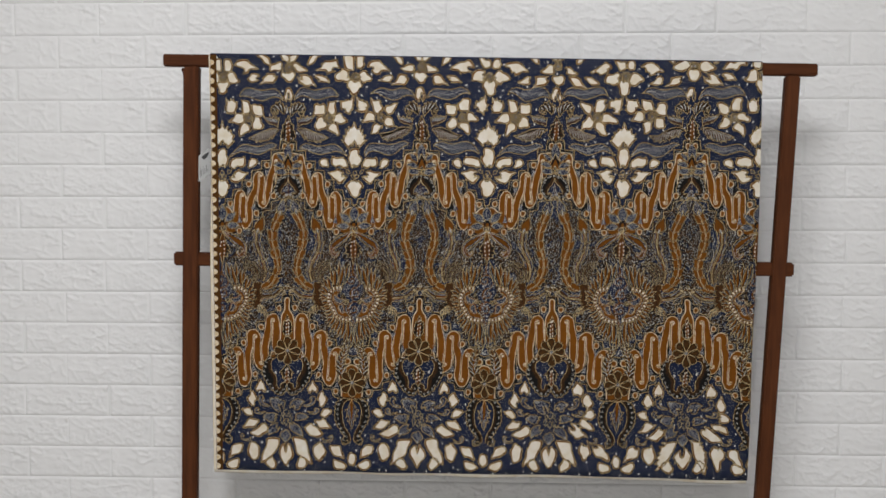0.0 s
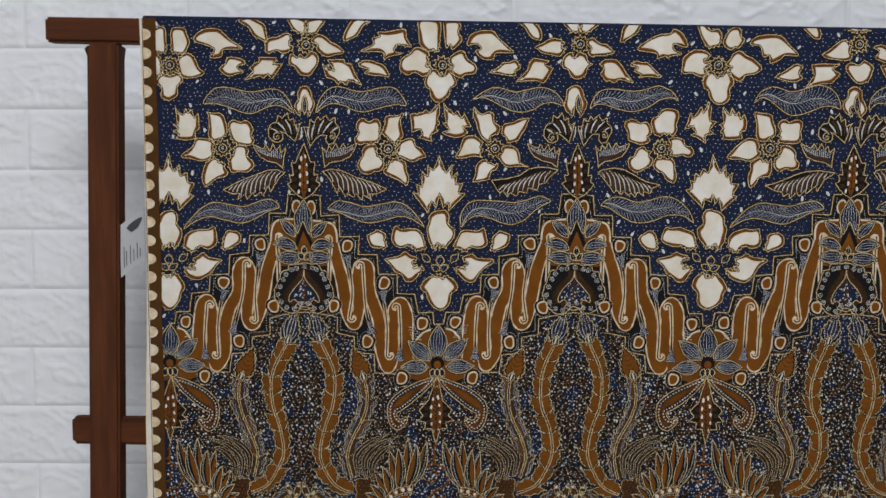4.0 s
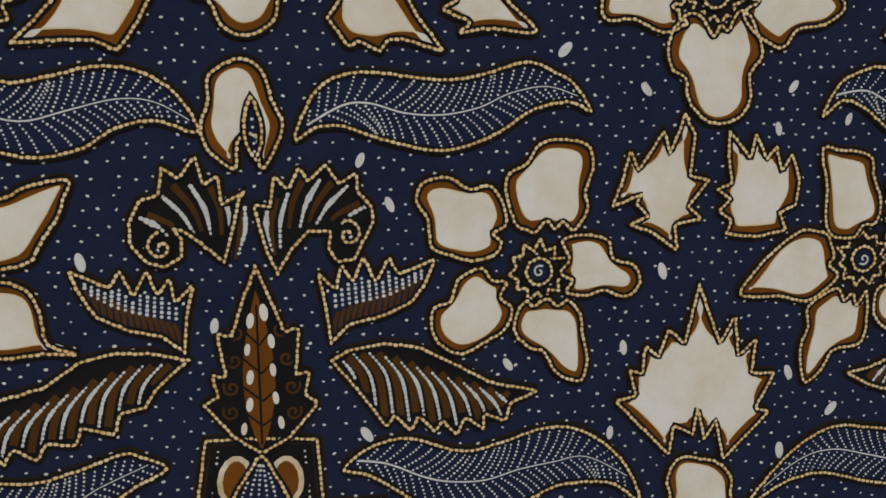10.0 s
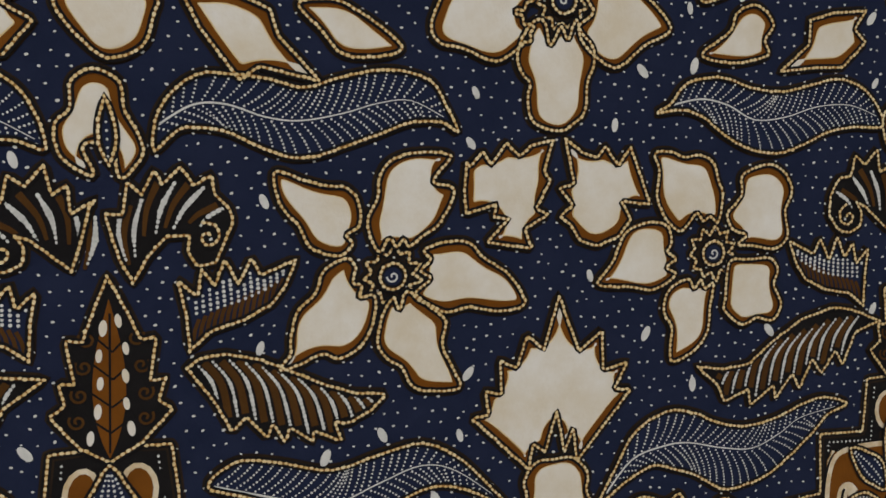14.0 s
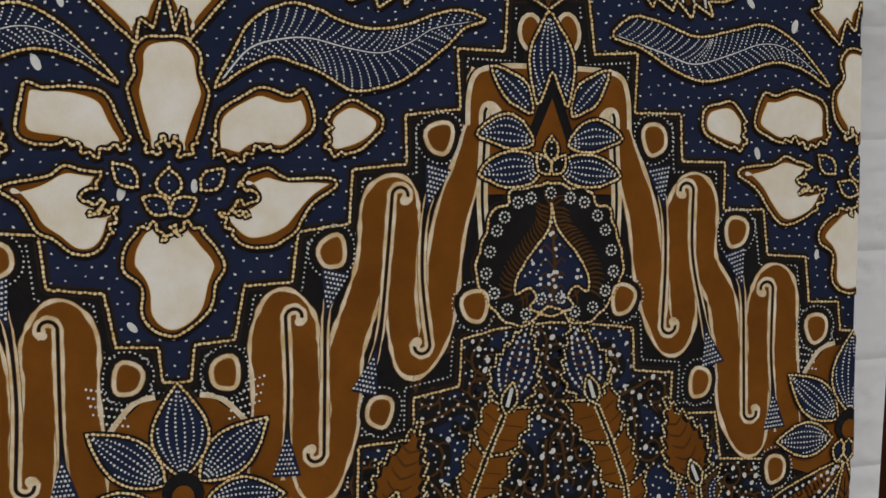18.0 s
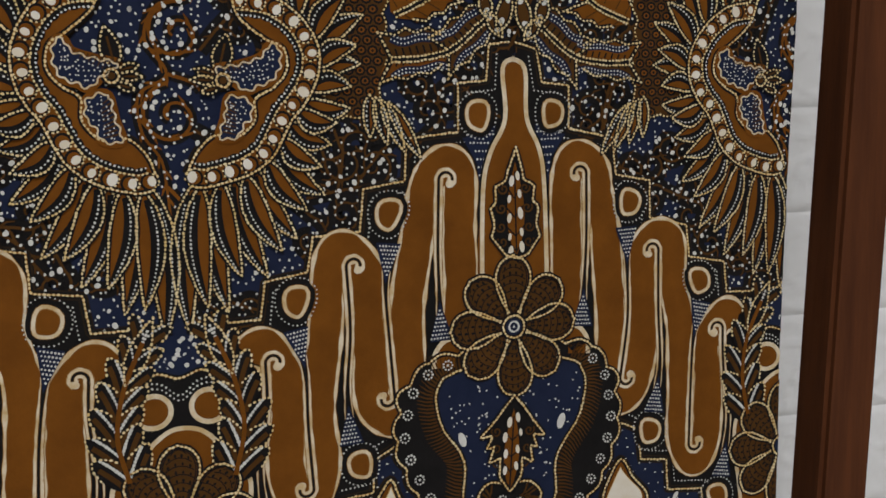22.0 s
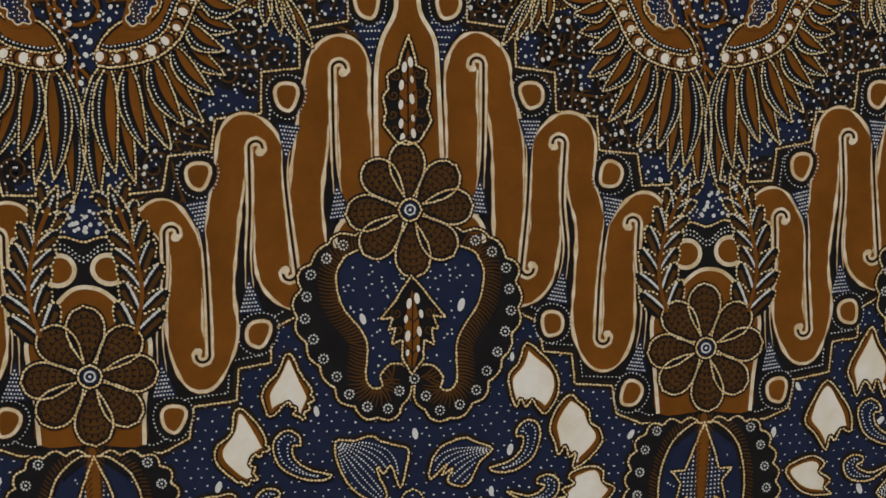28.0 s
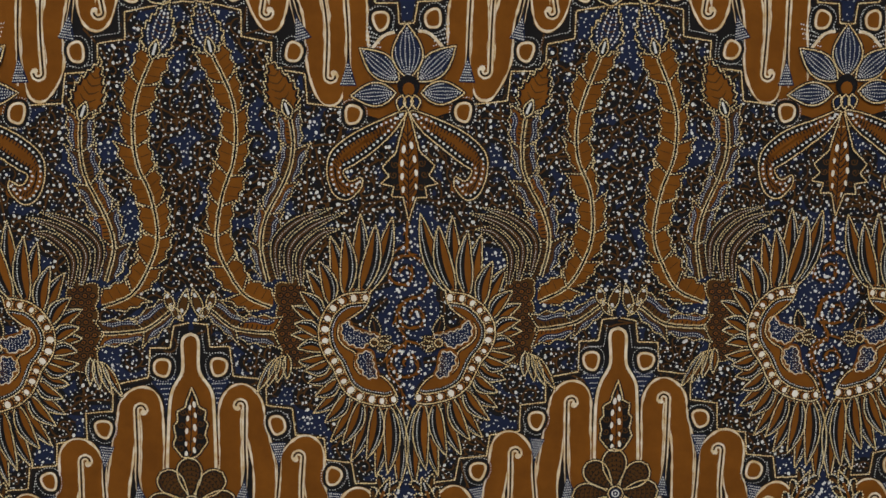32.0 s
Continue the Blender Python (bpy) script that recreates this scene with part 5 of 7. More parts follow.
single("cream_leaf", "M", T_BIG, "ragged cream leaf on navy ground", True, (110, 1600), "tbig")
single("cream_leaf", "M", T_STRIP, "narrow cream leaf on navy ground")
single("cream_leaf", "M", T_A, "serrated cream leaf on navy ground", False, None, "ta")
single("cream_leaf", "M", T_B, "small pointed cream leaf on navy ground", True, None, "tb")
for u, s in SIDES:
    sh = Sheet()
    petal(sh, put_on(drawn("jag", u, s, JAG), u, s), CREAM, False)
    sh.put("cream_leaf", "jagged cream leaf on navy ground")
single("maple_leaf", "V", MAPLE, "large jagged cream maple leaf", False, None, "maple")
single("bud", "P", BUD, "cream bell-shaped bud", True, None, "bud")
for u in PEAKS:
    sh = Sheet()
    p, mid = lens(put_on(mm(0, 1484), u)[0], put_on(mm(0, 1507), u)[0], 0.0058, 9)
    sh.fill(p, NAVY, 9, True)
    sh.stroke(p, 0.0026, DARK, 9.5)
    sh.dots(even(mid[1:-3], 0.0021, False)[0], 0.0005, WHITE, 11)
    sh.beads(p, layer=11, r=0.0006)
    sh.put("stamen", "narrow navy stamen inside a cream bud")
single("bud", "V", V_BUD, "cream pointed bud", True, (0, 1290))
single("cream_leaf", "N", V_SIDE, "cream leaf beside a flower cluster", True, (25, 1300))
single("cream_leaf", "N", V_KNOB, "small round cream leaf", True, (50, 1320))
single("cream_leaf", "N", V_WIDE, "wide cream leaf beside a flower cluster", True, (15, 1302))
single("cream_petal", "V", V_FOOT, "cream three-lobed petal", True, (0, 1310))

for u in VALLEYS:
    sh = Sheet()
    for a, z, b, c, w in ((0, 1302, 0, 1314, 10), (0, 1296, 11, 1302, 8), (0, 1296, -11, 1302, 8), (13, 1306, 23, 1315, 8), (-13, 1306, -23, 1315, 8)):
        p, mid = lens(put_on(mm(a, z), u)[0], put_on(mm(b, c), u)[0], w / 1000, 9)
        sh.fill(p, NAVY, 7, True)
        sh.beads(p, layer=9)
        sh.dots(even(mid[2:-2], 0.0018, False)[0], 0.0004, WHITE, 9)
    sh.put("leaf_sprig", "sprig of small navy leaves")

for u, s in SIDES:
    for o, r in (OWN["high", u, s] if ("high", u, s) in OWN else (S_LEAF_HIGH, S_RIB_HIGH), OWN["low", u, s] if ("low", u, s) in OWN else (S_LEAF_LOW, S_RIB_LOW)):
        sh = Sheet()
        p, rib = smooth(put_on(o, u, s), 5), smooth(put_on(r, u, s), 5, False)
        sh.fill(p, NAVY, 4, True)
        sh.stroke(rib, np.linspace(0.0008, 0.0003, len(rib)), WHITE, 6, False)
        rows_in(sh, p, rib)
        sh.beads(p)
        sh.put("feather_leaf", "curved navy leaf with fine dotted white veins")
    sh = Sheet()
    p = even(put_on(OWN["fern", 2, s][0], u, s), 0.0018)[0]
    sh.fill(p, BLACK, 4, True)
    for x, z, x2, z2 in ((12, 1459, 17, 1478), (19, 1461, 28, 1477), (27, 1462, 37, 1468), (7, 1450, 7, 1470)):
        sh.stroke(smooth(put_on([(x, z), (x * 0.5 + x2 * 0.5 - 1.5, z * 0.5 + z2 * 0.5), (x2, z2)], u, s), 4, False), np.linspace(0.0012, 0.0026, 9), DARK, 5, False)
    for x, z, x2, z2 in ((9, 1453, 11, 1471), (16, 1460, 22, 1476), (22, 1461, 32, 1474), (31, 1461, 39, 1467), (6, 1452, 4, 1467), (34, 1456, 38, 1457)):
        q, d = even(smooth(put_on([(x, z), (x * 0.5 + x2 * 0.5 - 1.2, z * 0.5 + z2 * 0.5), (x2, z2)], u, s), 4, False), 0.0015, False)
        sh.dots(q, np.interp(np.linspace(0, 1, len(q)), [0, 0.6, 1], [0.0005, 0.00105, 0.0007]), WHITE, 6, d, 1.35)
    sh.beads(curl(put_on(mm(33, 1457), u, s)[0], 0.0050, 1.1, 1.8, -s), False, layer=9, step=0.0018)
    sh.beads(p)
    sh.put("fern", "dark curling fern with white stripes")
    sh = Sheet()
    p = even(put_on(FAN, u, s), 0.0018)[0]
    sh.fill(p, NAVY, 4, True)
    core = inset(p, 0.0018)
    for k in np.arange(0, 11, 2.1):
        q = even(smooth(put_on([(25, 1431 + k * 0.9), (36, 1433 + k * 0.75), (47, 1436 + k * 0.75), (58, 1442 + k * 0.6)], u, s), 5, False), 0.0022, False)[0]
        sh.dots(q[inside(q, core)], 0.00066, WHITE, 6)
    for x in np.arange(26, 56, 2.3):
        k = 1419.5 + abs(x - 25) * 0.42
        sh.stroke(put_on([(x, k + 1.5), (x + 0.8, k + 6), (x + 2.2, k + 9.5)], u, s), 0.0014, DARK, 5, False)
    sh.beads(p)
    sh.put("fan_leaf", "fan-shaped navy leaf with white dots")
    sh = Sheet()
    p = even(put_on(drawn("wing", u, s, WING), u, s), 0.0018)[0]
    sh.fill(p, BLACK, 4, True)
    core = inset(p, 0.0014)
    for k, x in enumerate(np.arange(27, 92, 6.0)):
        top = 1414.5 - max(0, x - 40) * 0.31
        line = smooth(put_on([(x, top), (x + 6.5, top - 8), (x + 9.5, top - 22)], u, s), 6, False)
        q, d = even(line + np.array([0.0029 * s, 0.0]), 0.0011, False)
        ok = inside(q, core)
        if ok.sum() > 2:
            sh.stroke(q[ok], 0.0026, DARK, 5, False)
        q, d = even(line, 0.0015, False)
        ok = inside(q, core)
        sh.dots(q[ok], np.interp(np.linspace(0, 1, ok.sum()), [0, 0.5, 1], [0.0005, 0.0008, 0.0006]), WHITE, 6, d[ok], 1.4)
    sh.beads(p)
    sh.put("wing_leaf", "dark serrated leaf with white and brown stripes")

for u in PEAKS:
    sh = Sheet()
    curl_leaf(sh, UPRIGHT, u, 1382, 1447, [(2.4, 1430), (4.2, 1420), (4.0, 1410), (4.6, 1400), (6.6, 1391)], [(7.5, 1425), (9, 1415), (10.5, 1405), (11, 1396)])
    sh.put("upright_leaf", "dark serrated leaf with a brown middle")
    # the lotus on the peak, with its black scalloped heart below
    sh = Sheet()
    for s in (-1, 1):
        sh.fill(put_on([(0, 1384), (s * 10, 1384), (s * 18, 1374), (s * 16, 1362), (0, 1360)], u), BLACK, 3)
        t = np.linspace(0, 2 * math.pi, 14, endpoint=False)
        o = np.stack([s * (9 + 6.5 * np.cos(t)), 1371 + 9 * np.sin(t)], 1)
        sh.fill(put_on(o, u), IVORY, 4)
        sh.fill(inset(put_on(o, u), 0.0019), BROWN, 5)
        arch = smooth(put_on([(9, 1356), (26, 1355), (36, 1352), (40, 1343), (41, 1330)], u, s), 5, False)
        sh.fill(np.concatenate([put_on([(0, 1356)], u, s), arch, put_on([(34, 1300), (0, 1300)], u, s)]), BROWN, 5)
        sh.stroke(arch, 0.0042, BLACK, 4.6, False)
        sh.stroke(arch, 0.0023, IVORY, 5.4, False)
        slit = smooth(put_on([(27, 1334), (30, 1337), (33, 1335), (33, 1322), (33, 1300), (32, 1280)], u, s), 5, False)
        sh.stroke(slit, 0.0052, IVORY, 5.4, False)
        sh.stroke(slit[8:], 0.0014, BLACK, 5.8, False)
    sh.fill(put_on(both([(0, 1356), (7, 1338), (15, 1318), (0, 1312)]), u), BLACK, 6)
    sh.fill(put_on(both([(0, 1342), (5, 1330), (10, 1318), (0, 1314)]), u), BROWN, 6.5)
    dotted_leaf(sh, put_on(both([(0, 1380), (5, 1373), (10, 1364), (11, 1354), (8, 1339), (4, 1345), (0, 1354)]), u), put_on(mm(0, 1338), u)[0], put_on(mm(0, 1380), u)[0], 8)
    for s in (-1, 1):
        for o, e0, e1 in (([(29, 1355), (19, 1352), (12, 1347), (10, 1335), (17, 1337), (24, 1342)], (9, 1334), (28, 1354)), ([(37, 1326), (30, 1332), (22, 1334), (14, 1330), (9, 1321), (20, 1319), (29, 1322)], (9, 1323), (36, 1326)), ([(35, 1309), (30, 1315), (20, 1318), (9, 1316), (5, 1310), (10, 1304), (22, 1303), (30, 1306)], (5, 1311), (34, 1309))):
            dotted_leaf(sh, put_on(o, u, s), put_on(mm(*e0), u, s)[0], put_on(mm(*e1), u, s)[0], 7)
    for a, z, c, z2 in ((0, 1314, 0, 1325), (1, 1308, 7, 1317), (-1, 1308, -7, 1317)):
        q, mid = lens(put_on(mm(a, z), u)[0], put_on(mm(c, z2), u)[0], 0.0068, 9)
        sh.fill(q, BLACK, 11)
        sh.dots(even(mid[2:-2], 0.0018, False)[0], 0.0005, WHITE, 13)
        sh.beads(q, layer=13, step=0.0018)
    sh.put("lotus", "blue seven-leaved lotus over a brown arch")
    sh = Sheet()
    out = smooth(put_on(both(BLACK_P), u), 5)
    sh.fill(out, BLACK, 6, True)
    inner = smooth(put_on(both([(0, 1295), (2, 1285), (12, 1273), (18, 1263), (18, 1256), (12, 1259), (8, 1255), (11, 1250), (4, 1247), (0, 1246)]), u), 5)
    sh.fill(inner, NAVY, 7)
    sh.beads(inner, layer=9)
    q, d = even(inset(inner, -0.0020), 0.0021)
    n = np.stack([-d[:, 1], d[:, 0]], 1) * np.sign(area(inner))
    for c, k, way in zip(q, n, d):
        if c[1] > 1.254:
            sh.stroke(np.array([c + k * 0.001, c - k * 0.003 + way * 0.001, c - k * 0.0058 + way * 0.003]), np.array([0.0013, 0.0009, 0.0004]), DARK, 8, False)
    sh.stroke(put_on([(0, 1288), (0.6, 1270), (0, 1246)], u), 0.0016, DARK, 7.6, False)
    for k in range(6):
        for s in (-1, 1):
            sh.stroke(put_on([(0, 1280 - 6 * k), (s * 4, 1284 - 6 * k), (s * 6, 1282 - 6 * k)], u), 0.0009, DARK, 7.6, False)
    q, d = even(inset(out, 0.0042), 0.0098)
    t = np.linspace(0, 2 * math.pi, 9, endpoint=False)
    for c in q:
        if c[1] < 1.303:
            sh.dots(c + np.stack([np.cos(t), np.sin(t)], 1) * 0.0023, 0.0006, WHITE, 9)
            sh.dots(c[None], 0.0007, WHITE, 9)
    rip, d = even(out, 0.0016)
    sh.beads(rip + np.stack([-d[:, 1], d[:, 0]], 1) * (0.0009 * np.abs(np.sin(np.arange(len(rip)) * 0.52)))[:, None], layer=9)
    q = np.random.uniform((-16, 1250), (16, 1290), (90, 2))
    q = put_on(q, u)
    sh.dots(q[inside(q, inset(inner, 0.002))], np.random.choice([0.0005, 0.0009], inside(q, inset(inner, 0.002)).sum()), WHITE, 9)
    sh.put("black_heart", "black scalloped heart with white rings")

# -- middle field --
for u in VALLEYS:
    sh = Sheet()
    sh.fill(put_on(both([(0, 1221), (14, 1220), (26, 1209), (50, 1202), (50, 1166), (20, 1156), (0, 1158)]), u), BROWN, 4, True)
    for s in (-1, 1):
        sh.stroke(smooth(put_on([(9, 1222), (18, 1219), (28, 1207)], u, s), 5, False), 0.0023, IVORY, 5, False)
        for k in range(5):
            x = np.arange(24 - k, 38 - 1.6 * k, 2.0)
            sh.dots(put_on(np.stack([x, 1225 - 3.2 * k + 0.2 * (x - 30)], 1), u, s), 0.00058, WHITE, 5)
    blue_leaf(sh, put_on(mm(0, 1186), u)[0], put_on(mm(0, 1228), u)[0], 0.023, layer=12)
    for s in (-1, 1):
        blue_leaf(sh, put_on(mm(s * 7, 1184), u)[0], put_on(mm(s * 36, 1209), u)[0], 0.0185, layer=11)
        blue_leaf(sh, put_on(mm(s * 10, 1175), u)[0], put_on(mm(s * 44, 1175), u)[0], 0.0175, layer=11)
    t = np.linspace(0, 2 * math.pi, 16, endpoint=False)
    c = put_on(mm(0, 1180), u)[0]
    sh.fill(c + np.stack([np.cos(t), np.sin(t)], 1) * 0.0085, BLACK, 16)
    sh.fill(c + np.stack([np.cos(t) * 0.0045, np.sin(t) * 0.005 - 0.002], 1), BROWN, 17)
    for a in (-7, 0, 7):
        q, _ = lens(put_on(mm(a * 0.7, 1173), u)[0], put_on(mm(a, 1162), u)[0], 0.007, 7)
        sh.fill(q, NAVY, 17)
        sh.beads(q, layer=19, step=0.0018)
    sh.put("lotus", "blue five-leaved lotus over brown ground")
    sh = Sheet()
    curl_leaf(sh, HANG, u, 1082, 1172, [(3.0, 1134), (4.8, 1124), (5.4, 1114), (5.0, 1104), (3.4, 1094)], [(10, 1122), (11.5, 1114), (9, 1105), (6, 1097)], 3)
    for k in range(11):
        for s in (-1, 1):
            sh.stroke(put_on([(0, 1092 + 5 * k), (s * 5, 1099 + 5 * k)], u), 0.0008, BLACK, 5.4, False)
    sh.put("hanging_leaf", "brown serrated leaf hanging under a lotus")


def scallop(p, size, n):
    """An outline with small round lobes."""
    q, d = even(p, 0.0011)
    sgn = -np.sign(area(p))
    return q + np.stack([-d[:, 1], d[:, 0]], 1) * (sgn * size * np.abs(np.sin(np.linspace(0, math.pi * n, len(q), endpoint=False))))[:, None]


def blade(sh, stem, width, along, mat, dotted):
    """Scalloped feather vanes along both sides of a stem."""
    q, d = even(stem, along, False)
    for side in (-1, 1):
        for i in range(len(q) - 1):
            e = np.array([-d[i][1], d[i][0]]) * side
            a, b = q[i], q[i + 1]
            w = width * (0.75 + 0.35 * np.random.rand())
            edge = [a + (b - a) * k + e * w * h - d[i] * 0.18 * along for k, h in ((-0.12, 0.98), (0.15, 0.82), (0.35, 1.0), (0.55, 0.78), (0.75, 0.92), (0.95, 0.6))]
            p = smooth(np.array([a] + edge + [b]), 3)
            sh.fill(p, BROWN if dotted and (i + (side > 0)) % 3 == 0 else mat, 4, True)
            sh.beads(np.array(edge), False, layer=7, step=0.0019, r=0.00056)
            sh.beads(np.array([a, edge[0]]), False, layer=7, step=0.0019, r=0.00056)
            if dotted:
                vein = smooth(np.array([a + (b - a) * k + e * w * h for k, h in ((0.0, 0.66), (0.2, 0.44), (0.5, 0.52), (0.8, 0.42), (0.95, 0.56))]), 4, False)
                sh.stroke(vein + e * w * 0.12, w * 0.34, NAVY, 5, False)
                sh.dots(even(vein + e * w * 0.05, 0.0017, False)[0], 0.00050, WHITE, 6)
                sh.dots(even(vein + e * w * 0.22, 0.0017, False)[0], 0.00046, WHITE, 6)
                for k in np.arange(0.1, 1.0, 0.12):
                    m = a + (b - a) * k
                    sh.stroke(np.array([m + e * 0.001, m + e * w * 0.34 - d[i] * 0.001]), 0.0009, BLACK, 6, False)
            else:
                for k in (0.3, 0.6, 0.85):
                    m = a + (b - a) * k
                    sh.stroke(np.array([m + e * w * 0.2, m + e * w * 0.75 - d[i] * 0.002]), 0.0006, DARK, 6, False)
    sh.stroke(stem, 0.0030, BLACK, 8, False)
    n = normals(stem, False)
    for k in (-0.0012, 0.0012):
        sh.beads(stem + n * k, False, layer=9, step=0.0018, r=0.00058, back=None)


def spear_tip(sh, base, tip, width, mat):
    """The serrated, dotted spear leaf at a feather's end, with a small bud at its foot."""
    base, tip = np.asarray(base, float), np.asarray(tip, float)
    p, mid = lens(base, tip, width, 15, 0.0, 1.15, 0.68)
    q, d = even(p, 0.0010)
    n = np.stack([-d[:, 1], d[:, 0]], 1) * -np.sign(area(p))
    saw = np.abs((np.arange(len(q)) * 0.16) % 1.0 - 0.5) * 2
    p = q + (n + d * np.sign(((tip - base) * d).sum(1))[:, None]) * (saw * 0.0026)[:, None]
    sh.fill(p, BLACK, 4, True)
    sh.fill(inset(p, 0.0022), mat, 4.6)
    core = inset(p, 0.0016)
    way = (tip - base) / np.linalg.norm(tip - base)
    side = np.array([-way[1], way[0]])
    for k in np.linspace(-0.75, 0.75, 5) if mat == NAVY else ():
        row, rd = even(lens(base, tip, 0.02, 15, k * width * 0.55)[1], np.random.uniform(0.0022, 0.0027), False)
        keep = inside(row, core)
        sh.dots(row[keep], np.random.uniform(0.00045, 0.00085, keep.sum()), WHITE, 6, rd[keep], 1.3)
    for k in range(5):
        c = mid[2 + 2 * k]
        for j in (-1, 1):
            sh.stroke(np.array([c, c + side * j * width * 0.16 + way * 0.002, c + side * j * width * 0.27 + way * 0.0045]), np.array([0.0012, 0.0010, 0.0005]), DARK, 5.4, False)
    sh.beads(p, layer=8, step=0.0019, r=0.00056)
    bud, mid = lens(base - way * 0.002, base + way * 0.013, 0.0075, 11)
    sh.fill(bud, BLACK, 9)
    sh.stroke(mid[2:-2], 0.0018, WHITE, 9.6, False)
    sh.beads(bud, layer=11, step=0.0018, r=0.00058)


def feather(sh, base, tip, width, bend=0.0, layer=4):
    """A brown wing feather with a dark dotted stripe."""
    p, mid = lens(base, tip, width, 15, bend, 0.85, 0.82)
    sh.fill(p, BROWN, layer, True)
    side = p[:15] if bend > 0 else np.concatenate([p[:1], p[15:][::-1], p[14:15]])
    stripe = (mid * 0.50 + side * 0.50)[1:-1]
    sh.stroke(stripe, width * 0.52 * np.sin(np.linspace(0.5, 2.9, len(stripe))) ** 0.6, BLACK, layer + 1, False)
    q, d = even(stripe[1:], 0.0018, False)
    sh.dots(q, 0.00052, WHITE, layer + 2, d, 1.2)
    sh.beads(p, layer=layer + 3, step=0.0018, r=0.00058)


for u, s in SIDES:
    sh = Sheet()
    stem = smooth(put_on(TAIL, u, s), 6, False)
    blade(sh, stem, 0.0135, 0.0205, BROWN, False)
    spear_tip(sh, stem[0], put_on(mm(11, 1243), u, s)[0], 0.021, NAVY)
    sh.put("tail_feather", "long brown scalloped tail feather with a gold stem")
    sh = Sheet()
    stem = smooth(put_on(SIDE_TAIL, u, s), 6, False)
    blade(sh, stem, 0.0125, 0.019, DARK, True)
    spear_tip(sh, stem[0], put_on(mm(61, 1199), u, s)[0], 0.022, BROWN)
    sh.put("side_feather", "short dark dotted feather")

for u, s in VALLEY_SIDES:
    sh = Sheet()
    p = smooth(put_on(PAISLEY, u, s), 5)
    sh.fill(p, BLACK, 3, True)
    sh.fill(inset(p, 0.0012), DARK, 4)
    sh.fill(inset(p, 0.0008), BLACK, 4.4)
    sh.rim(inset(p, 0.0054), 0.0055, BROWN, 5)
    ring = inset(p, 0.0034)
    q, d = even(ring, 0.0038)
    sh.dots(q, 0.00092, WHITE, 7)
    q, d = even(inset(p, 0.0062), 0.0026)
    e = np.stack([-d[:, 1], d[:, 0]], 1)
    q = q[inside(q, inset(p, 0.004))]
    sh.dots(q, 0.0005, BLACK, 6, np.tile(np.array([[0.5 * s, 0.85]]), (len(q), 1)), 4.0)
    sh.beads(p, layer=8)
    sh.put("paisley", "brown curled paisley with white beads")
    # the half wing: bead arc, feathers round it, scaly shoulder, plumes, inner bird form
    sh = Sheet()
    arc = smooth(put_on(BEAD_ARC, u, s), 7, False)
    heart = put_on(mm(8, 992), u, s)[0]
    m = len(arc) - 1
    for k in range(25):
        f = k / 24
        c = arc[int(f * m)]
        ang = math.radians(np.interp(f, [0, 0.06, 0.12, 0.18, 0.24, 0.32, 0.5, 0.62, 0.75, 0.88, 1], [109, 100, 91, 82, 70, 42, -8, -35, -60, -80, -93]))
        way = np.array([s * math.cos(ang), math.sin(ang)])
        size = np.interp(f, [0, 0.08, 0.14, 0.2, 0.3, 0.42, 0.6, 0.8, 1], [0.066, 0.066, 0.058, 0.046, 0.034, 0.025, 0.027, 0.048, 0.070])
        feather(sh, c + way * 0.003, c + way * size * (0.88 if k % 2 else 1.0) * np.random.uniform(0.96, 1.04), np.interp(f, [0, 0.2, 0.4, 0.7, 1], [0.0136, 0.0118, 0.0098, 0.0106, 0.0128]), 0.003 * s * (1 if f < 0.5 else -1), 3 + (k % 2) * 4)
    sh.put("wing", "half wing of brown feathers spreading from a beaded arc")
    sh = Sheet()
    n = normals(arc, False)
    toward = np.sign(((heart - arc[m // 2]) * n[m // 2]).sum())
    inner = smooth(put_on(INNER, u, s), 5, False)
    sh.fill(np.concatenate([arc, inner[::-1]]), BROWN, 10)
    sh.stroke(arc, 0.0082, BROWN, 11, False)
    q, d = even(arc + n * toward * 0.0042, 0.0008, False)
    e = np.stack([-d[:, 1], d[:, 0]], 1) * np.sign(((heart - q[len(q) // 2]) * np.array([-d[len(q) // 2][1], d[len(q) // 2][0]])).sum())
    lobes = 0.0022 + 0.0014 * np.abs(np.sin(np.linspace(0, math.pi * 22, len(q))))
    sh.stroke(q + e * (lobes / 2)[:, None], lobes * np.sin(np.linspace(0.3, 2.8, len(q))) ** 0.3, BLACK, 12, False)
    sh.dots(even(q + e * 0.0022, 0.0019, False)[0], 0.00055, WHITE, 13)
    sh.beads(q - e * 0.0001, False, layer=13.5, back=None, r=0.00056)
    sh.beads(inner, False, layer=13)
    sh.beads(arc - n * toward * 0.0040, False, layer=13)
    q, d = even(arc, 0.0080, False)
    e = np.stack([-d[:, 1], d[:, 0]], 1)
    ring = np.linspace(0, 2 * math.pi, 14, endpoint=False)
    for c, way in zip(q, d):
        cell = c + np.stack([np.cos(ring), np.sin(ring)], 1) * 0.0036
        sh.fill(cell, BROWN, 12.2)
        sh.stroke(cell - way * 0.0004, 0.0011, BLACK, 12.6)
        sh.beads(cell[((cell - c) * way).sum(1) > 0.0003], False, layer=13.6, back=None, r=0.00046, step=0.0018)
    sh.dots(q + d * 0.0005 + np.random.normal(0, 0.0003, q.shape), np.random.uniform(0.0018, 0.0022, len(q)), CREAM, 14, e, 1.25)
    sh.put("bead_arc", "arc of large ivory beads")
    sh = Sheet()
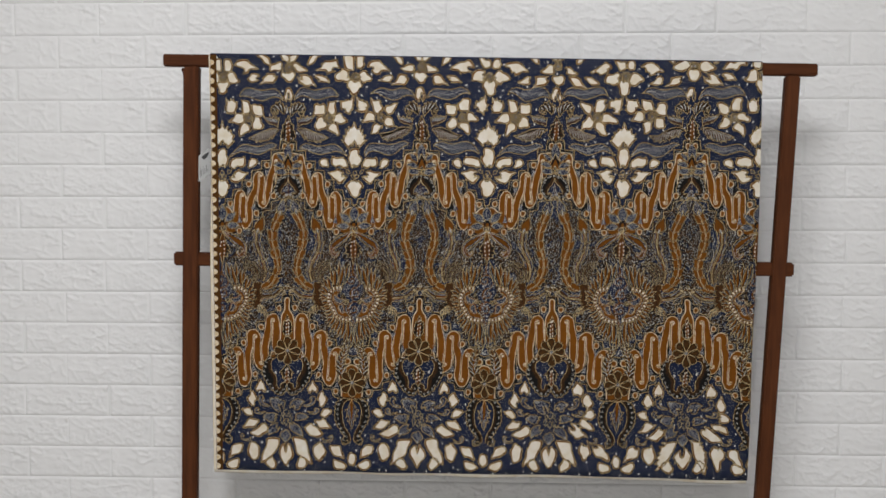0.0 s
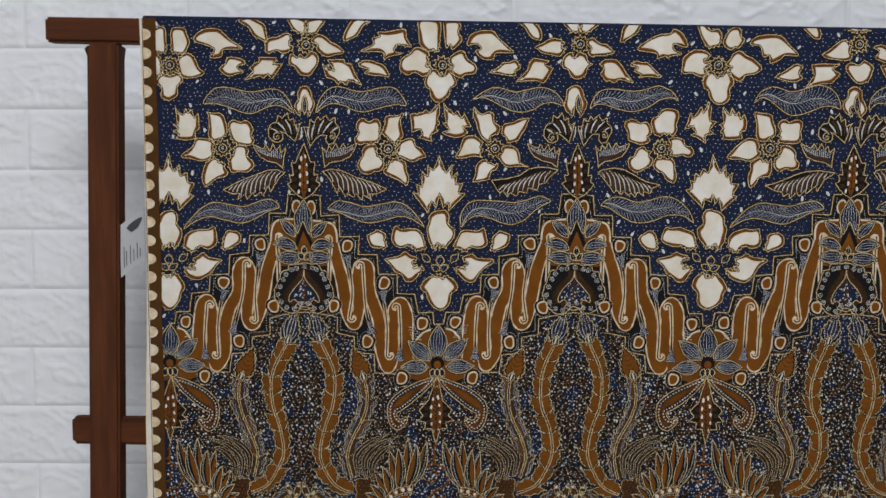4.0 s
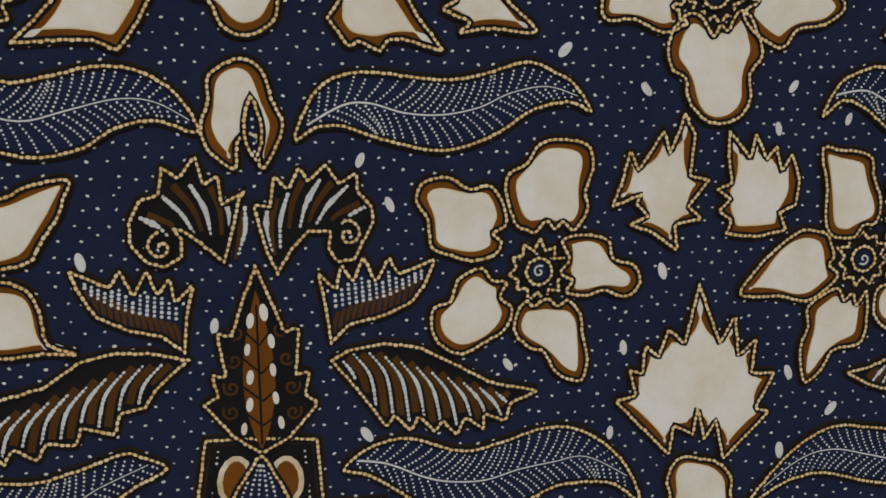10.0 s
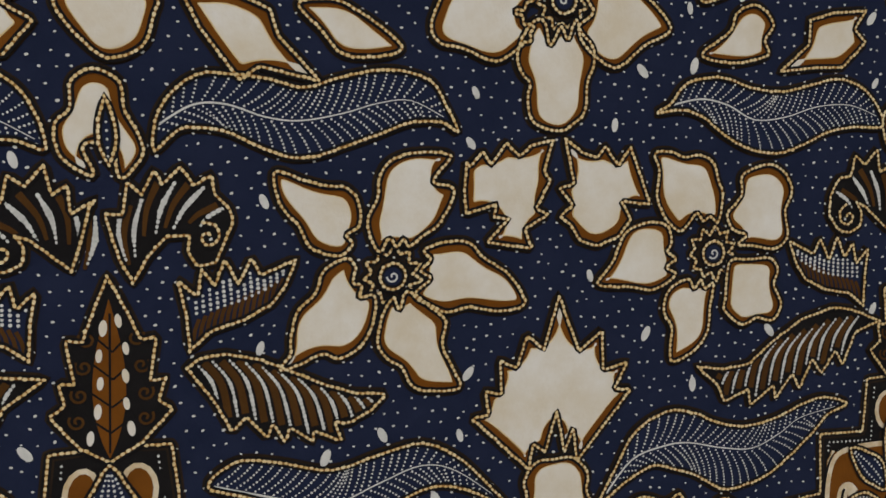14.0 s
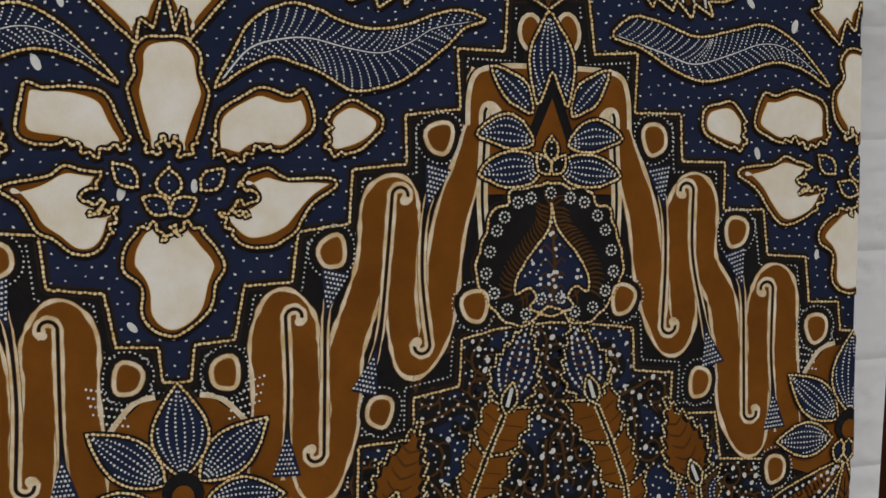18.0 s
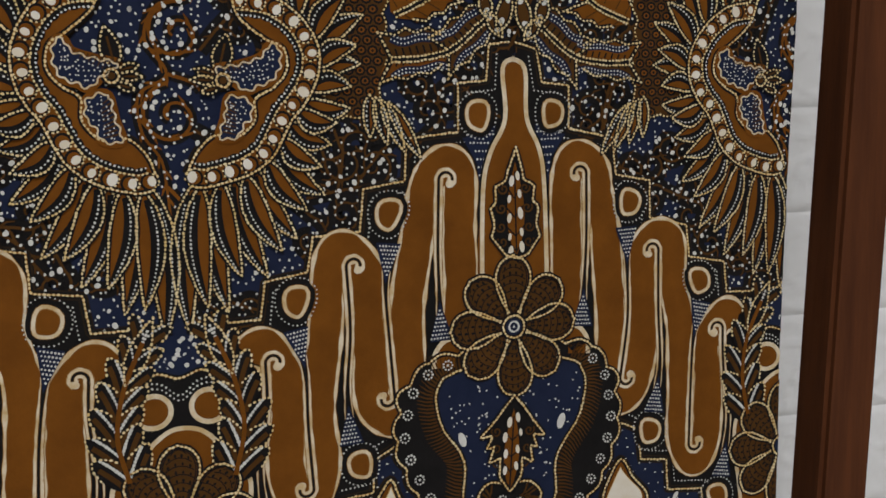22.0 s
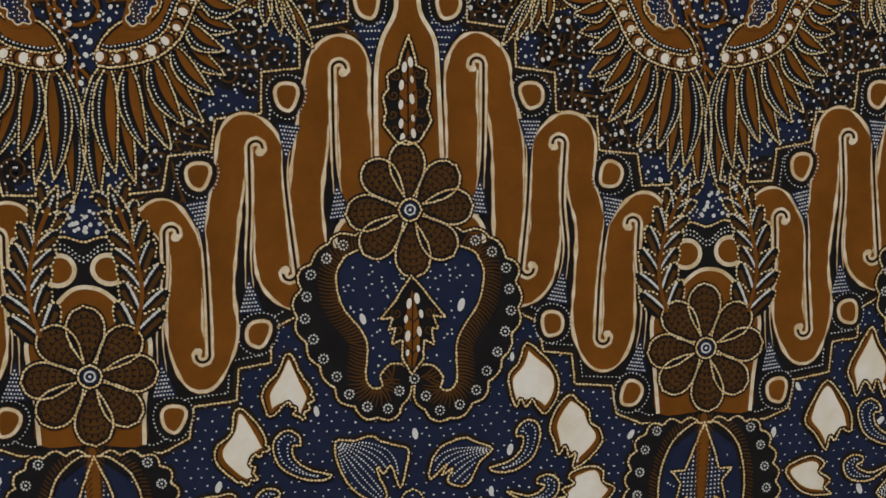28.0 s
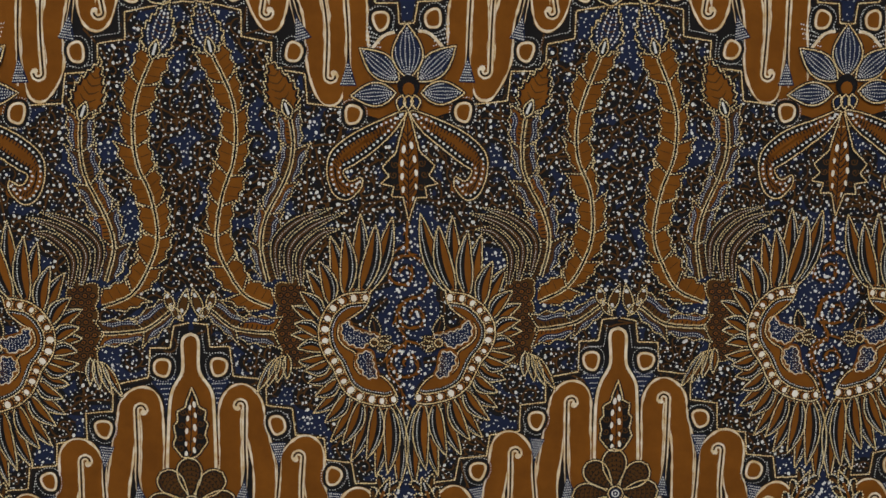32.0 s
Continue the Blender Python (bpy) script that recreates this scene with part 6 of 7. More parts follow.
    for o in (HEAD, CHIN):
        p = smooth(put_on(o, u, s), 5)
        sh.fill(inset(p, -0.0022), BROWN, 13, True)
        q, d = even(p, 0.0010)
        p = q + np.stack([-d[:, 1], d[:, 0]], 1) * (0.0007 * np.sin(np.arange(len(q)) * 1.1))[:, None]
        sh.fill(p, NAVY, 14, True)
        sh.stroke(p, 0.0008, IVORY, 15)
        g = put_on(np.stack(np.meshgrid(np.arange(25, 48, 2.1), np.arange(960, 1005, 2.0)), -1).reshape(-1, 2) + np.random.normal(0, 0.45, (253, 2)), u, s)
        g = g[inside(g, inset(p, 0.0012))]
        sh.dots(g, 0.00044, WHITE, 16)
    for k in range(9):
        sh.stroke(put_on([(24 + 1.9 * k, 992.5 + 0.5 * k), (26 + 1.9 * k, 988 + 0.9 * k)], u, s), np.array([0.0009, 0.0003]), DARK, 15, False)
        sh.stroke(put_on([(25 - 0.2 * k, 977 - 1.9 * k), (29.5, 974 - 1.7 * k)], u, s), np.array([0.0009, 0.0003]), DARK, 15, False)
    t = np.linspace(0, 2 * math.pi, 14, endpoint=False)
    c = put_on(mm(24, 986), u, s)[0] + np.stack([np.cos(t), np.sin(t)], 1) * 0.0031
    sh.fill(c, DARK, 14, True)
    sh.beads(c, layer=16, step=0.0019)
    for o, c, w in (((22, 989), (27, 1007), 0.0085), ((21, 988), (12, 991), 0.0040), ((21, 986), (10, 986), 0.0040), ((22, 983), (14, 980), 0.0036)):
        q, mid = lens(put_on(mm(*o), u, s)[0], put_on(mm(*c), u, s)[0], w, 9)
        sh.fill(q, BLACK, 12, True)
        sh.stroke(mid[1:-2], 0.0010, DARK, 13, False)
        sh.beads(q, layer=14, step=0.0020, r=0.00052)
    sh.put("bird_form", "small navy bird-like form with white dots")
    sh = Sheet()
    p = smooth(put_on(LUMP, u, s), 5)
    q, d = even(p, 0.0010)
    p = q + np.stack([-d[:, 1], d[:, 0]], 1) * (-np.sign(area(p)) * 0.0020 * np.abs(np.sin(np.linspace(0, math.pi * 14, len(q), endpoint=False))))[:, None]
    sh.fill(inset(p, -0.0010), BLACK, 1.4, True)
    sh.fill(p, DARK, 1.9, True)
    t = np.linspace(0, 2 * math.pi, 8, endpoint=False)
    for z in np.arange(968, 1036, 5.0):
        for a in np.arange(70, 106, 5.6):
            c = put_on(mm(a + 2.8 * (round((z - 968) / 5.0) % 2), z), u, s)
            if inside(c, inset(p, 0.0022)).all():
                sh.fill(c + np.stack([np.cos(t), np.sin(t) * 0.9], 1) * 0.0021, BROWN, 2.3)
                sh.stroke(c + np.stack([np.cos(t), np.sin(t) * 0.9], 1) * 0.0022, 0.0011, BLACK, 2.5)
                sh.dots(c, 0.0008, BLACK, 2.5)
    q, d = even(p, 0.0021)
    sh.dots(q, 0.00050, GOLD, 2.6, d, 1.3)
    sh.put("shoulder", "dark brown scaly shoulder of a wing")
    sh = Sheet()
    for o, k in ((PLUME_1, 2), (PLUME_1, -8), (PLUME_2, -8)):
        line = smooth(put_on([(a + k, z - abs(k) * 0.7 + 3) for a, z in o], u, s), 6, False)
        w = 0.0080 * np.sin(np.linspace(0.35, 3.1, len(line)))
        sh.stroke(line, w, BLACK, 9, False)
        sh.stroke(line, w * 0.40, DARK, 9.5, False)
        n = normals(line, False)
        sh.dots(even(line, 0.0018, False)[0], 0.00042, WHITE, 10)
        for j in (-1, 1):
            sh.beads(line + n * (w / 2 * j)[:, None], False, layer=11, step=0.0021, r=0.0005)
    sh.put("plume", "curved navy plume with dotted lines")
    sh = Sheet()
    line = smooth(put_on([(102, 994), (117, 995), (133, 999), (147, 1010), (155, 1017)], u, s), 8, False)
    blade(sh, line, 0.0125, 0.0165, DARK, True)
    for o, c, w in (((158, 1008), (164, 1030), 0.008), ((152, 1014), (148, 1028), 0.007), ((160, 1006), (150, 1018), 0.006)):
        q, mid = lens(put_on(mm(*o), u, s)[0], put_on(mm(*c), u, s)[0], w, 9)
        sh.fill(q, DARK, 9, True)
        sh.dots(even(mid[2:-2], 0.0046, False)[0], 0.0013, WHITE, 11, None, 1.4)
        sh.beads(q, layer=12, step=0.0019, r=0.00058)
    for k in range(4):
        feather(sh, put_on(mm(92 + 3 * k, 976 - k), u, s)[0], put_on(mm(92 + 8 * k, 956 - 3 * k), u, s)[0], 0.0065)
    sh.put("leaf_spray", "spray of small dark dotted leaves")

# -- lower band flowers --
def round_flower(u, c, name, label):
    sh = Sheet()
    t = np.linspace(0, 2 * math.pi, 16, endpoint=False)
    ring = np.stack([np.cos(t), np.sin(t)], 1)
    sh.fill(c + ring * 0.0058, NAVY, 13)
    sh.beads(c + ring * 0.0058, layer=15, step=0.0018)
    sh.dots(c + ring * 0.0026, 0.0006, WHITE, 15)
    sh.dots(c[None], 0.0008, WHITE, 15)
    core = sh.put(name, label)
    for k in range(8):
        sh = Sheet()
        t = math.pi / 2 + k * math.pi / 4 + 0.05 * math.sin(3 * k + u)
        d = np.array([math.cos(t), math.sin(t)])
        p, mid = lens(c + d * 0.0045, c + d * (0.0365 if k in (0, 4) else 0.034), 0.0190, 17, 0, 0.50, 1.55)
        sh.fill(p, BROWN, 9, True)
        sh.fill(inset(p, 0.0017), DARK, 9.5)
        sh.stroke(inset(p, 0.0019), 0.0006, BLACK, 10)
        e = np.array([-d[1], d[0]])
        for j in range(3, 16, 2):
            half = np.linalg.norm(p[j] - mid[j]) * 0.72
            row = mid[j] + e * np.linspace(-half, half, 5)[:, None] - d * (np.linspace(-1, 1, 5) ** 2 * 0.0026)[:, None]
            sh.stroke(row, 0.0005, BLACK, 10, False)
            sh.dots(row[:-1] * 0.5 + row[1:] * 0.5 + d * 0.0012, 0.00062, BLACK, 11, np.tile(d, (4, 1)), 1.5)
        sh.beads(p, layer=12)
        sh.put("petal", "", core)


def rings(sh, p, gap, layer=11, keep=None):
    t = np.linspace(0, 2 * math.pi, 9, endpoint=False)
    for c in even(p, gap)[0]:
        if keep is None or keep(c):
            sh.dots(c + np.stack([np.cos(t), np.sin(t)], 1) * 0.0023, 0.0006, WHITE, layer)
            sh.dots(c[None], 0.0007, WHITE, layer)


for u in PEAKS:
    sh = Sheet()
    p = smooth(put_on(both(SPIKE), u), 4)
    sh.fill(p, BROWN, 5)
    line = smooth(put_on(SPIKE, u), 5, False)
    for s in (-1, 1):
        line = smooth(put_on(SPIKE, u, s), 5, False)
        sh.stroke(line, 0.0044, BLACK, 4, False)
        sh.stroke(line, 0.0023, IVORY, 6, False)
    sh.fill(put_on(both([(0, 890), (18, 890), (21, 850), (0, 846)]), u), BROWN, 5)
    for s in (-1, 1):
        sh.fill(put_on([(11, 964), (14, 946), (18, 926), (21, 946), (29, 958)], u, s), NAVY, 3.4)
        for k in range(7):
            z = 960 - 4.0 * k
            row = np.stack([np.arange(12.5 + k * 0.9, 26.5 - k * 1.4, 1.9), np.full(len(np.arange(12.5 + k * 0.9, 26.5 - k * 1.4, 1.9)), z)], 1)
            if len(row):
                sh.dots(put_on(row, u, s), 0.00056, WHITE, 3.8)
        hook = smooth(put_on([(41, 843), (41, 851), (37, 857), (31, 859)], u, s), 6, False)
        sh.fill(np.concatenate([hook, put_on([(30, 843)], u, s)]), BROWN, 6)
        sh.stroke(hook, 0.0024, IVORY, 7, False)
    curl_leaf(sh, SPIKE_LEAF, u, 897, 953, [(1.6, 938), (2.8, 929), (3.0, 919), (3.2, 909), (3.0, 901)], [(6, 933), (7, 923), (7.5, 913), (7, 905)], 7)
    sh.put("spike", "tall brown spike with an ivory edge and a small leaf")
    sh = Sheet()
    plain = smooth(put_on(both([(0, 850)] + HEART_OUT), u), 4)
    out = scallop(plain, 0.0026, 26)
    sh.fill(out, BLACK, 6, True)
    inner = smooth(put_on(both([(0, 846)] + HEART_IN), u), 5)
    sh.fill(inner, NAVY, 7)
    q, d = even(inset(inner, -0.0046), 0.0019)
    n = np.stack([-d[:, 1], d[:, 0]], 1) * np.sign(area(inner))
    for c, k, way in zip(q, n, d):
        if abs(c[0] - put_on(mm(0, c[1] * 1000), u)[0][0]) > 0.009 and c[1] < 0.846:
            sh.stroke(np.array([c + k * 0.0045, c - k * 0.0005 + way * 0.0008, c - k * 0.0052 + way * 0.0028]), np.array([0.0013, 0.0009, 0.0004]), DARK, 8, False)
    sh.beads(inner, layer=9)
    sh.beads(out, layer=9)
    rings(sh, inset(plain, 0.0036), 0.0118, 9, lambda c: c[1] < 0.845)
    g = put_on(np.random.uniform((-40, 768), (40, 838), (210, 2)), u)
    g = g[inside(g, inset(inner, 0.003))]
    sh.dots(g[:-3], 0.00055, WHITE, 8)
    for s in (-1, 1):
        sh.dots(put_on(mm(s * 27, 806 + 3 * s), u), 0.0019, WHITE, 8, np.array([[0.3 * s, 0.95]]), 2.0)
    curl_leaf(sh, B_LEAF, u, 774, 824, [(2.2, 812), (4.2, 804), (3.2, 795), (3.0, 786)], [(9, 806), (8.5, 797), (7, 789)], 9)
    sh.put("black_heart", "black scalloped heart with a blue middle and white rings")
    round_flower(u, put_on(mm(0, 860), u)[0], "round_flower", "dark brown eight-petalled flower edged in gold")

for u in VALLEYS:
    sh = Sheet()
    p = smooth(put_on(both(W_ARCH + [(0, 744)]), u), 4)
    sh.fill(inset(p, -0.0018), BLACK, 5, True)
    sh.fill(p, BROWN, 6)
    sh.stroke(smooth(put_on([(-a, z) for a, z in W_ARCH[1:][::-1]] + W_ARCH, u), 5, False), 0.0022, IVORY, 7, False)
    sh.fill(put_on(both([(0, 866), (18, 864), (26, 846), (20, 822), (0, 826)]), u), BLACK, 5)
    for k in (0, 2.4):
        sh.dots(even(smooth(put_on([(-22, 842 - k), (-15, 846 - k), (-8, 845 - k), (0, 839 - k), (8, 845 - k), (15, 846 - k), (22, 842 - k)], u), 5, False), 0.0021, False)[0], 0.00055, WHITE, 8)
    sh.fill(put_on(both([(0, 868), (15, 866), (17, 851), (9, 850), (0, 847)]), u), NAVY, 6)
    g = put_on(np.random.uniform((-14, 852), (14, 867), (40, 2)), u)
    sh.dots(g, np.random.choice([0.0005, 0.0011], 40), WHITE, 7)
    sh.beads(smooth(put_on([(-20, 848), (-10, 850), (0, 847), (10, 850), (20, 848)], u), 5, False), False, layer=8)
    t = np.linspace(-2.2, 1.9, 16)
    for s in (-1, 1):
        o = put_on(np.stack([s * (12.5 - 8 * np.cos(t)), 833 + 7.5 * np.sin(t)], 1), u)
        sh.fill(np.concatenate([o, put_on([(s * 24, 838), (s * 24, 826)], u)]), BROWN, 6)
        sh.stroke(o, 0.0024, IVORY, 8, False)
    sh.put("arch", "brown arch with two ivory eyes")
    round_flower(u, put_on(mm(0, 780), u)[0], "round_flower", "dark brown eight-petalled flower edged in gold")
    for s in (-1, 1):
        sh = Sheet()
        stem = smooth(put_on(LAUREL, u, s), 8, False)
        q, d = even(stem, 0.0096, False)
        for i in range(len(q)):
            e = np.array([-d[i][1], d[i][0]])
            grow = 1.0 - 0.35 * i / len(q)
            for k in (-1, 1):
                tip = q[i] + d[i] * 0.0155 * grow + e * k * 0.0130 * grow
                p, mid = lens(q[i] - d[i] * 0.003, tip, 0.0115 * grow, 11, -0.0008 * k, 0.6)
                sh.fill(p, BLACK, 9 + 0.3 * (k > 0), True)
                side = p[2:9] if k > 0 else p[-9:-2]
                w, wd = even(mid[2:-1] + d[i] * 0.0019 - e * k * 0.0010, 0.0015, False)
                sh.dots(w[:-1], 0.00085 * grow, WHITE, 11, wd[:-1], 1.25)
                sh.stroke(mid[:-2] - d[i] * 0.0016 * grow + e * k * 0.0012, 0.0024, DARK, 10, False)
                sh.beads(np.concatenate([p[6:11], p[11:15]]), False, layer=12, step=0.0020, r=0.0006, back=None)
        p, mid = lens(stem[-8], stem[-1] + d[-1] * 0.012, 0.0095, 11)
        sh.fill(p, BLACK, 11, True)
        sh.dots(even(mid[3:-2], 0.0016, False)[0], 0.0008, WHITE, 12)
        sh.beads(p, layer=13, step=0.0020, r=0.0006, back=None)
        sh.stroke(stem, 0.0022, BROWN, 13, False)
        sh.put("laurel_sprig", "dark laurel sprig with white stripes")
    sh = Sheet()
    for s in (-1, 1):
        ring = smooth(put_on(LAMP_OUT, u, s), 4)
        sh.fill(ring, BLACK, 5, True)
    inner = smooth(put_on(both(LAMP_IN), u), 4)
    sh.fill(inner, NAVY, 4, True)
    sh.fill(put_on(both([(0, 743), (26, 742), (31, 737), (16, 726), (0, 738)]), u), BLACK, 7.5, True)
    for s in (-1, 1):
        edge = smooth(put_on([(3, 738)] + LAMP_OUT[1:12], u, s), 6, False)
        q, d = even(edge, 0.0011, False)
        nn = np.stack([-d[:, 1], d[:, 0]], 1) * s
        lobes = 0.0030 * np.abs(np.sin(np.linspace(0, math.pi * 15, len(q))))
        sh.beads(q + nn * lobes[:, None], False, layer=9)
        sh.stroke(q + nn * 0.001, 0.004, BLACK, 6, False)
        rim = smooth(put_on(LAMP_OUT[12:] + [(8, 737), (2, 738)], u, s), 6, False)
        sh.beads(rim, False, layer=9)
        q, d = even(rim, 0.0020, False)
        nn = np.stack([-d[:, 1], d[:, 0]], 1)
        sh.dots(q + nn * 0.0034 * -s, 0.0005, DARK, 8, nn * 0.9 + d * 0.35, 5.5)
        t = np.linspace(0.4, 5.4, 16)
        knob = put_on(mm(15, 629), u, s) + np.stack([s * np.cos(t), -np.sin(t)], 1) * (0.0085 - 0.0012 * t)[:, None]
        sh.stroke(knob, 0.0040, BLACK, 7, False)
        sh.beads(knob, False, layer=9)
        q, _ = even(edge[8:-10], 0.0115, False)
        t = np.linspace(0, 2 * math.pi, 9, endpoint=False)
        for c in q:
            c = c - (c - put_on(mm(0, c[1] * 1000), u)[0]) * 0.12
            sh.dots(c + np.stack([np.cos(t), np.sin(t)], 1) * 0.0022, 0.0006, WHITE, 9)
            sh.dots(c[None], 0.0007, WHITE, 9)
    leaf = even(put_on(both(LAMP_LEAF), u), 0.0018)[0]
    g = put_on(np.stack(np.meshgrid(np.arange(-17, 18, 2.3), np.arange(662, 735, 2.3)), -1).reshape(-1, 2), u)
    sh.dots(g[inside(g, inset(leaf, 0.0015))], 0.0006, WHITE, 7)
    sh.fill(lens(put_on(mm(0, 748), u)[0], put_on(mm(0, 684), u)[0], 0.0075, 11)[0], BROWN, 8.4)
    for k in range(22):
        for s in (-1, 1):
            sh.stroke(put_on([(s * 2, 742 - 3 * k), (s * (5.4 - 0.1 * k), 738 - 3 * k)], u), np.array([0.0012, 0.0004]), DARK, 8.6, False)
    g = put_on(np.random.uniform((-24, 645), (24, 735), (120, 2)), u)
    sh.dots(g[inside(g, inset(inner, 0.003)) & ~inside(g, inset(leaf, -0.002))], 0.0005, WHITE, 7)
    sh.beads(leaf, layer=9)
    sh.put("lamp_motif", "black scalloped lamp shape with a dotted leaf inside")

# -- bottom border --
for u in PEAKS:
    sh = Sheet()
    heart = put_on(mm(0, 690), u)[0]
    for o in OWN["lotus", 3, 1]:
        p = put_on(o, u)
        r = np.linalg.norm(p - heart, axis=1)
        tip = p[r.argmax()]
        dotted_leaf(sh, p, heart + (tip - heart) * 0.22, tip, 5)
    for a, z0, z1, w in ((0, 688, 669, 9), (11, 694, 673, 8), (-11, 694, 673, 8), (0, 711, 694, 13), (9, 703, 694, 8), (-9, 703, 694, 8)):
        q, mid = lens(put_on(mm(a, z0), u)[0], put_on(mm(a * 0.9, z1), u)[0], w / 1000, 11, 0, 0.7)
        sh.fill(q, NAVY, 9, True)
        sh.dots(even(mid[2:-2], 0.0019, False)[0], 0.0005, WHITE, 10)
        sh.beads(q, layer=11, step=0.0019, r=0.00058)
    sh.put("blue_lotus", "blue lotus with seven dotted leaves")
for k, o in enumerate((C_PET_1, C_PET_2, C_PET_3, C_PET_4, C_PET_5, C_PET_6, C_LOW)):
    single("cream_petal", "M", o, "cream petal with a ragged base", True, (20, 690) if o is not C_LOW else (40, 610), "cp" + str(k + 1) if k < 6 else "")
single("cream_leaf", "M", C_PET_8, "long cream leaf beside a blue lotus", True, (70, 610), "cp8")
single("cream_petal", "N", C_PET_7, "cream petal with a ragged base", True, (60, 640), "cp7")
single("cream_heart", "P", C_HEART, "cream heart-shaped leaf", True, None, "cheart")
single("bud", "V", C_BUD, "small cream bud above the hem")
single("cream_petal", "N", C_END, "cream petal above the hem")
for o, kind in ((SWIRL_1, SIDES), (SWIRL_2, SIDES), (SWIRL_3, VALLEY_SIDES)):
    for u, s in kind:
        sh = Sheet()
        p = smooth(put_on(o, u, s), 5)
        sh.fill(p, NAVY, 5, True)
        q = even(inset(p, 0.0026), 0.0020)[0]
        sh.dots(q[inside(q, inset(p, 0.0019))], 0.0005, WHITE, 7)
        sh.beads(p)
        sh.put("swirl", "small navy swirl with a dotted line")


# -- wax dots over the grounds, beside the motifs --
def free_of_motifs(q, gap=0.0012):
    ok = on_cloth(q)
    for p in TAKEN:
        lo, hi = p.min(0) - 0.002, p.max(0) + 0.002
        k = np.nonzero(ok & (q[:, 0] > lo[0]) & (q[:, 0] < hi[0]) & (q[:, 1] > lo[1]) & (q[:, 1] < hi[1]))[0]
        if len(k):
            ok[k[inside(q[k], inset(p, -gap))]] = False
    return q[ok]


def field(step, lo, hi, shake):
    g = np.stack(np.meshgrid(np.arange(0.02, 1.35, step), np.arange(lo, hi, step * 0.87)), -1)
    g[1::2, :, 0] += step / 2
    g = g.reshape(-1, 2)
    return g + np.random.normal(0, shake, g.shape)


def in_middle(q):
    """Whether a place lies in the field between the two flame bands."""
    a = np.abs((q[:, 0] - column_axis(0, q[:, 1])) / 0.3312 % 1.0)
    a = np.minimum(a, 1 - a) * 331.2
    h = np.array([p for p in STEP_UNDER], float)
    l = np.array([p for p in STEP_LOW], float)
    return (q[:, 1] * 1000 < np.interp(a, h[:, 0], h[:, 1])) & (q[:, 1] * 1000 > np.interp(a, l[:, 0], l[:, 1]))


def dot_part(name, q, r, label, long=1.0, d=None):
    sh = Sheet()
    sh.dots(q, r, WHITE, 3, d, long)
    ob = sh.put(name, label)
    if ob:
        tagged(ob, kind="stuff")


g = field(0.0060, 0.545, 1.6, 0.0008)
g = free_of_motifs(g)
mid = in_middle(g)
g = g[~mid]
ang = np.random.normal(0.0, 0.35, len(g))
dot_part("wax_dots", g, np.random.uniform(0.00034, 0.00050, len(g)), "fine white wax dots scattered over navy ground", 1.45, np.stack([np.cos(ang), np.sin(ang)], 1))
h = free_of_motifs(field(0.0044, 0.86, 1.25, 0.0011), 0.0006)
h = h[in_middle(h)]
ang = np.random.normal(1.57, 0.7, len(h))
dot_part("wax_dots", h, np.where(np.random.rand(len(h)) < 0.17, np.random.uniform(0.0008, 0.0012, len(h)), np.random.uniform(0.00042, 0.00060, len(h))), "dense white wax dots of mixed size", 1.25, np.stack([np.cos(ang), np.sin(ang)], 1))
seeds = free_of_motifs(field(0.030, 0.55, 1.6, 0.006), 0.0035)
seeds = seeds[~in_middle(seeds)]
ang = np.random.uniform(0.7, 2.3, len(seeds))
dot_part("wax_seed_ground", seeds, 0.00150, "small white seed shapes on navy ground", 2.0, np.stack([np.cos(ang), np.sin(ang)], 1))

# brown tendrils in the middle field
sh = Sheet()
roots = free_of_motifs(field(0.0180, 0.88, 1.24, 0.004), 0.0)
roots = roots[in_middle(roots)]
for u in VALLEYS:
    heart = put_on(mm(0, 1000), u)[0]
    roots = roots[(np.abs(roots[:, 0] - heart[0]) > 0.027) | (np.abs(roots[:, 1] - 1.005) > 0.075)]
for c in roots:
    k, a0 = np.random.choice([-1, 1]), np.random.uniform(0, 6.3)
    line = curl(c, np.random.uniform(0.0075, 0.0105), np.random.uniform(0.9, 1.35), a0, k, 22)
    out = line[0] + (line[0] - line[2]) * np.array([[3.6], [1.8]]) + (line[0] - c) * np.array([[0.35], [0.12]])
    line = np.concatenate([out, line])
    sh.stroke(line, 0.0080, BLACK, 1, False)
    sh.stroke(line, np.linspace(0.0014, 0.0008, len(line)), DARK, 2, False)
    for j in (1, 5, 9, 13):
        w = line[j] - c
        w = w / max(np.linalg.norm(w), 1e-6) * 0.0042
        g = np.array([-w[1], w[0]]) * k
        sh.stroke(np.array([line[j], line[j] + w * 0.6 - g * 0.3, line[j] + w - g]), np.array([0.0011, 0.0009, 0.0005]), DARK, 2, False)
tagged(sh.put("tendril_ground", "brown curling tendrils on dark ground"), kind="stuff")

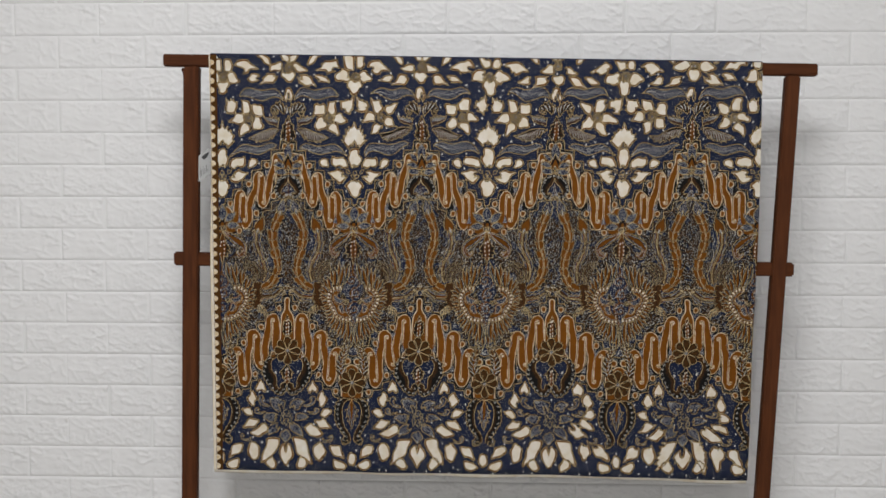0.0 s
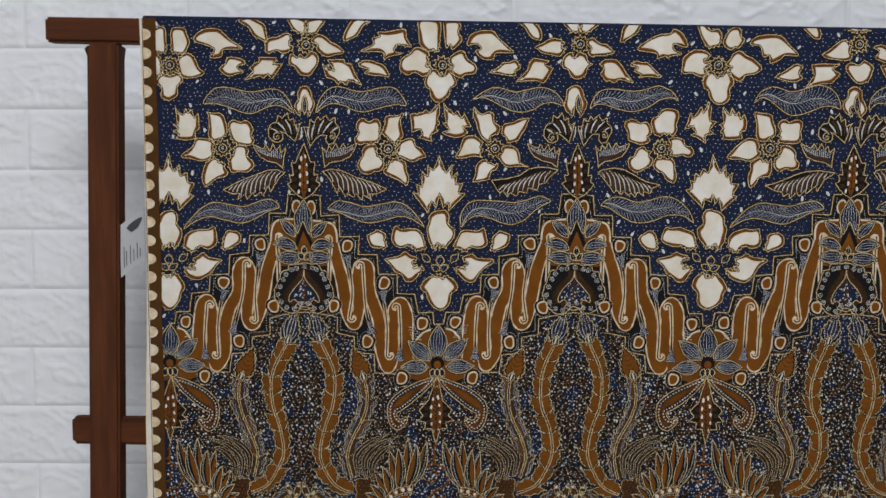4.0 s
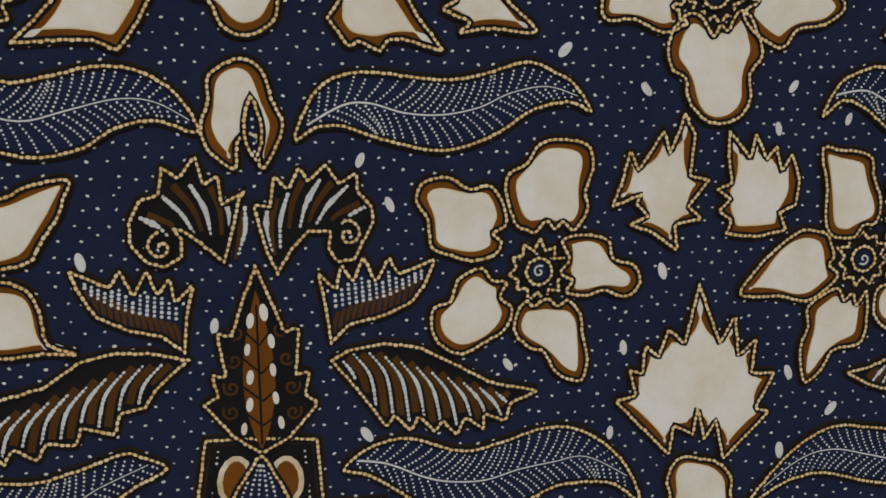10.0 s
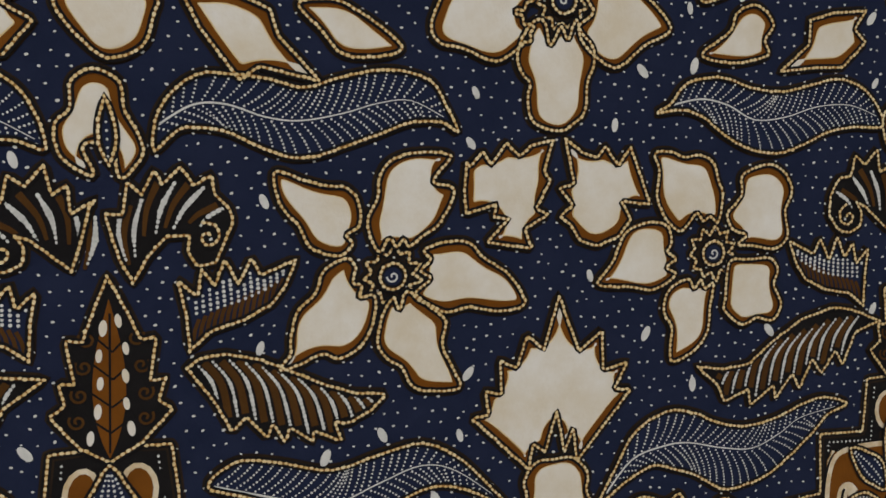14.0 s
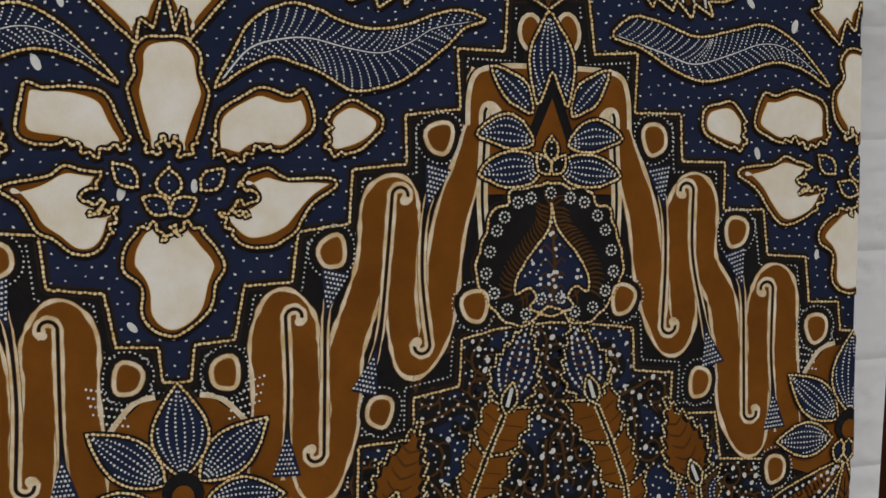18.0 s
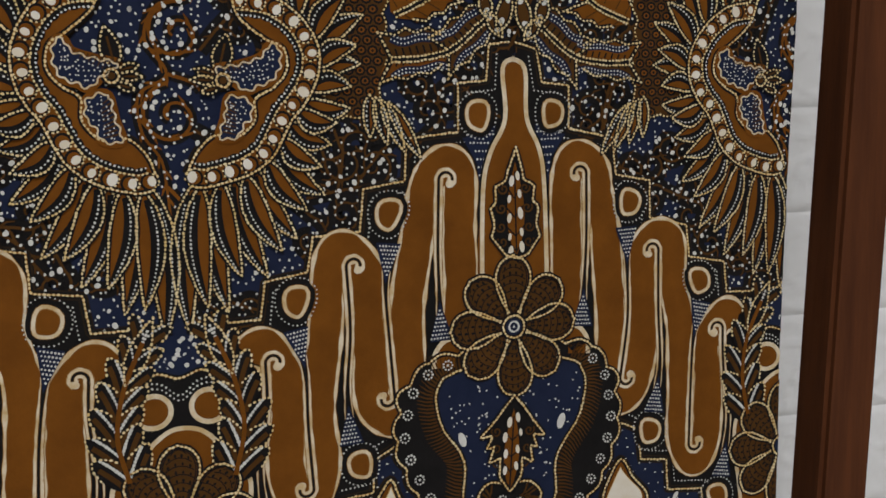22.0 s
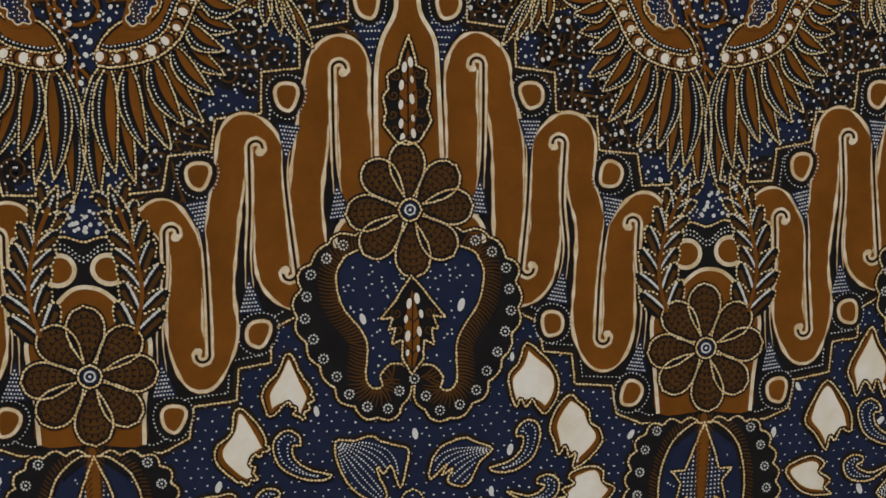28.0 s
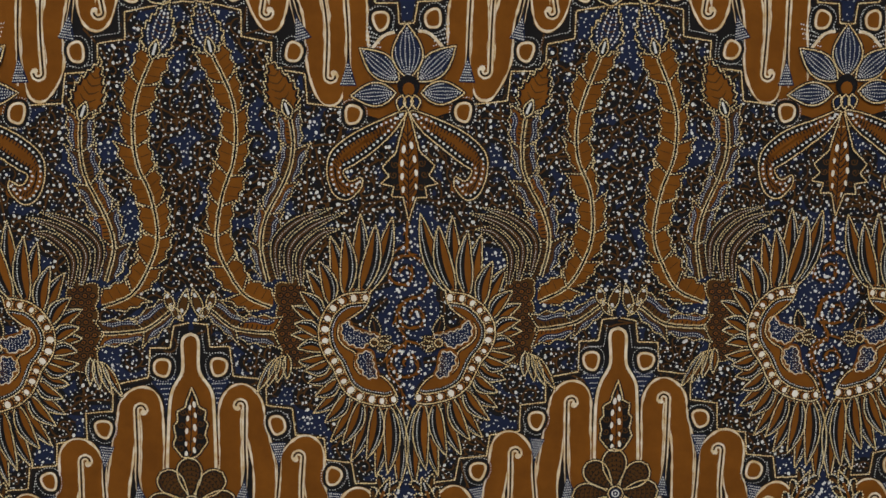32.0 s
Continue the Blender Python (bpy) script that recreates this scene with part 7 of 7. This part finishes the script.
# the scrolling vine between each pair of half wings
for u in VALLEYS:
    sh = Sheet()
    runs = [smooth(put_on(o, u), 6, False) for o in ([(0, 1084), (-1, 1068), (1, 1054), (12, 1047), (16, 1033), (9, 1022), (-4, 1018), (-9, 1003), (0, 988), (-13, 978), (-13, 962), (-5, 950), (-2, 936), (0, 905)], [(0, 988), (10, 985), (14, 981)], [(1, 1062), (-8, 1056), (-12, 1051)], [(-2, 938), (5, 930), (8, 921)])]
    runs += [curl(put_on(mm(a, z), u)[0], w / 1000, 1.35, t0, k, 30) for a, z, w, t0, k in ((-4, 1039, 14, 1.2, 1), (5, 1007, 14, 1.6, 1), (1, 969, 15, 1.7, 1))]
    for line in runs:
        sh.stroke(line, 0.0050, BLACK, 1.2, False)
        sh.stroke(line, np.linspace(0.0018, 0.0011, len(line)), BROWN, 2.2, False)
        q, d = even(line, 0.0062, False)
        for j in range(1, len(q) - 1):
            e = np.array([-d[j][1], d[j][0]]) * (1 if j % 2 else -1)
            sh.stroke(np.array([q[j] - d[j] * 0.001, q[j] + d[j] * 0.0014 + e * 0.0016, q[j] + d[j] * 0.0038 + e * 0.0027]), np.array([0.0015, 0.0012, 0.0004]), BROWN, 2.3, False)
            if j % 2 == 0:
                sh.dots((q[j] - e * 0.0036)[None], np.random.uniform(0.0009, 0.0012), WHITE, 3.2, d[j][None], 1.2)
    sh.put("scrolling_vine", "brown thorny vine in three scrolls on navy ground")

# -- the woven edge: dark band with cream scallops, pale selvedge, hem --
sh = Sheet()
LEFT_KEEP, LEFT_EDGE = LEFT_EDGE, -0.02
zs = np.linspace(0.552, 1.5985, 60)
bandp = np.concatenate([np.stack([np.full(60, 0.0004), zs], 1), np.stack([0.0156 + 0.0006 * np.sin(zs * 40), zs], 1)[::-1]])
sh.fill(bandp, DARK, 12)
for z in np.arange(0.562, 1.595, 0.0226):
    t = np.linspace(-math.pi / 2, math.pi / 2, 9)
    r = 0.0072 * np.random.uniform(0.9, 1.08)
    sh.fill(np.stack([0.0005 + 0.0096 * np.cos(t), z + r * np.sin(t)], 1), IVORY, 13)
sh.put("scalloped_edge", "dark brown edge band with ivory scallops")
sh = Sheet()
border = np.interp(zs, [0.55, 1.11, 1.20, 1.30, 1.47, 1.53, 1.60], [-0.0085, -0.0085, -0.0050, -0.0022, -0.0022, -0.0030, -0.0042])
strip = np.concatenate([np.stack([border, zs], 1), np.stack([np.full(60, 0.0008), zs], 1)[::-1]])
sh.fill(strip, CREAM, 1)
sh.stroke(np.stack([-0.0010 + 0.0003 * np.sin(zs * 9), zs], 1), 0.0008, DARK, 2, False)
sh.stroke(np.stack([border + 0.0007, zs], 1), 0.0007, GOLD, 2, False)
sh.put("selvedge", "pale selvedge with thin gold and brown threads")
LEFT_EDGE = LEFT_KEEP

bm = bmesh.new()
prev = None
for x in np.linspace(-0.008, 1.334, 90):
    z1 = float(foot_edge(x)) + 0.0006
    z0 = z1 - 0.0080 - 0.0015 * math.sin(11 * x) - 0.001 * math.sin(31 * x)
    y = -float(wave(x, z1)) + 0.0006
    cur = [bm.verts.new((x, y, z1)), bm.verts.new((x, y + 0.0015, (z0 + z1) / 2)), bm.verts.new((x, y + 0.0025, z0)), bm.verts.new((x, y + 0.005, z0 + 0.001))]
    if prev:
        for i in range(3):
            bm.faces.new((prev[i], prev[i + 1], cur[i + 1], cur[i])).smooth = True
    prev = cur
part("hem", bm, DYES[CREAM], cloth, "white unprinted hem")

# ---- paper tag at the cloth's edge ----
# white paper, its colour lowered to grey to stand for the shadow on it
M_SHADED_PAPER = material("shaded_tag_paper", (0.43, 0.43, 0.42), 0.7, (0.37, 0.37, 0.36), 30, 0.6)
M_INK = material("tag_ink", (0.03, 0.03, 0.03), 0.6, (0.05, 0.05, 0.05), 60, 0.6)
tag = tagged(new("price_tag"), "white paper tag with black print tucked behind the cloth edge", "tag")
TAG = Matrix(((0.62, 0.0, 0.0, -0.0225), (0.30, 0.0, -1.0, 0.012), (0.46, 0.92, 0.0, 1.3270), (0, 0, 0, 1)))


def tag_piece(name, pts, lift, mat, label=""):
    bm = bmesh.new()
    lo = [bm.verts.new(TAG @ Vector((a, b, lift))) for a, b in pts]
    bm.faces.new(lo)
    r = bmesh.ops.extrude_face_region(bm, geom=list(bm.faces))
    off = (TAG.to_3x3() @ Vector((0, 0, -0.0004)))
    for v in r["geom"]:
        if isinstance(v, bmesh.types.BMVert):
            v.co += off
    bmesh.ops.recalc_face_normals(bm, faces=list(bm.faces))
    return part(name, bm, mat, tag, label)


tag_piece("card", [(-0.022, -0.036), (0.022, -0.034), (0.022, 0.036), (-0.022, 0.034)], 0.0, M_SHADED_PAPER)
blob = [(0.004 + 0.012 * math.cos(t) * (1 + 0.3 * math.sin(3 * t)), 0.021 + 0.008 * math.sin(t) * (1 + 0.2 * math.cos(2 * t))) for t in np.linspace(0, 6.0, 14)]
tag_piece("print_mark", blob, 0.0008, M_INK, "black printed mark")
for k, (w, x) in enumerate(((0.028, -0.016), (0.020, -0.012), (0.024, -0.005), (0.016, 0.001), (0.022, 0.007), (0.012, 0.012))):
    tag_piece("print_line", [(x, -0.026), (x + 0.0012, -0.026), (x + 0.0012, -0.026 + w), (x, -0.026 + w)], 0.0008, M_INK)


# ---- the wall of white foam bricks ----
ROW, LONG = 0.0875, 0.2365
wall = bpy.data.objects["wall_north"]
rng = np.random.RandomState(4)


def foam_brick(seed):
    """A soft-edged panel brick with a creased stone-like face."""
    nx, nz = 66, 26
    w, h = LONG - 0.0010, ROW - 0.0010
    verts, faces = [], []
    for j in range(nz + 1):
        for i in range(nx + 1):
            a, b = i / nx, j / nz
            edge = min(a * w, (1 - a) * w, b * h, (1 - b) * h)
            y = -0.0026 * (1 - math.exp(-edge / 0.0018))
            v = Vector((a * 5.0 + seed * 7.3, b * 3.1 - seed * 2.1, seed))
            worn = min(1, max(0, 0.55 + 1.6 * noise.noise(v * 0.55 + Vector((9, 4, 1)))))
            ridge = 1 - abs(noise.noise(v * 1.3 + Vector((b * 1.4, a * 2.6, 0))))
            ridge2 = 1 - abs(noise.noise(v * 3.1 + Vector((3, 1 + a * 4, 2))))
            ridge3 = 1 - abs(noise.noise(v * 5.6 + Vector((b * 5, 6, 4))))
            y -= (0.0026 * max(0, ridge - 0.90) / 0.10 + (0.0020 * max(0, ridge2 - 0.86) / 0.14 + 0.0012 * max(0, ridge3 - 0.84) / 0.16) * worn + 0.0013 * noise.noise(v * 2.0)) * min(1, edge / 0.007)
            verts.append(((a - 0.5) * w, y, (b - 0.5) * h))
    for j in range(nz):
        for i in range(nx):
            k = j * (nx + 1) + i
            faces.append((k, k + 1, k + nx + 2, k + nx + 1))
    me = bpy.data.meshes.new("brick")
    me.from_pydata(verts, [], faces)
    me.polygons.foreach_set("use_smooth", [True] * len(faces))
    me.materials.append(M_FOAM)
    return me


KINDS = [foam_brick(k) for k in range(9)]
for r in range(-13, 7):
    z = 1.413 + ROW / 2 + ROW * r
    for c in range(-6, 12):
        x = -0.347 - 0.021 + LONG * (c + (0.5 if r % 2 else 0.0)) + rng.uniform(-0.004, 0.004)
        if -1.05 < x < 2.2:
            ob = new("brick", KINDS[rng.randint(9)])
            ob.location = (x, WALL_Y - 0.0002, z)
            ob.parent = wall
